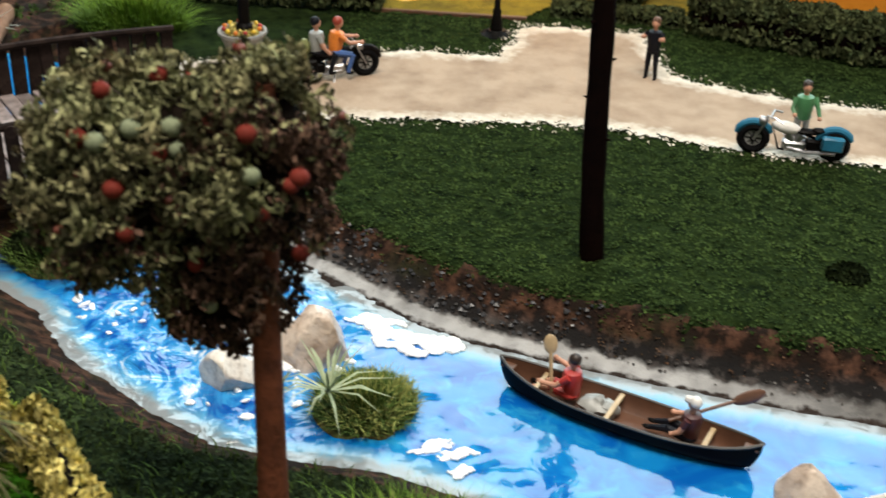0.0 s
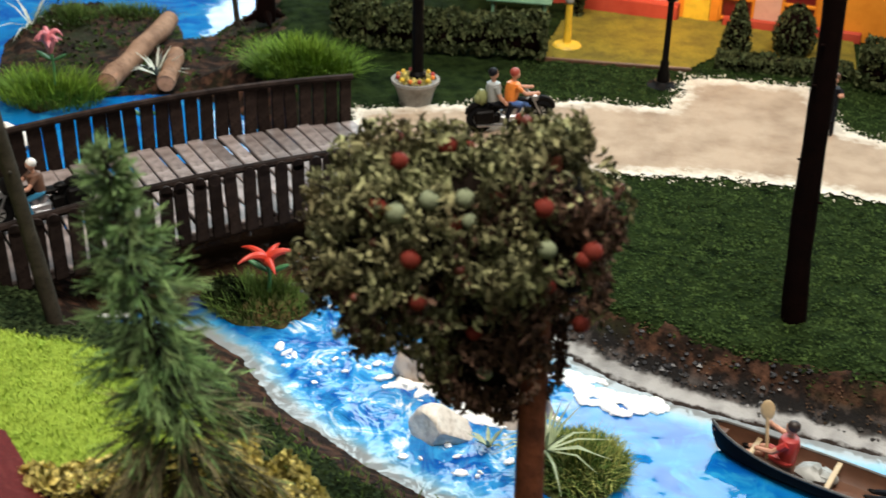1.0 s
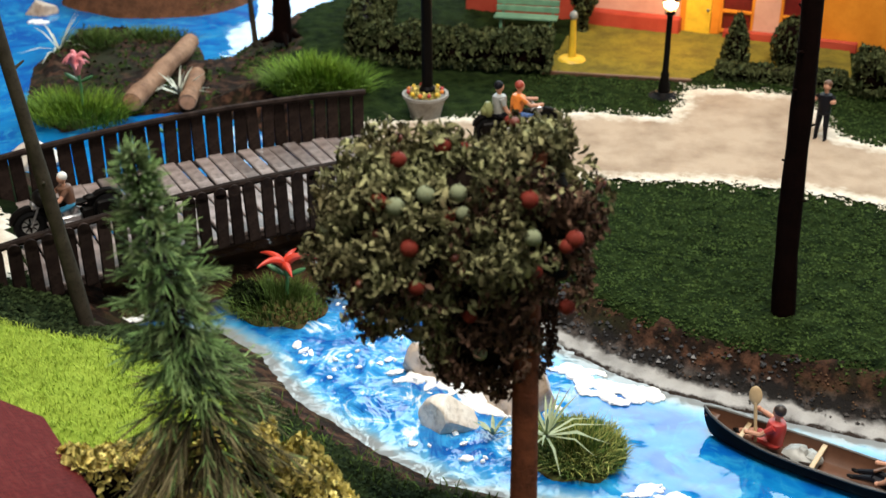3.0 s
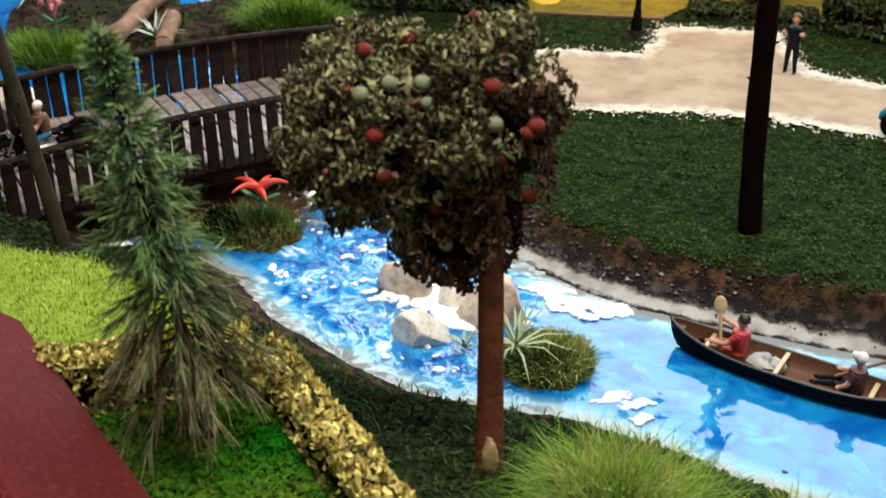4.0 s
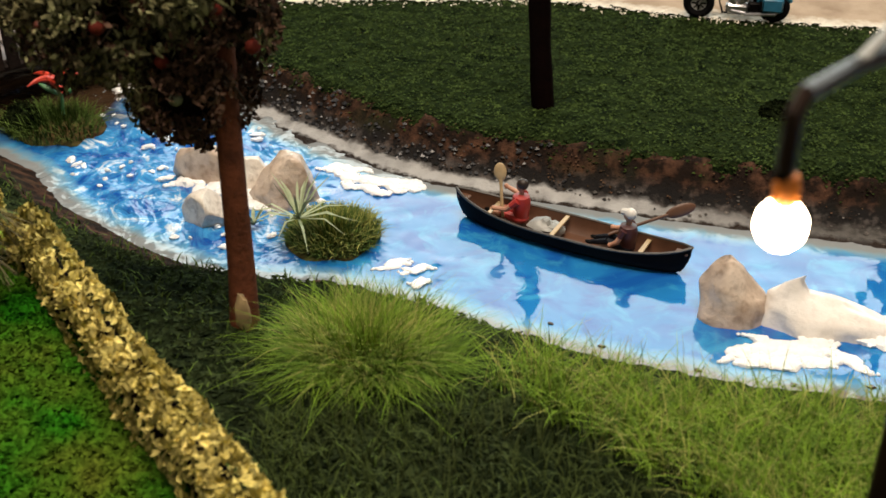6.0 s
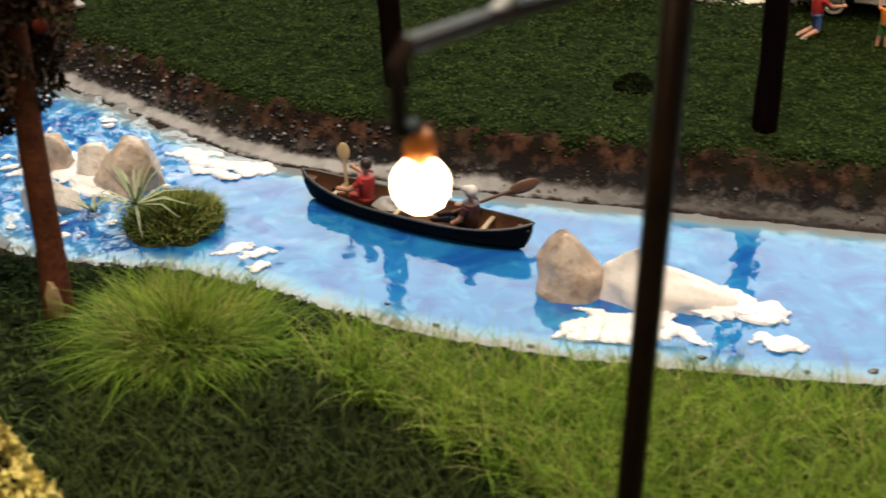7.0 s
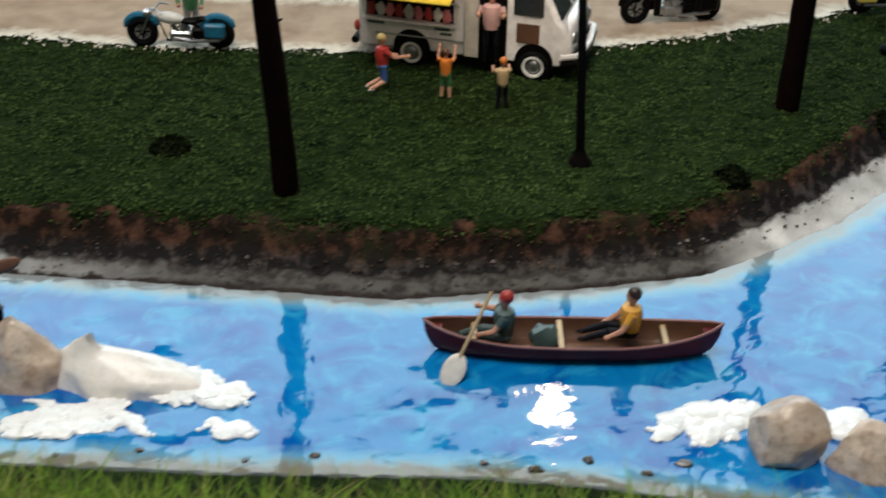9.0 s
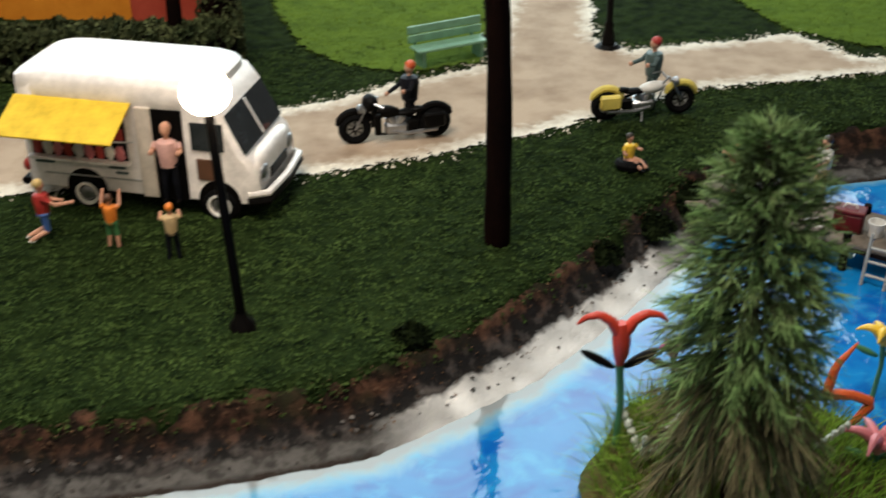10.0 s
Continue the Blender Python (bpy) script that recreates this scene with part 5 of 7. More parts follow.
foam(8.9, -4.4, 1.9, 0.6, 0.6, 0, 8, 11)


def whitecaps(n, seed):
    """Small flecks of thick white paint over the rapids."""
    rng = np.random.default_rng(seed)
    p = rng.uniform((-53, -1), (-36, 15), (n, 2))
    p = p[(rapids(p) > 0.35) & (land_d(p)[0] < -0.5) & (waver(p, 0.45, 61) + 0.3 * waver(p, 1.5, 62) > -0.12)]
    s = Shape()
    for i, (x, y) in enumerate(p):
        r = 0.06 + 0.17 * rng.random() ** 2
        s.ball((x, y, 0.06), (r * rng.uniform(1.0, 2.2), r, 0.07 + 0.15 * r), seg=9, rings=6, turn=Matrix.Rotation(rng.normal(0.5, 0.7), 3, "Z"), rough=0.7, freq=2.5)
    solid("whitecaps", s, FOAM, 0, 0, 0, label="scattered flecks of white paint on the rapids", category="foam", kind="stuff")


whitecaps(240, 14)
# white dabs modelled for glints of light on the dark creek by the bridge
foam(-58.3, 5.6, 0.9, 0.3, 0.1, 30, 2, 16)
foam(-89.0, 47.0, 1.2, 0.5, 0.2, 0, 5, 15)


# ---- islets and flowers ----
def islet(x, y, rx, ry, h, m, label):
    s = Shape().ball((0, 0, 0), (rx, ry, h), seg=48, rings=20, rough=0.14, freq=1.8)
    solid("islet", s, m, x, y, 0.0, label=label, category="islet", kind="structure")


ISLE = mat("islet_soil", (0.07, 0.085, 0.03), (0.11, 0.06, 0.03), 0.95, 500, 70, 0.9, deep=0.001)
islet(-35.75, 0.6, 1.95, 1.9, 0.35, ISLE, "small grassy islet of scrub in the river")
islet(-51.6, 8.4, 2.3, 1.8, 0.5, ISLE, "small weedy islet beside the bridge")
islet(18.8, 2.0, 5.6, 6.2, 1.1, ISLE, "flowering island at the bend of the river")


def plateau(x, y, rx, ry, profile, m, label):
    """A flat-topped island with a steep uneven bank."""
    s = Shape().lathe(profile, 72)
    s.v = [(px * rx * (1 + 0.08 * noise.noise((px * 2, py * 2, 5))), py * ry * (1 + 0.08 * noise.noise((px * 2, py * 2, 9))), pz + 0.12 * noise.noise((px * 6, py * 6, pz))) for px, py, pz in s.v]
    solid("islet", s, m, x, y, 0.0, label=label, category="islet", kind="structure")


CUT_BANK = mat("cut_bank", (0.17, 0.075, 0.04), (0.07, 0.035, 0.02), 0.8, 500, 70, 0.8, deep=0.001)
plateau(-82.5, 57.5, 8.8, 7.6, [(1.04, -0.3), (1.0, 0.2), (0.96, 0.9), (0.93, 1.6), (0.9, 1.9), (0.5, 2.0), (0.001, 2.0)], CUT_BANK, "brown earthen pond island with steep banks")
plateau(-82.5, 57.7, 8.8, 7.6, [(0.95, 1.7), (0.94, 2.0), (0.88, 2.2), (0.5, 2.3), (0.001, 2.35)], LIME, "lime grass top of the pond island")


def bush_spots(x, y, rx, ry, n, base, rng):
    a, q = rng.uniform(0, 6.283, n), np.sqrt(rng.uniform(0, 1, n))
    return np.stack([x + rx * q * np.cos(a), y + ry * q * np.sin(a), base * (1 - q * q) + 0.05, np.cos(a) * q, np.sin(a) * q], 1)


for x, y, rx, ry, n, base, h, m, lab, sd in (
        (-35.7, 0.6, 1.95, 1.85, 2600, 0.4, 0.6, BLADE_DARK, "dark green wiry grass covering the islet", 71),
        (-35.6, 0.6, 1.9, 1.8, 1000, 0.4, 0.75, BLADE_DRY, "dry yellow green grass stems on the islet", 77),
        (-51.9, 8.3, 2.4, 1.8, 1100, 0.45, 1.0, BLADE_DARK, "dark green weeds on the islet by the bridge", 72),
        (18.6, 2.2, 5.0, 5.6, 4200, 1.0, 1.5, BLADE, "green grass covering the river island", 73),
        (-74.0, 28.0, 3.4, 2.2, 1500, 0.4, 1.7, BLADE, "green reedy grass clump on the muddy spit", 74),
        (-58.6, 33.0, 3.4, 1.6, 2600, 0.9, 2.1, BLADE, "bright green grass tuft behind the bridge", 75),
        (-80.5, 41.5, 2.2, 2.0, 900, 0.4, 1.0, BLADE_DARK, "dark green reeds on the muddy spit", 78),
        (-76.5, 44.5, 3.4, 1.4, 900, 0.4, 0.8, BLADE_DARK, "low dark weeds along the edge of the spit", 79),
        (-77.2, 55.5, 2.4, 3.0, 1800, 2.2, 1.1, BLADE, "vivid green foliage on the pond island", 76)):
    rng = np.random.default_rng(sd)
    sp = bush_spots(x, y, rx, ry, n, base, rng)
    if sd in (74, 75, 78, 79):
        sp[:, 2] += gz(x, y) - 0.3
    blades("grass_cover", sp, rng, h, 0.06, 0.8, m, lab, "grass", "stuff")


def yucca(x, y, z, r, n, m, label, seed, droop=0.25, width=0.16):
    """A rosette of sword leaves."""
    rnd = random.Random(seed)
    t = thing("spiky_plant", x, y, z, label=label, category="plant", group="spiky plants")
    for i in range(n):
        a, el = i * 2.399, rnd.uniform(0.15, 1.15)
        d = Vector((math.cos(a) * math.cos(el), math.sin(a) * math.cos(el), math.sin(el)))
        sd = d.cross(Vector((0, 0, 1))).normalized() * width
        up = sd.cross(d).normalized() * width * 0.35
        q, e = d * r * 0.5, d * r * rnd.uniform(0.8, 1.15) + Vector((0, 0, -droop * r * math.cos(el)))
        s = Shape().add([sd * 0.5, -sd * 0.5, q + sd * 0.5, q - sd * 0.5, e, up * 0.2, q - up], [(0, 2, 6, 5), (5, 6, 3, 1), (2, 4, 6), (6, 4, 3)])
        part("leaf", s, m, t)


PALE_LEAF = mat("pale_sword_leaf", (0.36, 0.42, 0.27), (0.24, 0.31, 0.18), 0.55, 400, 90, 0)
WHITE_LEAF = mat("whitish_leaf", (0.62, 0.65, 0.58), (0.42, 0.48, 0.40), 0.5, 400, 90, 0)
yucca(-36.8, -0.5, 1.5, 2.5, 26, PALE_LEAF, "pale green yucca with sword leaves on the islet", 1, 0.3, 0.11)
yucca(-39.2, 0.6, 0.3, 1.2, 10, PALE_LEAF, "small pale spiky plant between the stones", 2)
yucca(-69.0, 33.0, 0.6, 2.6, 14, WHITE_LEAF, "whitish spiky plant beside the fallen logs", 3)
yucca(-82.5, 40.0, 0.4, 3.4, 12, WHITE_LEAF, "whitish spiky plant standing in the pond", 4)


def petal_flower(x, y, z, stem, petals, m, label, spread=1.0, petal=1.2, dark=True, rise=1.0):
    """A fleshy flower: thick curling petals on a stem with two leaves."""
    t = thing("flower", x, y, z, label=label, category="flower", group="fleshy flowers")
    part("stem", Shape().tube([(0, 0, 0), (0.1, 0, stem * 0.6), (0, 0, stem)], [0.1, 0.09, 0.12], 7), GREEN, t)
    for i in range(petals):
        a = 6.283 * i / petals + 0.3
        d = Vector((math.cos(a), math.sin(a), 0)) * spread
        b = Vector((0, 0, stem))
        up = (1.0, 0.55, 0.8)[i % 3] * rise
        pts = [b + d * petal * 1.25 * w ** 1.4 + Vector((0, 0, petal * (2.6 * w - 1.95 * w * w) * up)) for w in (k / 8 for k in range(9))]
        part("petal", Shape().tube(pts, [0.16, 0.2, 0.21, 0.2, 0.18, 0.15, 0.12, 0.08, 0.03], 8), m, t)
    for sd in (-1, 1):
        part("leaf", Shape().ball((sd * 0.55, 0.1, stem * 0.86), (0.6, 0.16, 0.12), turn=Matrix.Rotation(-sd * 0.5, 3, "Y")), BLACK if dark else GREEN, t)


SCARLET = paint("scarlet_petal", (0.62, 0.05, 0.025))
petal_flower(-51.4, 8.5, 0.8, 1.5, 5, SCARLET, "scarlet fleshy flower growing beside the bridge", 1.1, 1.1, False, 0.68)
horn = thing("flower", 14.4, 4.3, 0.8, label="scarlet flower with two curling horns on the river island", category="flower", group="fleshy flowers")
part("stem", Shape().tube([(0.1, 0, 0), (0.15, 0, 1.8), (0, 0, 3.4)], [0.13, 0.12, 0.14], 8), GREEN, horn)
part("calyx", Shape().tube([(0, 0, 3.3), (0.02, 0, 3.8), (0, 0, 4.4), (-0.05, 0, 5.0)], [0.12, 0.27, 0.32, 0.18], 12), SCARLET, horn)
for sd in (-1, 1):
    curl = [(sd * 0.1, 0, 4.6), (sd * 0.4, 0, 5.1), (sd * 0.8, 0, 5.35), (sd * 1.25, 0, 5.25), (sd * 1.5, 0, 5.0)]
    part("petal", Shape().tube(lerp_line(curl, 10), [0.2, 0.2, 0.19, 0.18, 0.17, 0.16, 0.14, 0.12, 0.1, 0.08, 0.04], 10), SCARLET, horn)
    part("leaf", Shape().ball((sd * 0.72, 0.05, 3.55), (0.72, 0.2, 0.15), turn=Matrix.Rotation(-sd * 0.55, 3, "Y")), BLACK, horn)
petal_flower(16.8, 6.4, 0.8, 2.2, 4, paint("magenta_petal", (0.32, 0.03, 0.16)), "small magenta flower on the river island", 0.7, 0.7)
petal_flower(23.0, 2.6, 0.4, 1.0, 5, PINK, "pink fleshy flower on the river island", 1.0, 1.1, False)
petal_flower(24.8, 7.2, 0.2, 2.4, 5, YELLOW, "yellow flower with narrow petals on the river island", 0.9, 0.9, False)
petal_flower(-74.2, 29.0, 0.8, 2.2, 9, PINK, "pink flower spike rising from the reedy grass", 0.42, 1.7, False)
petal_flower(-66.2, 25.5, 0.2, 1.1, 4, paint("dull_yellow_petal", (0.5, 0.36, 0.08)), "small yellow flower by the bridge rail", 0.5, 0.6, False)
bent = thing("flower", 23.0, 5.2, 0.5, label="orange zigzag flower stalk on the river island", category="flower")
part("stalk", Shape().tube(lerp_line([(0.2, 0, 0), (0.9, 0.1, 0.9), (0.2, 0.15, 1.2), (-0.8, 0.2, 1.3), (-0.6, 0.3, 2.4), (0.1, 0.4, 3.3)], 16), [0.1, 0.14, 0.17, 0.2, 0.2, 0.19, 0.18, 0.2, 0.2, 0.19, 0.18, 0.17, 0.16, 0.14, 0.11, 0.08, 0.03], 8), paint("vermilion_paint", (0.62, 0.10, 0.02)), bent)


def cactus_spikes(x, y, label, seed):
    rnd = random.Random(seed)
    t = thing("flower_spike", x, y, 0.7, rz=rnd.uniform(0, 90), label=label, category="plant")
    for k in range(3):
        a = k * 2.1
        for i in range(7):
            u = i / 6
            part("floret", Shape().ball((math.cos(a) * (0.3 + u), math.sin(a) * (0.3 + u), 0.3 + 1.5 * u), (0.17 - 0.06 * u, 0.17 - 0.06 * u, 0.16), seg=8, rings=5, rough=0.5, freq=4), WHITE_LEAF, t)


cactus_spikes(15.4, 3.6, "whitish flower spikes in the island grass", 1)
cactus_spikes(20.8, 3.4, "whitish flower spikes beside the fir", 2)


def log(a, b, r, label):
    a, b = Vector(a), Vector(b)
    t = thing("log", a.x, a.y, a.z, label=label, category="log", group="logs on the spit")
    d = b - a
    s = Shape().tube([d * (i / 8) + Vector((0, 0, 0.08 * math.sin(i * 1.7))) for i in range(9)], [r * (1 + 0.08 * math.sin(i * 2.1)) for i in range(9)], 12)
    part("bark", s, mat("log_bark_%d" % int(r * 100), (0.34, 0.20, 0.13), (0.20, 0.11, 0.07), 0.7, 300, 80, 0.8, deep=0.001), t)
    part("sawn_end", Shape().tube([-d.normalized() * 0.05, d.normalized() * 0.02], [r * 0.86, r * 0.86], 12), mat("sawn_wood_%d" % int(r * 100), (0.55, 0.30, 0.18), None, 0.7, 300, 80, 0.3), t)


log((-70.8, 29.6, 1.1), (-72.2, 41.8, 1.3), 0.68, "fallen tan log lying across the muddy spit")
log((-67.4, 31.0, 0.9), (-69.0, 36.0, 1.0), 0.6, "short tan log stump beside the fallen log")


# ---- bridge ----
def bridge():
    t = thing("bridge", -58.0, 14.05, 0, 43.8, "dark weathered wooden footbridge with slatted side rails over the creek", "bridge")
    half, wide = 10.9, 5.1
    rnd = random.Random(2)

    def deck(u):
        return 2.15 + 0.55 * (1 - (u / half) ** 2)

    plank = Shape().box((0, 0, 0), (0.79, 2 * wide, 0.22), bevel=0.09).mesh("plank", PLANK)
    n = 25
    for i in range(n):
        u = -half + (i + 0.5) * 2 * half / 24
        o = new("plank", plank)
        o.parent = t
        o.matrix_local = pose(u * CM, 0.1 * rnd.uniform(-1, 1) * CM, (deck(u) + 0.04 * rnd.uniform(-1, 1)) * CM, rnd.uniform(-1, 1), rnd.uniform(-2.5, 2.5) + 3.0 * u / half, rnd.uniform(-1.2, 1.2))
    slat = Shape()
    slat.box((0, 0, 1.5), (0.62, 0.2, 3.0), bevel=0.06)
    slat.tube([(0, -0.1, 2.98), (0, 0.1, 2.98)], [0.30, 0.30], 12)
    slat = slat.mesh("slat", RAIL)
    broad = Shape().box((0, 0, 1.55), (0.72, 0.2, 3.1), bevel=0.08).mesh("slat", RAIL)
    for sd in (-1, 1):
        lo, hi = (-12.1, 11.0) if sd < 0 else (-10.6, 11.8)
        k, shift = round((hi - lo) / 0.835), 0.0
        for i in range(k):
            u = lo + (i + 0.5) * (hi - lo) / k
            o = new("slat", slat if sd < 0 else broad)
            o.parent = t
            o.matrix_local = pose((u + shift) * CM, sd * (wide + 0.14) * CM, (deck(u) - 0.35) * CM, rnd.uniform(-1.5, 1.5), rnd.uniform(-2, 2), rnd.uniform(-2, 2))
        top = [(u + shift, sd * wide - 0.1 * sd, deck(u) + 2.82) for u in (lo + (hi - lo) * i / 12 for i in range(13))]
        part("handrail", Shape().tube(top, 0.2, 8), RAIL, t)
        low = [(u + shift, sd * (wide - 0.05), deck(u) - 0.25) for u in (lo + (hi - lo) * i / 12 for i in range(13))]
        for k2 in (0.2, 0.62):
            joist = [(u, sd * wide * k2, deck(u) - 0.62) for u in (-half + 0.4 + (2 * half - 0.8) * i / 12 for i in range(13))]
            part("joist", Shape().tube(joist, 0.4, 8), RAIL, t)
        part("side_beam", Shape().tube(low, 0.24, 6), RAIL, t)


bridge()


# ---- lamps ----
BULB_WHITE = glow("hot_bulb", (1.0, 0.80, 0.55), 60)
BULB_WARM = glow("warm_bulb", (1.0, 0.62, 0.25), 24)
LAMP_GLASS = mat("lamp_glass", (0.9, 0.8, 0.65), None, 0.15, 900, 100, 0)
LAMP_GLASS.node_tree.nodes["Principled BSDF"].inputs["Transmission Weight"].default_value = 0.9


def light_point(name, x, y, z, watts, r=0.3, colour=(1.0, 0.62, 0.32)):
    data = bpy.data.lights.new(name, "POINT")
    data.energy, data.shadow_soft_size, data.color = watts, r * CM, colour
    ob = new(name, data)
    ob.matrix_world = pose(x * CM, y * CM, z * CM)
    return tagged(ob, kind="structure")


def street_lamp(x, y, height, label, lit=True, r=0.2, lean=0.0, lantern=True):
    """A cast post on a stepped foot with a lantern."""
    z0 = gz(x, y)
    t = thing("street_lamp", x, y, z0, label=label, category="street lamp", group="black street lamps", ry=lean)
    part("foot", Shape().lathe([(0, 0), (1.0, 0), (1.0, 0.22), (0.72, 0.34), (0.55, 0.5), (0, 0.5)], 20), BLACK, t)
    part("post", Shape().lathe([(0.42, 0.4), (0.38, 1.0), (0.26, 1.5), (0.30, 1.7), (r, 1.9), (r * 0.9, height - 2.0), (0.34, height - 1.85), (0.34, height - 1.7)], 14), BLACK, t)
    part("lantern_glass", Shape().lathe([(0.34, height - 1.7), (0.66, height - 0.75)], 8), LAMP_GLASS, t, "clear glass lantern panes")
    part("bulb", Shape().ball((0, 0, height - 1.25), (0.2, 0.2, 0.3)), BULB_WARM if lit else GREY, t, "glowing warm bulb")
    part("cap", Shape().lathe([(0.72, height - 0.8), (0.74, height - 0.7), (0.55, height - 0.25), (0.2, height), (0, height + 0.02)], 16), BLACK, t)
    return t


street_lamp(-36.1, 37.3, 7.6, "black cast street lamp with a lit lantern by the path")
light_point("lantern_light", -36.1, 37.3, gz(-36.1, 37.3) + 6.4, 0.035)


def globe_lamp(x, y, height, lean, label):
    t = thing("street_lamp", x, y, gz(x, y), label=label, category="street lamp", group="black street lamps", ry=lean)
    part("foot", Shape().lathe([(0, 0), (0.55, 0), (0.5, 0.35), (0.3, 0.6), (0.22, 0.9)], 14), BLACK, t)
    part("post", Shape().tube([(0, 0, 0.5), (0, 0, height - 0.6)], [0.2, 0.17], 12), BLACK, t)
    part("globe", Shape().ball((0, 0, height), (0.88, 0.88, 0.82), seg=18, rings=12), BULB_WHITE, t, "glowing white globe")
    part("collar", Shape().lathe([(0.3, height - 0.75), (0.42, height - 0.6), (0.3, height - 0.5)], 12), BLACK, t)


globe_lamp(1.2, 10.8, 9.85, -3.0, "slim black street lamp with a glowing globe on the lawn")
light_point("globe_light", 0.7, 10.8, 11.75, 0.13, 0.86, (1.0, 0.86, 0.76))
street_lamp(20.7, 40.6, 9.0, "black cast street lamp at the fork of the path", lit=False)


LAMP_BROWN = mat("dark_brown_lacquer", (0.020, 0.010, 0.006), (0.010, 0.005, 0.003), 0.4, 800, 130, 0.15, spec=0.2)


def gooseneck_lamp():
    """The slim post at the water's edge with a bracket arm and a bare hot bulb."""
    x, y = -17.65, -21.75
    z0 = gz(x, y)
    t = thing("bracket_lamp", x, y, z0, label="tall slim black lamp post with bracket arm and glowing bulb", category="street lamp")
    top = 22.6 - z0
    post = Vector((x, y, z0))
    part("post", Shape().tube([(0, 0, -0.2), (0, 0, 3), (0, 0, top)], [0.32, 0.28, 0.26], 12), LAMP_BROWN, t)
    end, joint = Vector((-21.3, -27.2, 20.3)) - post, Vector((-20.4, -25.4, 20.0)) - post
    part("arm", Shape().tube(lerp_line([Vector((0, 0, 19.6 - z0)), joint, end, end + Vector((-0.05, 0, -0.3)), end + Vector((-0.05, 0, -1.1))], 18), 0.13, 8), LAMP_BROWN, t)
    part("brace", Shape().tube([Vector((0, 0, 21.3 - z0)), joint.lerp(Vector((0, 0, 21.3 - z0)), 0.3) + Vector((0, 0, 0.1)), joint], [0.08, 0.1, 0.1], 8), GREY, t)
    head = thing("lamp_head", 0, 0, 0)
    head.parent = t
    head.matrix_local = pose(*((Vector((-21.2, -26.5, 18.0)) - post) * CM))
    # orange paint carries the bulb's glow on the socket
    part("socket", Shape().lathe([(0.05, 0.85), (0.15, 0.8), (0.2, 0.6), (0.18, 0.35), (0.1, 0.25)], 14), ORANGE, head)
    part("bracket", Shape().tube([(-0.15, -0.4, 1.0), (-0.05, -0.1, 0.95), (0, 0, 0.8)], [0.11, 0.1, 0.08], 8), BLACK, head)
    part("bulb", Shape().ball((0, 0, 0), (0.36, 0.36, 0.38), seg=16, rings=10), BULB_WHITE, head, "glowing white bulb")


gooseneck_lamp()
light_point("bracket_light", -21.2, -26.5, 18.0, 0.32, 0.36, (1.0, 0.66, 0.40))

# the planter with its lamp post
pl = thing("planter", -50.3, 29.9, gz(-50.3, 29.9), label="grey stone planter tub full of small flowers", category="planter")
pl.scale = (0.86, 0.86, 0.86)
part("tub", Shape().lathe([(0, 0), (1.05, 0), (1.1, 0.25), (1.3, 1.1), (1.55, 1.75), (1.7, 1.85), (1.7, 2.05), (1.5, 2.05), (1.42, 1.8), (0, 1.75)], 24), mat("grey_stone", (0.32, 0.31, 0.29), (0.22, 0.21, 0.195), 0.8, 500, 90, 0.5), pl)
plant = Shape()
leaf_cloud(plant, [(1.2 * math.cos(i * 2.4) * math.sqrt(i / 260), 1.2 * math.sin(i * 2.4) * math.sqrt(i / 260), 1.9 + 0.35 * ((i * 7) % 10) / 10) for i in range(260)], 0.17, random.Random(5))
part("foliage", plant, LEAF_YELLOW, pl, smooth=False)
for i in range(12):
    part("blossom", Shape().ball((1.25 * math.cos(i * 0.52), 1.25 * math.sin(i * 0.52), 2.25), 0.17, seg=7, rings=5), (ORANGE, RED, YELLOW)[i % 3], pl)
post = thing("lamp_post", -50.2, 30.0, gz(-50.2, 30) + 1.45, label="plain black lamp post rising from the stone planter", category="lamp post")
part("pole", Shape().tube([(0, 0, 0), (0, 0, 16)], [0.36, 0.30], 14), BLACK, post)
part("collar", Shape().lathe([(0.5, 0.3), (0.52, 0.6), (0.38, 0.8)], 14), BLACK, post)


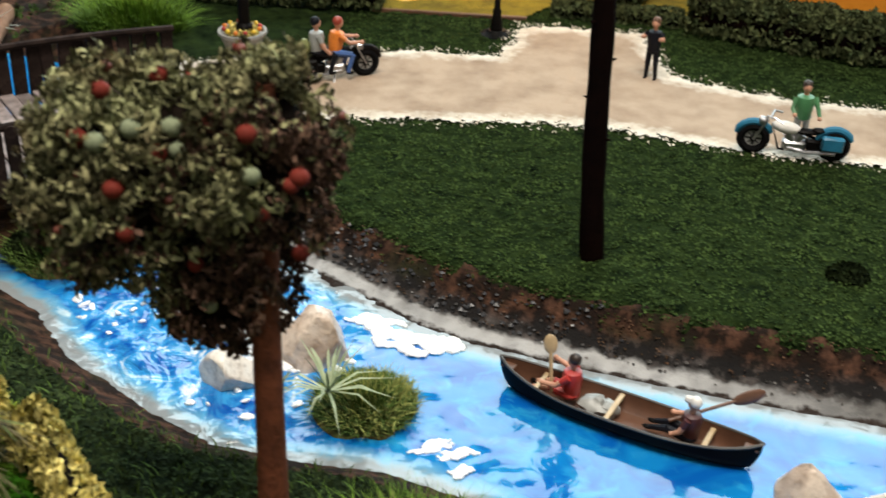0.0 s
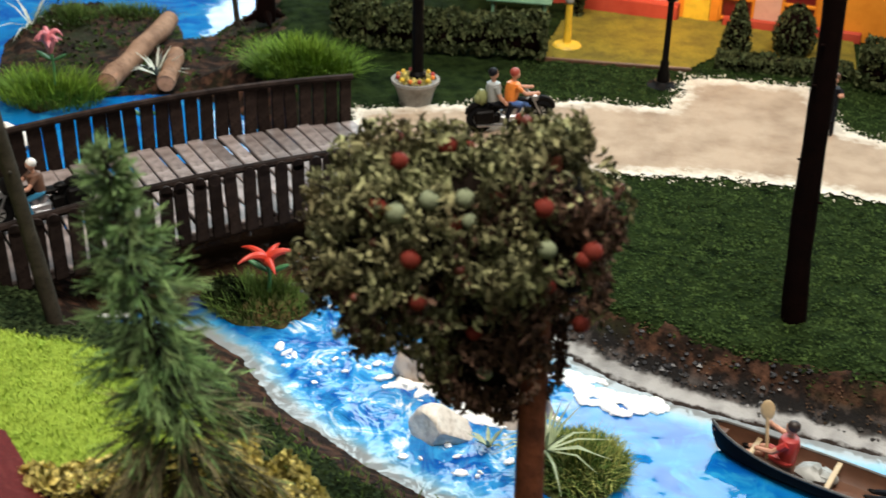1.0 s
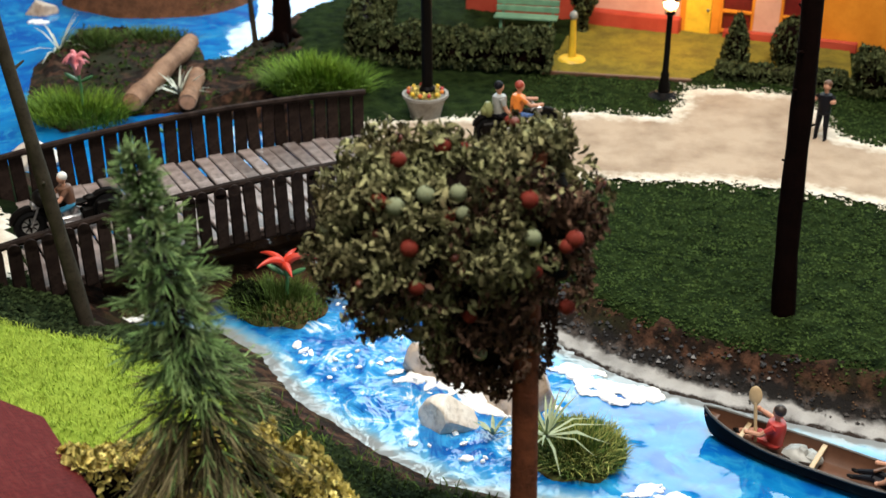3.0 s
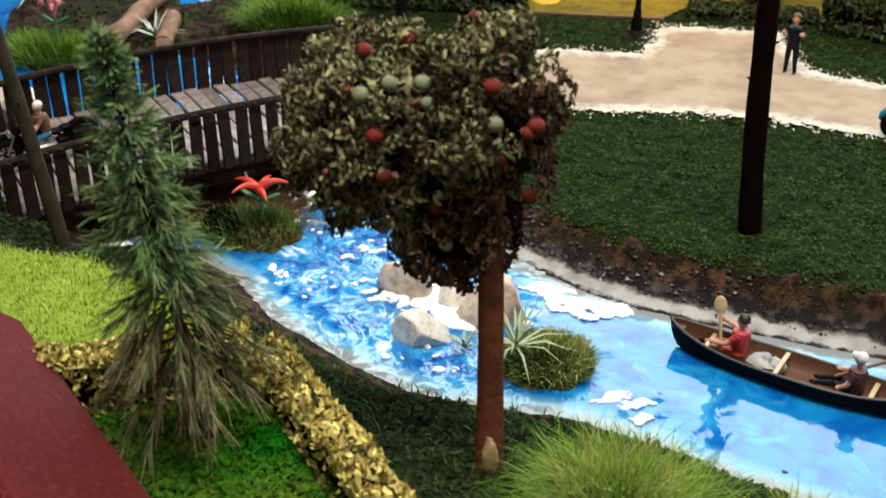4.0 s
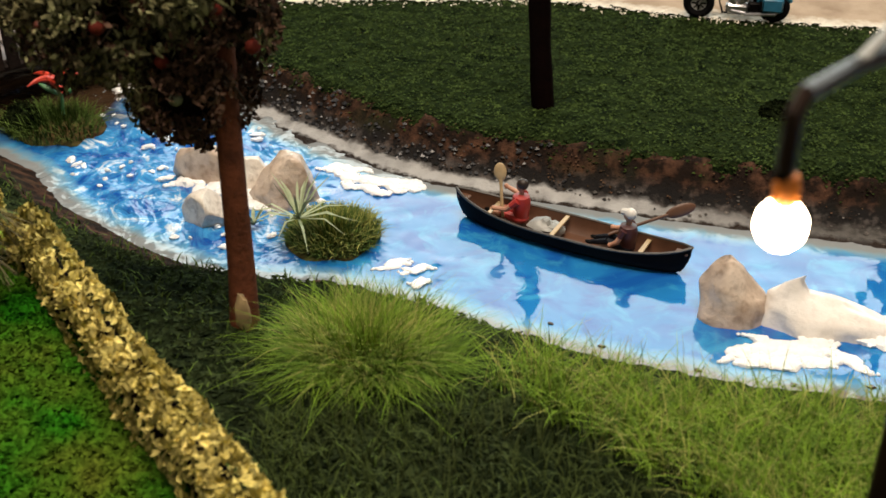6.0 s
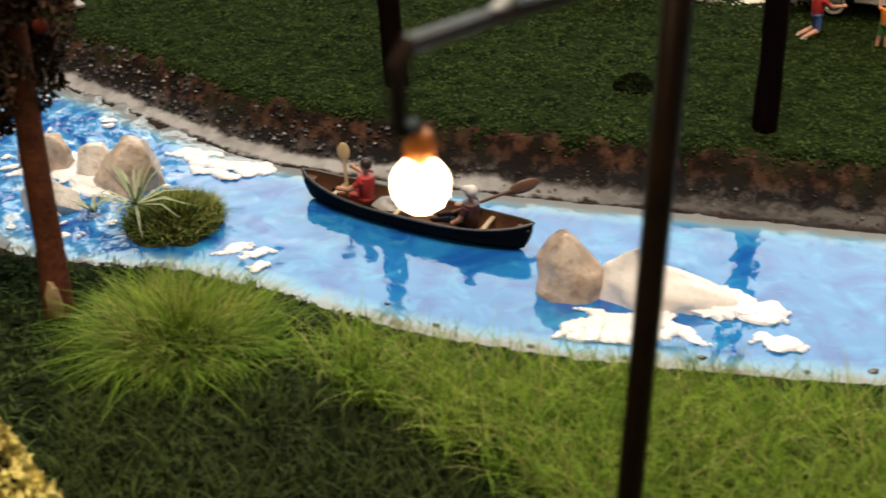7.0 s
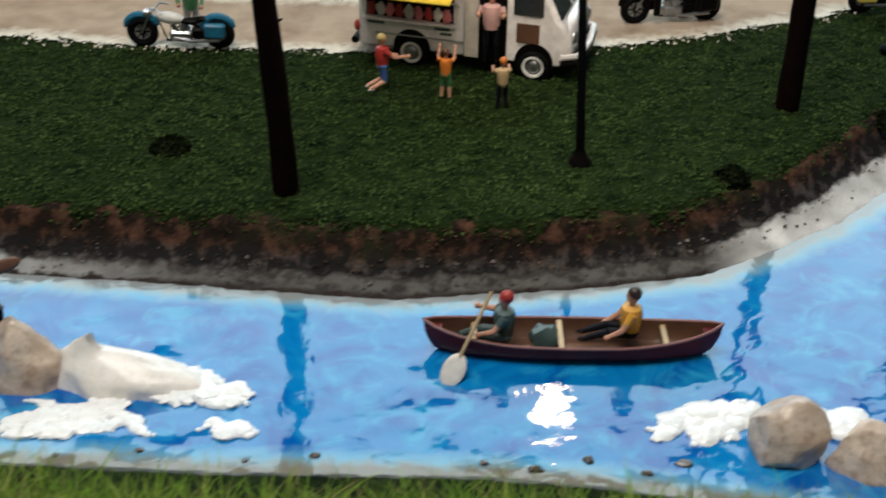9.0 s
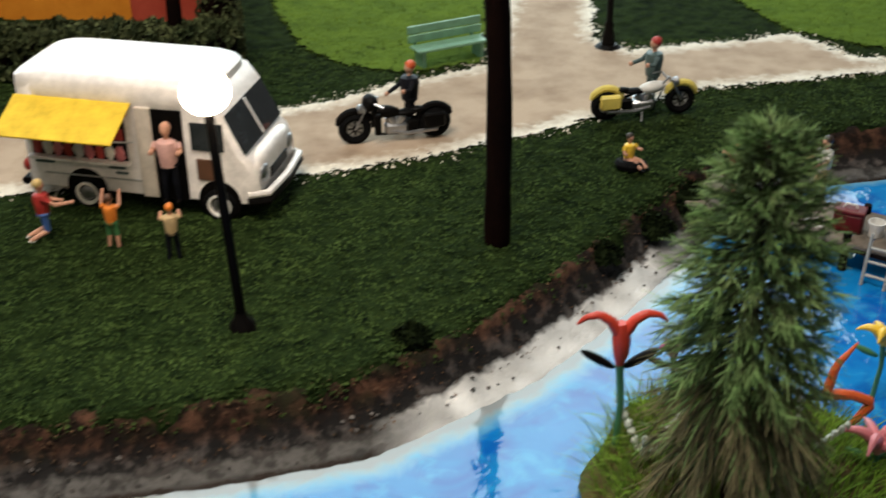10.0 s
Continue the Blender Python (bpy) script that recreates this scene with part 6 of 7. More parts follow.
# ---- motorcycles ----
def motorcycle(x, y, z, rz, tank, label, bags=True, base=4.0, tank_colour=None, fairing=False):
    """A heavy touring motorcycle, front towards +x."""
    t = thing("motorcycle", x, y, z, rz, label, "motorcycle", "motorcycles along the path")
    f, r = base * 0.5, -base * 0.5
    for u in (f, r):
        w = thing("wheel", 0, 0, 0)
        w.parent = t
        w.matrix_local = pose(u * CM, 0, 0.85 * CM)
        part("tyre", Shape().ring((0, 0, 0), (0, 1, 0), 0.62, 0.23, 24, 8), RUBBER, w)
        part("rim", Shape().ring((0, 0, 0), (0, 1, 0), 0.43, 0.07, 24, 6).tube([(0, -0.05, 0), (0, 0.05, 0)], [0.42, 0.42], 20), mat("rim_grey", (0.42, 0.42, 0.41), None, 0.4, 800, 150, 0.1) if "rim_grey" not in bpy.data.materials else bpy.data.materials["rim_grey"], w)
        spokes = Shape().tube([(0, -0.16, 0), (0, 0.16, 0)], [0.15, 0.15], 10)
        for k in range(8):
            a = k * math.pi / 4
            spokes.tube([(0, 0, 0), (0.5 * math.cos(a), 0, 0.5 * math.sin(a))], 0.075, 4)
        part("hub", spokes, BLACK, w)
        arc = [(u + 0.92 * math.cos(a), 0, 0.85 + 0.92 * math.sin(a)) for a in (0.25 + 2.5 * i / 8 for i in range(9))]
        part("fender", Shape().tube(arc, [0.1] + [0.2] * 7 + [0.1], 8), tank, t)
    part("engine", Shape().box((-0.05, 0, 0.72), (1.2, 0.62, 0.62), bevel=0.14).tube([(0, 0, 0.8), (0.32, 0, 1.35)], [0.24, 0.26], 10).tube([(-0.05, 0, 0.8), (-0.38, 0, 1.32)], [0.24, 0.26], 10), CHROME, t)
    part("frame", Shape().tube([(r, 0.1, 0.85), (-0.6, 0.15, 0.45), (0.7, 0.12, 0.45), (1.15, 0, 1.7), (-0.5, 0, 1.35), (r, 0, 0.9)], 0.07, 6), BLACK, t)
    part("gearbox", Shape().box((-0.95, 0, 0.85), (0.7, 0.5, 0.6), bevel=0.12), BLACK, t)
    part("fuel_tank", Shape().ball((0.45, 0, 1.62), (0.78, 0.36, 0.32), turn=Matrix.Rotation(-0.12, 3, "Y")), tank_colour or tank, t)
    if fairing:
        part("fairing", Shape().ball((1.25, 0, 2.15), (0.42, 0.6, 0.45)), BLACK, t)
        for sd in (-1, 1):
            part("leg_shield", Shape().box((0.95, sd * 0.5, 1.15), (0.35, 0.3, 1.1), bevel=0.12), BLACK, t)
    part("seat", Shape().ball((-0.55, 0, 1.50), (0.72, 0.30, 0.16)).ball((-1.2, 0, 1.62), (0.42, 0.25, 0.14)), BLACK, t)
    for sd in (-1, 1):
        part("fork", Shape().tube([(f, sd * 0.22, 0.85), (f - 0.62, sd * 0.22, 2.05)], 0.06, 7), CHROME, t)
        part("exhaust", Shape().tube([(0.3, sd * 0.3, 0.65), (-0.6, sd * 0.36, 0.5), (-2.1, sd * 0.38, 0.6)], [0.07, 0.09, 0.12], 8), CHROME, t)
        if bags:
            part("saddlebag", Shape().box((r + 0.1, sd * 0.46, 1.15), (1.1, 0.4, 0.75), bevel=0.16), tank, t)
    part("handlebar", Shape().tube([(0.7, -0.75, 2.1), (1.1, -0.5, 2.25), (1.28, 0, 2.05), (1.1, 0.5, 2.25), (0.7, 0.75, 2.1)], 0.055, 7), CHROME, t)
    part("headlight", Shape().lathe([(0, -0.2), (0.22, -0.12), (0.26, 0.12), (0.2, 0.18), (0, 0.2)], 14).ball((0, 0, 0.05), 0.2), CHROME, t).matrix_local = pose((f - 0.35) * CM, 0, 1.85 * CM, 0, 90, 0)
    part("kickstand", Shape().tube([(-0.1, -0.25, 0.5), (-0.25, -0.6, 0.0)], 0.05, 6), CHROME, t)
    return t


PZ = 2.03
motorcycle(-18.7, 23.15, PZ, 178, TEAL, "teal blue touring motorcycle with chrome engine on the path", tank_colour=WHITE)
figure(-18.3, 24.3, PZ, -80, GREEN, GREY, HAIR, "painted figurine in green standing beside the blue motorcycle", 3.8, arms=((0.5, 0.1), (0.9, 0.1)), sleeves=True, wide=1.15)
motorcycle(7.5, 27.8, PZ, 190, BLACK, "black motorcycle with saddlebags on the gravel path", base=4.1, fairing=True)
figure(8.3, 28.8, PZ, 200, NAVY, NAVY, paint("orange_cap", (0.62, 0.10, 0.03)), "painted figurine in black with an orange cap by the motorcycle", 3.9, arms=((0.9, 0.0), (0.5, 0.35)), sleeves=True, wide=1.15)
motorcycle(20.6, 30.0, PZ, 9, LEMON, "yellow touring motorcycle with chrome engine on the path", base=4.1, tank_colour=WHITE)
figure(21.3, 31.2, PZ, 190, SLATE, SLATE, RED, "painted figurine in slate green with a red cap", 4.0, arms=((0.9, 0.2), (0.5, 0.4)), sleeves=True, wide=1.1)
motorcycle(-44.0, 27.5, PZ, 31, BLACK, "black motorcycle ridden along the gravel path", base=3.6)
figure(-44.0, 27.5, PZ + 0.05, 31, ORANGE, BLUE, paint("red_scarf", (0.35, 0.05, 0.03)), "painted figurine in an orange top riding the motorcycle", 4.0, arms=((1.1, 0.3), (1.1, 0.3)), ride=True, lean=0.15)
figure(-44.9, 26.95, PZ + 0.15, 31, GREY, NAVY, NAVY, "painted pillion figurine with a dark cap on the motorcycle", 4.0, arms=((0.5, -0.1), (0.5, -0.1)), ride=True)
solid("rucksack", Shape().ball((0, 0, 0), (0.34, 0.42, 0.5), rough=0.3, freq=3).ball((-0.2, 0, -0.1), (0.25, 0.3, 0.3)), paint("moss_paint", (0.22, 0.24, 0.09)), -45.5, 26.6, 4.2, 31, "olive green rucksack on the back of the pillion figurine", "rucksack")
BZ = 2.72
motorcycle(-63.0, 8.7, BZ, 228, BLACK, "black motorcycle ridden across the wooden bridge", base=3.9, fairing=True)
figure(-62.9, 8.8, BZ + 0.05, 228, BROWN, TEAL, WHITE, "painted figurine in brown with white hair riding over the bridge", 3.5, arms=((1.1, 0.2), (1.1, 0.2)), ride=True, lean=0.15)
figure(-26.2, 32.0, PZ, -110, NAVY, NAVY, BROWN, "painted figurine in a dark suit standing by the path", 3.8, arms=((0.4, 0.5), (0.4, 0.5)))


# ---- van ----
def van():
    t = thing("ice_cream_van", -3.0, 23.2, 1.95, -15.6, "white ice cream van with a yellow awning beside the path", "van")
    white, cream = paint("van_white", (0.90, 0.85, 0.83), 0.4, 0.3), paint("van_cream", (0.70, 0.62, 0.54), 0.4, 0.3)
    half = 2.55
    prof = [(-5.9, 0.75), (4.2, 0.75), (5.0, 0.75), (5.2, 1.2), (5.15, 2.2), (4.9, 2.85), (4.6, 3.1), (3.75, 5.0), (3.2, 5.7), (2.2, 5.95), (-5.4, 5.95), (-5.9, 5.5)]
    s = Shape()
    n = len(prof)
    rows = ((-half, 0.94), (-half + 0.22, 1.0), (half - 0.22, 1.0), (half, 0.94))
    cx, cz = 0.0, 3.2
    v = [(cx + (px - cx) * k, yy, cz + (pz - cz) * k) for yy, k in rows for px, pz in prof]
    f = [(r * n + i, r * n + (i + 1) % n, (r + 1) * n + (i + 1) % n, (r + 1) * n + i) for r in range(3) for i in range(n)]
    f += [tuple(range(n))[::-1], tuple(3 * n + i for i in range(n))]
    part("body", s.add(v, f), white, t)
    part("roof", Shape().cushion((-1.5, 0, 5.55), (4.75, half + 0.08, 0.85)), white, t)
    for u in (-3.0, 3.35):
        for sd in (-1, 1):
            w = thing("wheel", 0, 0, 0)
            w.parent = t
            w.matrix_local = pose(u * CM, sd * 2.5 * CM, 0.72 * CM)
            part("tyre", Shape().ring((0, 0, 0), (0, 1, 0), 0.58, 0.24, 26, 8), RUBBER, w)
            part("whitewall", Shape().ring((0, sd * 0.17, 0), (0, 1, 0), 0.5, 0.1, 26, 6), WHITE, w)
            part("hubcap", Shape().ball((0, sd * 0.12, 0), (0.36, 0.14, 0.36)), CHROME, w)
            part("wheel_arch", Shape().tube([(u, sd * 2.2, 0.92), (u, sd * 2.585, 0.92)], [0.98, 0.98], 28), BLACK, t)
    y0 = -half - 0.03
    hatch = thing("serving_hatch", 0, 0, 0)
    hatch.parent = t
    part("opening", Shape().box((-3.1, y0, 3.45), (4.6, 0.1, 2.0), bevel=0.03), BLACK, hatch)
    part("menu_board", Shape().box((-3.1, y0 - 0.07, 3.75), (4.4, 0.08, 0.55), bevel=0.03), RED, hatch, "red painted board under the awning")
    part("counter", Shape().box((-3.1, y0 - 0.2, 2.42), (4.9, 0.45, 0.12), bevel=0.05), white, hatch)
    for i in range(9):
        part("sweet_packet", Shape().ball((-5.1 + i * 0.5, y0 - 0.1, 2.85), (0.24, 0.1, 0.38), seg=8, rings=6, rough=0.5, freq=3), (RED, WHITE, PINK)[i % 3], hatch)
    aw = thing("awning", 0, 0, 0)
    aw.parent = t
    tilt = Matrix.Rotation(radians(24), 3, "X")
    part("cloth", Shape().box((-3.1, y0 - 1.15, 4.75), (5.5, 2.5, 0.1), bevel=0.04, turn=tilt), paint("awning_yellow", (0.85, 0.58, 0.06), 0.6), aw)
    for u in (-5.7, -0.5):
        part("strut", Shape().tube([(u, y0, 3.4), (u, y0 - 2.0, 4.3)], 0.05, 6), CHROME, aw)
    part("valance", Shape().box((-3.1, y0 - 0.1, 4.9), (5.0, 0.12, 0.5), bevel=0.03), RED, aw)
    door = thing("side_door", 0, 0, 0)
    door.parent = t
    part("doorway", Shape().box((1.2, y0, 2.95), (1.45, 0.1, 4.3), bevel=0.03), BLACK, door)
    part("door_leaf", Shape().box((0.15, y0 - 0.06, 3.0), (0.75, 0.14, 4.3), bevel=0.05), cream, door)
    part("window", Shape().box((3.0, y0 + 0.02, 3.95), (1.5, 0.1, 1.3), bevel=0.05, turn=Matrix.Rotation(radians(0), 3, "Y")), GLASS_DARK, t)
    slope = Matrix.Rotation(math.atan2(-1.0, 1.9), 3, "Y")
    wc = Vector((4.18, 0, 4.05))
    part("windscreen", Shape().box(wc, (0.12, 4.7, 1.95), bevel=0.05, turn=slope), GLASS_DARK, t)
    part("wind_pillar", Shape().box(wc + Vector((0.05, 0, 0)), (0.12, 0.16, 1.8), bevel=0.04, turn=slope), white, t)
    for sd in (-1, 1):
        part("headlight", Shape().ball((5.16, sd * 1.7, 2.1), (0.2, 0.44, 0.44)), CHROME, t)
        part("indicator", Shape().ball((4.95, sd * 1.75, 2.7), (0.12, 0.2, 0.14)), ORANGE, t)
    part("nose", Shape().cushion((4.55, 0, 2.05), (0.72, 2.42, 1.0), 0, 0.6, 0.5), white, t)
    part("grille", Shape().box((5.24, 0, 1.85), (0.16, 2.2, 0.5), bevel=0.06), BLACK, t)
    part("front_bumper", Shape().tube([(4.7, -2.65, 1.0), (5.45, -2.2, 1.0), (5.6, 0, 1.0), (5.45, 2.2, 1.0), (4.7, 2.65, 1.0)], 0.22, 8), BLACK, t)
    part("bumper_bar", Shape().tube([(4.7, -2.6, 1.35), (5.5, -2.15, 1.35), (5.66, 0, 1.35), (5.5, 2.15, 1.35), (4.7, 2.6, 1.35)], 0.17, 8), white, t)
    part("rear_bumper", Shape().tube([(-6.1, -2.5, 0.95), (-6.2, 0, 0.95), (-6.1, 2.5, 0.95)], 0.2, 8), BLACK, t)
    part("rear_lamp", Shape().ball((-6.0, -2.3, 1.7), (0.18, 0.2, 0.3)), RED, t)
    part("emblem", Shape().box((3.0, y0, 2.4), (1.15, 0.08, 1.0), bevel=0.25), BROWN, t, "brown painted emblem")
    for i, (u, w) in enumerate(((-4.9, 0.9), (-1.4, 0.8), (-1.2, 0.6))):
        part("lettering_bar", Shape().box((u, y0, 2.1 - 0.25 * (i == 2)), (w, 0.06, 0.12), bevel=0.02), SLATE, t)
    part("trim_strip", Shape().box((-2.2, y0, 1.55), (5.5, 0.06, 0.07), bevel=0.02), GREY, t)


van()


def on_van(u, w):
    a = radians(-15.6)
    return -3.0 + u * math.cos(a) - w * math.sin(a), 23.2 + u * math.sin(a) + w * math.cos(a)


figure(*on_van(1.2, -2.75), 2.75, -100, paint("pale_pink_paint", (0.72, 0.42, 0.38)), NAVY, SKIN, "bald painted vendor figurine standing in the van doorway", 3.8, arms=((0.4, 0.4), (0.4, 0.4)), wide=1.15)
figure(-7.9, 18.6, 1.6, 20, RED, BLUE, paint("blond_paint", (0.62, 0.45, 0.18)), "painted child figurine in a red shirt beside the van", 3.2, arms=((1.3, 0.3), (0.9, 0.1)), shoes=WHITE, bare_legs=True, kneel=True, group="children beside the van")
figure(-4.8, 17.5, 1.95, 80, ORANGE, GREEN, BROWN, "painted child figurine with raised arms beside the van", 2.6, arms=((0.5, 1.3), (0.5, 1.3)), bare_legs=True, group="children beside the van")
figure(-2.1, 16.3, 1.95, 100, TAN, NAVY, ORANGE, "painted child figurine in a tan jacket beside the van", 2.7, arms=((0.7, 0.6), (0.7, 0.6)), group="children beside the van")
figure(18.7, 24.0, 2.05, -60, YELLOW, SKIN, HAIR, "painted child figurine in yellow sitting on a tyre swing", 2.6, True, ((0.3, 0.3), (0.6, 0.5)))
solid("rubber_tyre", Shape().ring((0, 0, 0.3), (0.1, 0.2, 1), 0.55, 0.26, 22, 8), RUBBER, 18.8, 23.8, 1.9, label="black rubber tyre lying on the lawn", category="tyre")


# ---- dock ----
def dock():
    t = thing("dock", 23.6, 21.5, 1.35, -36, "grey weathered plank dock reaching over the blue water", "dock")
    board = Shape().box((0, 0, 0), (0.9, 3.6, 0.2), bevel=0.05).mesh("board", mat("grey_board", (0.22, 0.185, 0.155), (0.12, 0.10, 0.08), 0.7, 400, 90, 0.5, rand=0.25))
    for i in range(14):
        o = new("board", board)
        o.parent = t
        o.location = ((-1.6 + i * 0.95) * CM, 0, 0)
    for u in (0.5, 5.5, 11):
        for sd in (-1, 1):
            part("pile", Shape().tube([(u, sd * 1.6, -1.6), (u, sd * 1.6, 0.5)], [0.2, 0.18], 9), BARK, t)
    for sd in (-1, 1):
        part("beam", Shape().box((4.6, sd * 1.7, -0.2), (13.2, 0.2, 0.25), bevel=0.04), RAIL, t)
    lad = thing("ladder", 0, 0, 0)
    lad.parent = t
    for u in (6.6, 7.6):
        part("rail", Shape().tube([(u, -1.9, 0.9), (u, -2.5, -1.35)], 0.08, 6), GREY, lad)
    for k in range(3):
        part("rung", Shape().tube([(6.6, -2.05 - 0.15 * k, 0.3 - 0.6 * k), (7.6, -2.05 - 0.15 * k, 0.3 - 0.6 * k)], 0.07, 6), GREY, lad)


dock()
DZ = 1.48
figure(23.2, 21.4, DZ, 150, MAROON, MAROON, ORANGE, "painted child figurine in maroon overalls on the dock", 2.8, arms=((0.9, 0.6), (0.3, 0.2)), bare_legs=True)
figure(27.6, 22.0, DZ - 0.6, 200, WHITE, TAN, HAIR, "painted figurine in a white shirt fishing at the water", 3.4, arms=((0.9, 0.3), (0.9, 0.3)))
dog = Shape().ball((0, 0, 0.55), (0.55, 0.24, 0.26), 0).ball((0.6, 0, 0.85), (0.22, 0.18, 0.2), 0).ball((0.8, 0, 0.8), (0.14, 0.1, 0.09), 1)
for sx, sy in ((0.4, 0.14), (0.4, -0.14), (-0.4, 0.14), (-0.4, -0.14)):
    dog.tube([(sx, sy, 0.5), (sx, sy, 0)], [0.1, 0.07], 6)
dog.tube([(-0.5, 0, 0.65), (-0.8, 0, 0.95)], [0.08, 0.04], 6)
solid("dog_figurine", dog, [WHITE, BROWN], 24.6, 21.2, DZ, 200, "small white painted dog figurine on the dock", "figurine")
cool = thing("cool_box", 27.5, 18.0, DZ, -30, "maroon cool box standing on the dock", "cool box")
part("body", Shape().box((0, 0, 0.45), (1.3, 0.8, 0.9), bevel=0.1), MAROON, cool)
part("lid", Shape().box((0, 0, 0.98), (1.36, 0.86, 0.2), bevel=0.08), MAROON, cool)
part("handle", Shape().tube([(-0.3, 0, 1.05), (-0.2, 0, 1.25), (0.2, 0, 1.25), (0.3, 0, 1.05)], 0.05, 6), WHITE, cool)
solid("bucket", Shape().lathe([(0, 0), (0.3, 0), (0.4, 0.7), (0.36, 0.7), (0.28, 0.08), (0, 0.08)], 14), WHITE, 28.5, 17.3, DZ, label="small white bucket on the dock", category="bucket")
net = thing("landing_net", 26.2, 18.5, DZ, 20, "pale landing net lying on the dock", "net")
part("hoop", Shape().ring((0, 0, 0.1), (0, 0, 1), 0.42, 0.06, 18, 6), WHITE, net)
part("handle", Shape().tube([(0.45, 0, 0.1), (1.3, -0.3, 0.1)], 0.05, 6), TAN, net)


# ---- benches, signs ----
def bench(x, y, z, rz, label):
    t = thing("bench", x, y, z, rz, label, "bench", "sage green benches")
    for k in range(2):
        part("seat_slat", Shape().box((0, -0.5 + 0.62 * k, 1.25), (4.8, 0.58, 0.16), bevel=0.05), BENCH, t)
        part("back_slat", Shape().box((0, 0.6 + 0.12 * k, 1.62 + 0.5 * k), (4.8, 0.16, 0.46), bevel=0.05), BENCH, t)
    for sd in (-1, 1):
        part("leg", Shape().box((sd * 1.9, 0, 0.6), (0.24, 1.1, 1.2), bevel=0.05), BENCH, t)
        part("back_post", Shape().box((sd * 1.9, 0.78, 1.65), (0.2, 0.14, 1.2), bevel=0.05), BENCH, t)


bench(-47.6, 48.6, 1.9, 3, "sage green slatted bench before the house wall")
bench(11.0, 39.0, 1.9, 24, "sage green slatted bench on the grass beside the path")
sg = thing("sign_post", -43.1, 42.6, 1.9, label="yellow post on a round yellow foot beside the lawn", category="post")
part("foot", Shape().lathe([(0, 0), (1.0, 0), (1.05, 0.15), (0.9, 0.35), (0.3, 0.45)], 20), YELLOW, sg)
part("post", Shape().tube([(0, 0, 0.3), (0, 0, 3.2)], [0.28, 0.2], 10), YELLOW, sg)
part("knob", Shape().ball((0, 0, 3.4), (0.3, 0.3, 0.36)), GREY, sg)

# yellow lawn before the house and lighter lawns beyond the path
YARD = [(-44.6, 39.8), (-34.6, 40.6), (-33.2, 43.4), (-24, 43.4), (-24, 50), (-44, 53)]
sheet("yard_lawn", (-45, 39, -23, 53), 0.17, lambda p: ground_z(p) + 0.32 + 0.05 * waver(p, 3, 4), lambda p: signed(p, YARD)[0] < 0.1 * waver(p, 2, 5), OLIVE, "yellow green turf yard before the house", "lawn")
solid("yard_edging", Shape().box((0, 0, 0.15), (10.2, 0.22, 0.5), bevel=0.05), BROWN, -39.6, 40.0, 1.8, 4.6, "thin brown wooden edging of the yard", "edging", kind="structure")
FIELD_TURF = mat("field_turf", (0.095, 0.15, 0.02), (0.06, 0.10, 0.016), 0.95, 700, 45, 0.8, deep=0.001)
FIELD_BLADE = mat("field_blades", (0.12, 0.19, 0.025), (0.08, 0.13, 0.02), 0.9, 300, 40, 0, rand=0.5)
FIELD = [(2.5, 41.5), (5, 38.6), (9, 37.2), (12.6, 38.6), (13.6, 44), (15, 62), (-2, 62), (0.5, 48)]
FIELD_EAST = [(32.5, 43.2), (36, 40.2), (40, 37.6), (52, 38), (52, 62), (28, 62)]
for k, plan in enumerate((FIELD, FIELD_EAST)):
    x0, x1 = min(q[0] for q in plan), max(q[0] for q in plan)
    sheet("light_lawn", (x0 - 1, 36, x1 + 1, 62), 0.16, lambda p: ground_z(p) + 0.3 + 0.08 * waver(p, 2, 4), lambda p: signed(p, plan)[0] < 0.4 * waver(p, 1.2, 5) + 0.3 * waver(p, 4, 6), FIELD_TURF, "lighter green turf beyond the gravel path", "lawn")
    meadow("lawn_pile", 9000, (x0, 36, x1, 56), lambda p: signed(p, plan)[0] < 0.2, 0.4, FIELD_BLADE, "short green fibres on the lighter lawn", 80 + k)


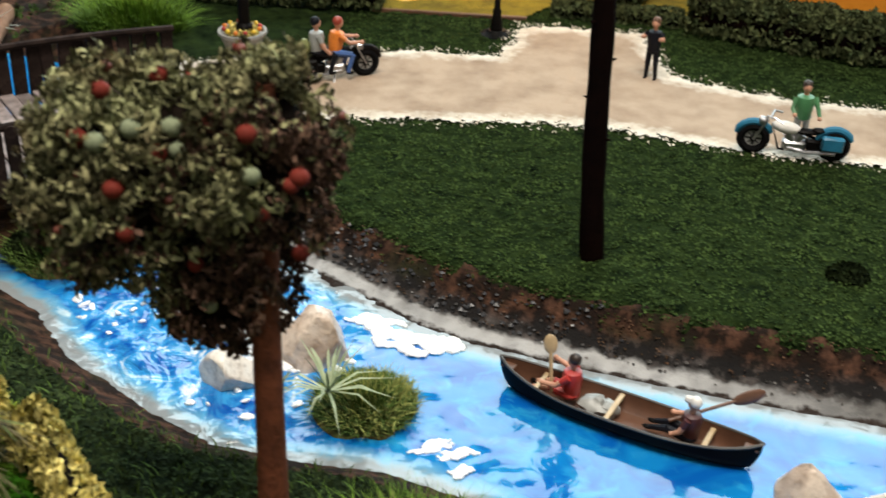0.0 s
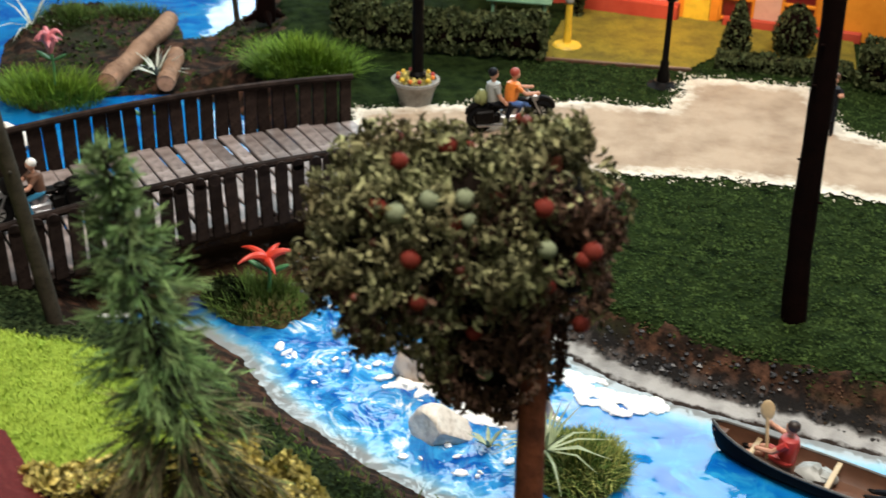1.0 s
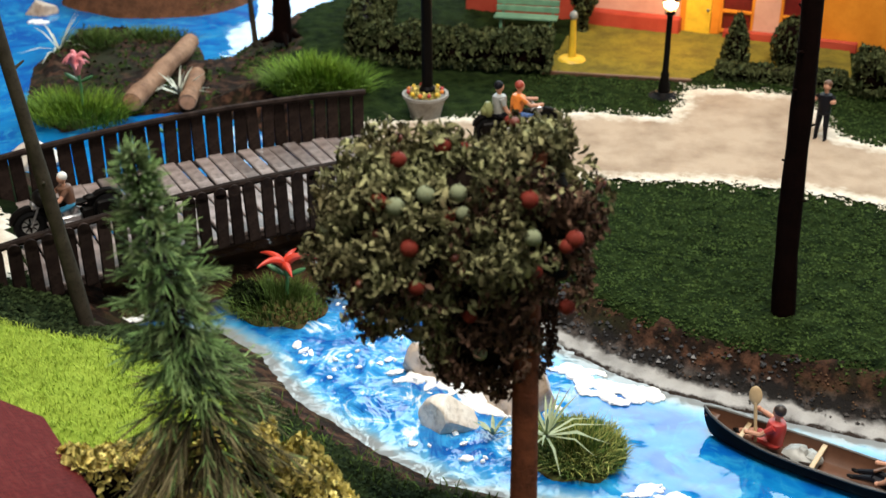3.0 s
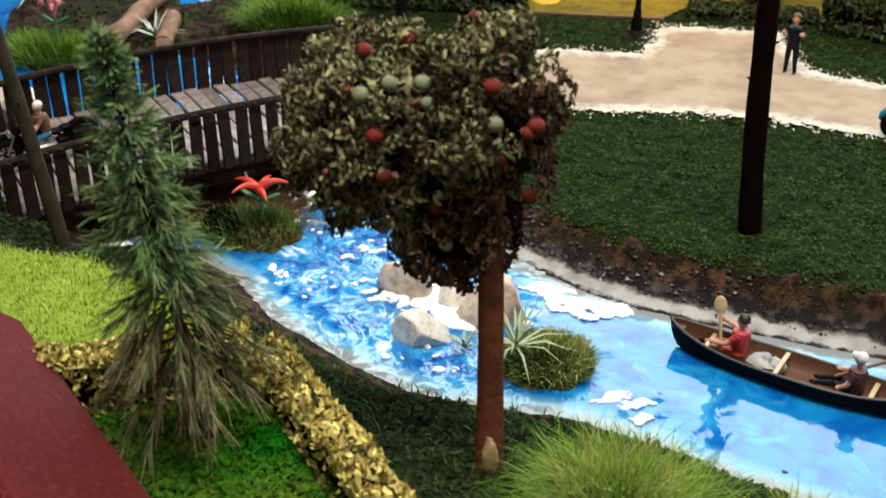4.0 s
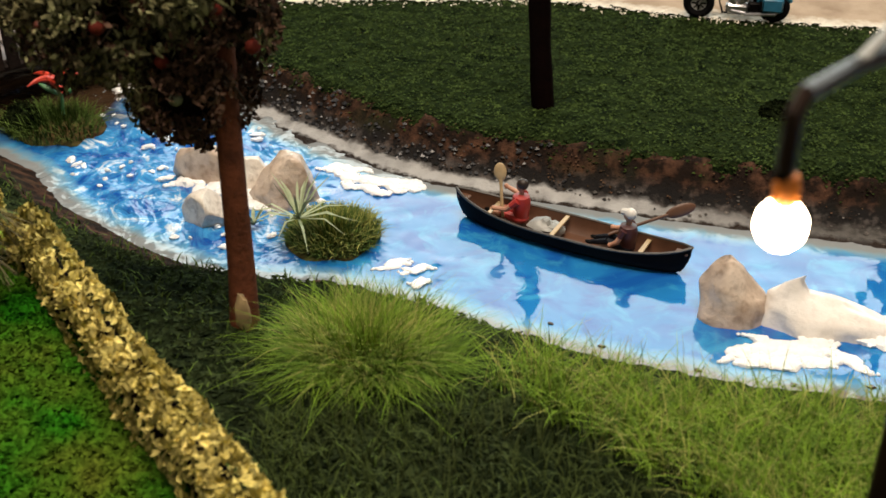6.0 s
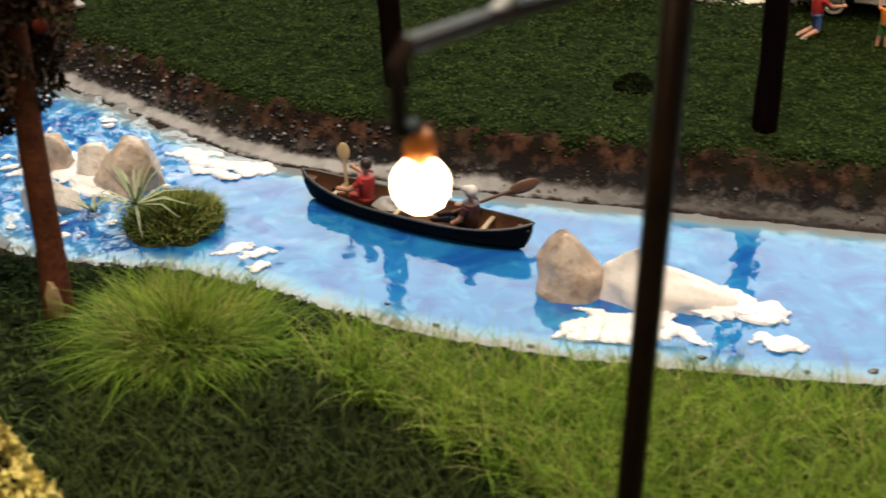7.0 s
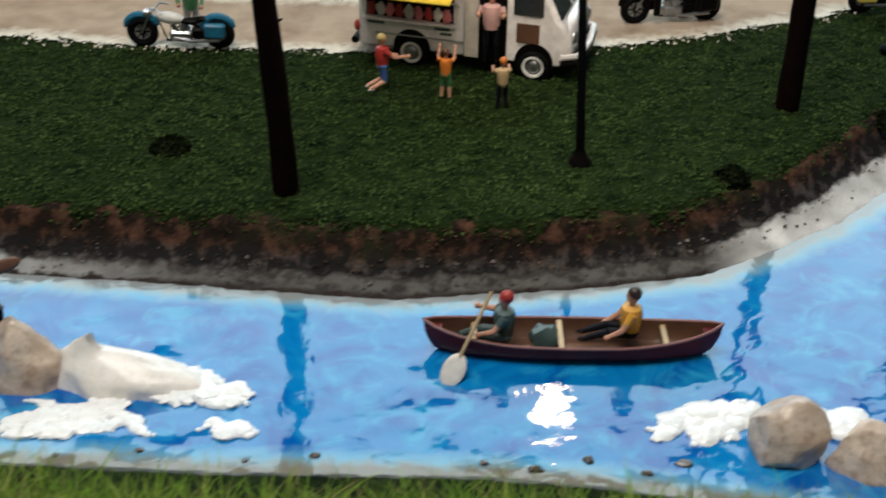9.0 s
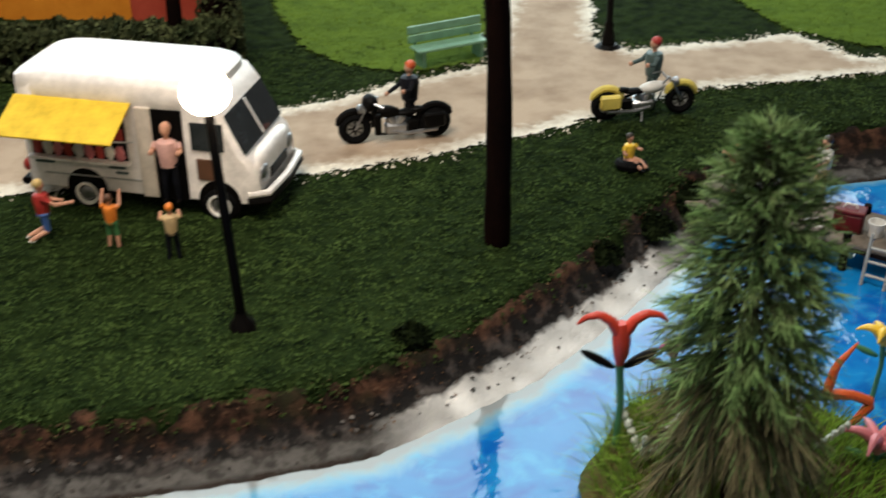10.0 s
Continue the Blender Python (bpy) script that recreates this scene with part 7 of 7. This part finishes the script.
# ---- houses ----
def wide_house():
    t = thing("house", -53.5, 53.2, 1.7, -6.5, "orange and red painted model house with pink panels", "house")
    wall_o = mat("orange_render", (0.72, 0.27, 0.03), (0.60, 0.20, 0.02), 0.7, 500, 60, 0.2, speck=0.2)
    wall_r = mat("brick_red_render", (0.45, 0.075, 0.045), (0.36, 0.05, 0.03), 0.7, 500, 60, 0.2, speck=0.2)
    wall_p = mat("salmon_render", (0.66, 0.38, 0.30), (0.58, 0.32, 0.25), 0.7, 500, 60, 0.2, speck=0.2)

    def wall(name, x0, x1, z0, z1, m, d=0.0, thick=0.8):
        part(name, Shape().box(((x0 + x1) / 2, thick / 2 + d, (z0 + z1) / 2), (x1 - x0, thick, z1 - z0), bevel=0.05), m, t)

    wall("wall", 0, 9.0, 0, 9, wall_r)
    wall("wall", 9.0, 45, 5.6, 9, wall_o, -0.2)
    wall("wall", 9.0, 10.6, 0, 5.6, wall_o)
    wall("panel", 10.6, 17.2, 0, 5.6, wall_p, 0.1)
    wall("wall", 17.2, 20.2, 0, 5.6, wall_o, 0.0)
    wall("panel", 22.6, 24.6, 0, 5.6, wall_p, 0.1)
    wall("wall", 26.9, 36.5, 0, 5.6, wall_o, 0.0)
    wall("wall", 36.5, 45, 0, 5.6, wall_o, -0.4)
    wall("wall", 45, 49.5, 0, 9, wall_r, -0.6)
    part("planter_wall", Shape().box((13.9, -0.55, 0.75), (7.0, 1.0, 1.5), bevel=0.08), wall_r, t)
    part("plinth", Shape().box((25.4, -0.35, 0.5), (9.6, 0.5, 1.0), bevel=0.08), wall_r, t)
    dr = thing("door", 0, 0, 0)
    dr.parent = t
    part("leaf", Shape().box((18.6, -0.06, 2.3), (1.9, 0.16, 4.4), bevel=0.05), YELLOW, dr)
    part("knob", Shape().ball((19.3, -0.2, 2.2), 0.12), CHROME, dr)
    for u in (21.4, 25.75):
        w = thing("window", 0, 0, 0)
        w.parent = t
        part("pane", Shape().box((u, 0.35, 2.9), (2.3, 0.1, 4.6), bevel=0.02), mat("maroon_blind_%d" % int(u), (0.16, 0.015, 0.015), None, 0.3, 500, 90, 0.1), w)
        for z in (0.7, 2.2, 5.3):
            part("bar", Shape().box((u, 0.2, z), (2.5, 0.3, 0.22), bevel=0.04), wall_o, w)
        for sx in (-1.15, 1.15):
            part("jamb", Shape().box((u + sx, 0.2, 2.9), (0.22, 0.3, 4.8), bevel=0.04), wall_o, w)
    part("back_wall", Shape().box((24.7, 9, 4.5), (49.4, 0.8, 9), bevel=0.05), wall_r, t)
    part("side_wall", Shape().box((0.4, 4.9, 4.5), (0.8, 7.4, 9), bevel=0.05), wall_r, t)
    part("side_wall", Shape().box((49.0, 4.6, 4.5), (0.8, 7.8, 9), bevel=0.05), wall_r, t)
    part("roof", Shape().box((24.7, 4.4, 9.3), (52, 12, 0.6), bevel=0.1), BROWN, t)


wide_house()
# lamp without a fixture, added for the orange glow on the house
light_point("house_fill_light", -36.5, 46.0, 7.6, 0.12, 0.5, (1.0, 0.6, 0.25))


def roof_material():
    m, nt, b, coord = start_mat("red_shingles", 0.8)
    b.inputs["Specular IOR Level"].default_value = 0.08
    br = nt.nodes.new("ShaderNodeTexBrick")
    br.inputs["Scale"].default_value = 260.0
    br.inputs["Color1"].default_value, br.inputs["Color2"].default_value = (0.12, 0.014, 0.014, 1), (0.10, 0.012, 0.012, 1)
    br.inputs["Mortar"].default_value = (0.035, 0.007, 0.007, 1)
    br.inputs["Mortar Size"].default_value = 0.03
    nt.links.new(coord, br.inputs["Vector"])
    col = mix_rgb(nt, br.outputs[0], (0.15, 0.03, 0.026), ramp_out(nt, noise_out(nt, coord, 400, 4), 0.5, 0.8))
    nt.links.new(col, b.inputs["Base Color"])
    bp = nt.nodes.new("ShaderNodeBump")
    bp.inputs["Strength"].default_value, bp.inputs["Distance"].default_value = 0.8, 0.0006
    nt.links.new(br.outputs[1], bp.inputs["Height"])
    bp.invert = True
    nt.links.new(bp.outputs[0], b.inputs["Normal"])
    return m


def cottage():
    """The near cottage, of which the red roof shows."""
    t = thing("cottage", -46.6, -15.8, 3.9, -41.0, "small cottage with a dark red shingled roof in the garden", "house")
    shingles = roof_material()
    half, pitch = 8.2, radians(44)
    ridge_y, ridge_z = 0.27 - 5.6 * math.cos(pitch), 2.27 + 5.6 * math.sin(pitch)
    for sd in (1, -1):
        tl = Matrix.Rotation(-pitch * sd, 3, "X")
        part("roof", Shape().box((0, ridge_y + sd * 2.8 * math.cos(pitch), ridge_z - 2.8 * math.sin(pitch)), (2 * half, 5.6, 0.3), bevel=0.08, turn=tl), shingles, t)
    part("ridge_cap", Shape().tube([(-half, ridge_y, ridge_z + 0.1), (half, ridge_y, ridge_z + 0.1)], 0.26, 8), shingles, t)
    cream = mat("cottage_render", (0.42, 0.20, 0.12), (0.34, 0.15, 0.09), 0.8, 400, 60, 0.3)
    for sd in (1, -1):
        part("wall", Shape().box((0, ridge_y + sd * 3.0, 1.1), (2 * half - 1.4, 0.4, 2.8), bevel=0.05), cream, t)
    for xx in (-half + 0.9, half - 0.9):
        g = Shape().box((xx, ridge_y, 1.1), (0.4, 5.6, 2.8), bevel=0.05)
        for w in (-0.2, 0.2):
            g.add([(xx + w, ridge_y - 2.9, 2.4), (xx + w, ridge_y + 2.9, 2.4), (xx + w, ridge_y, ridge_z - 0.6)], [(0, 1, 2)])
        part("gable_wall", g, cream, t)


cottage()
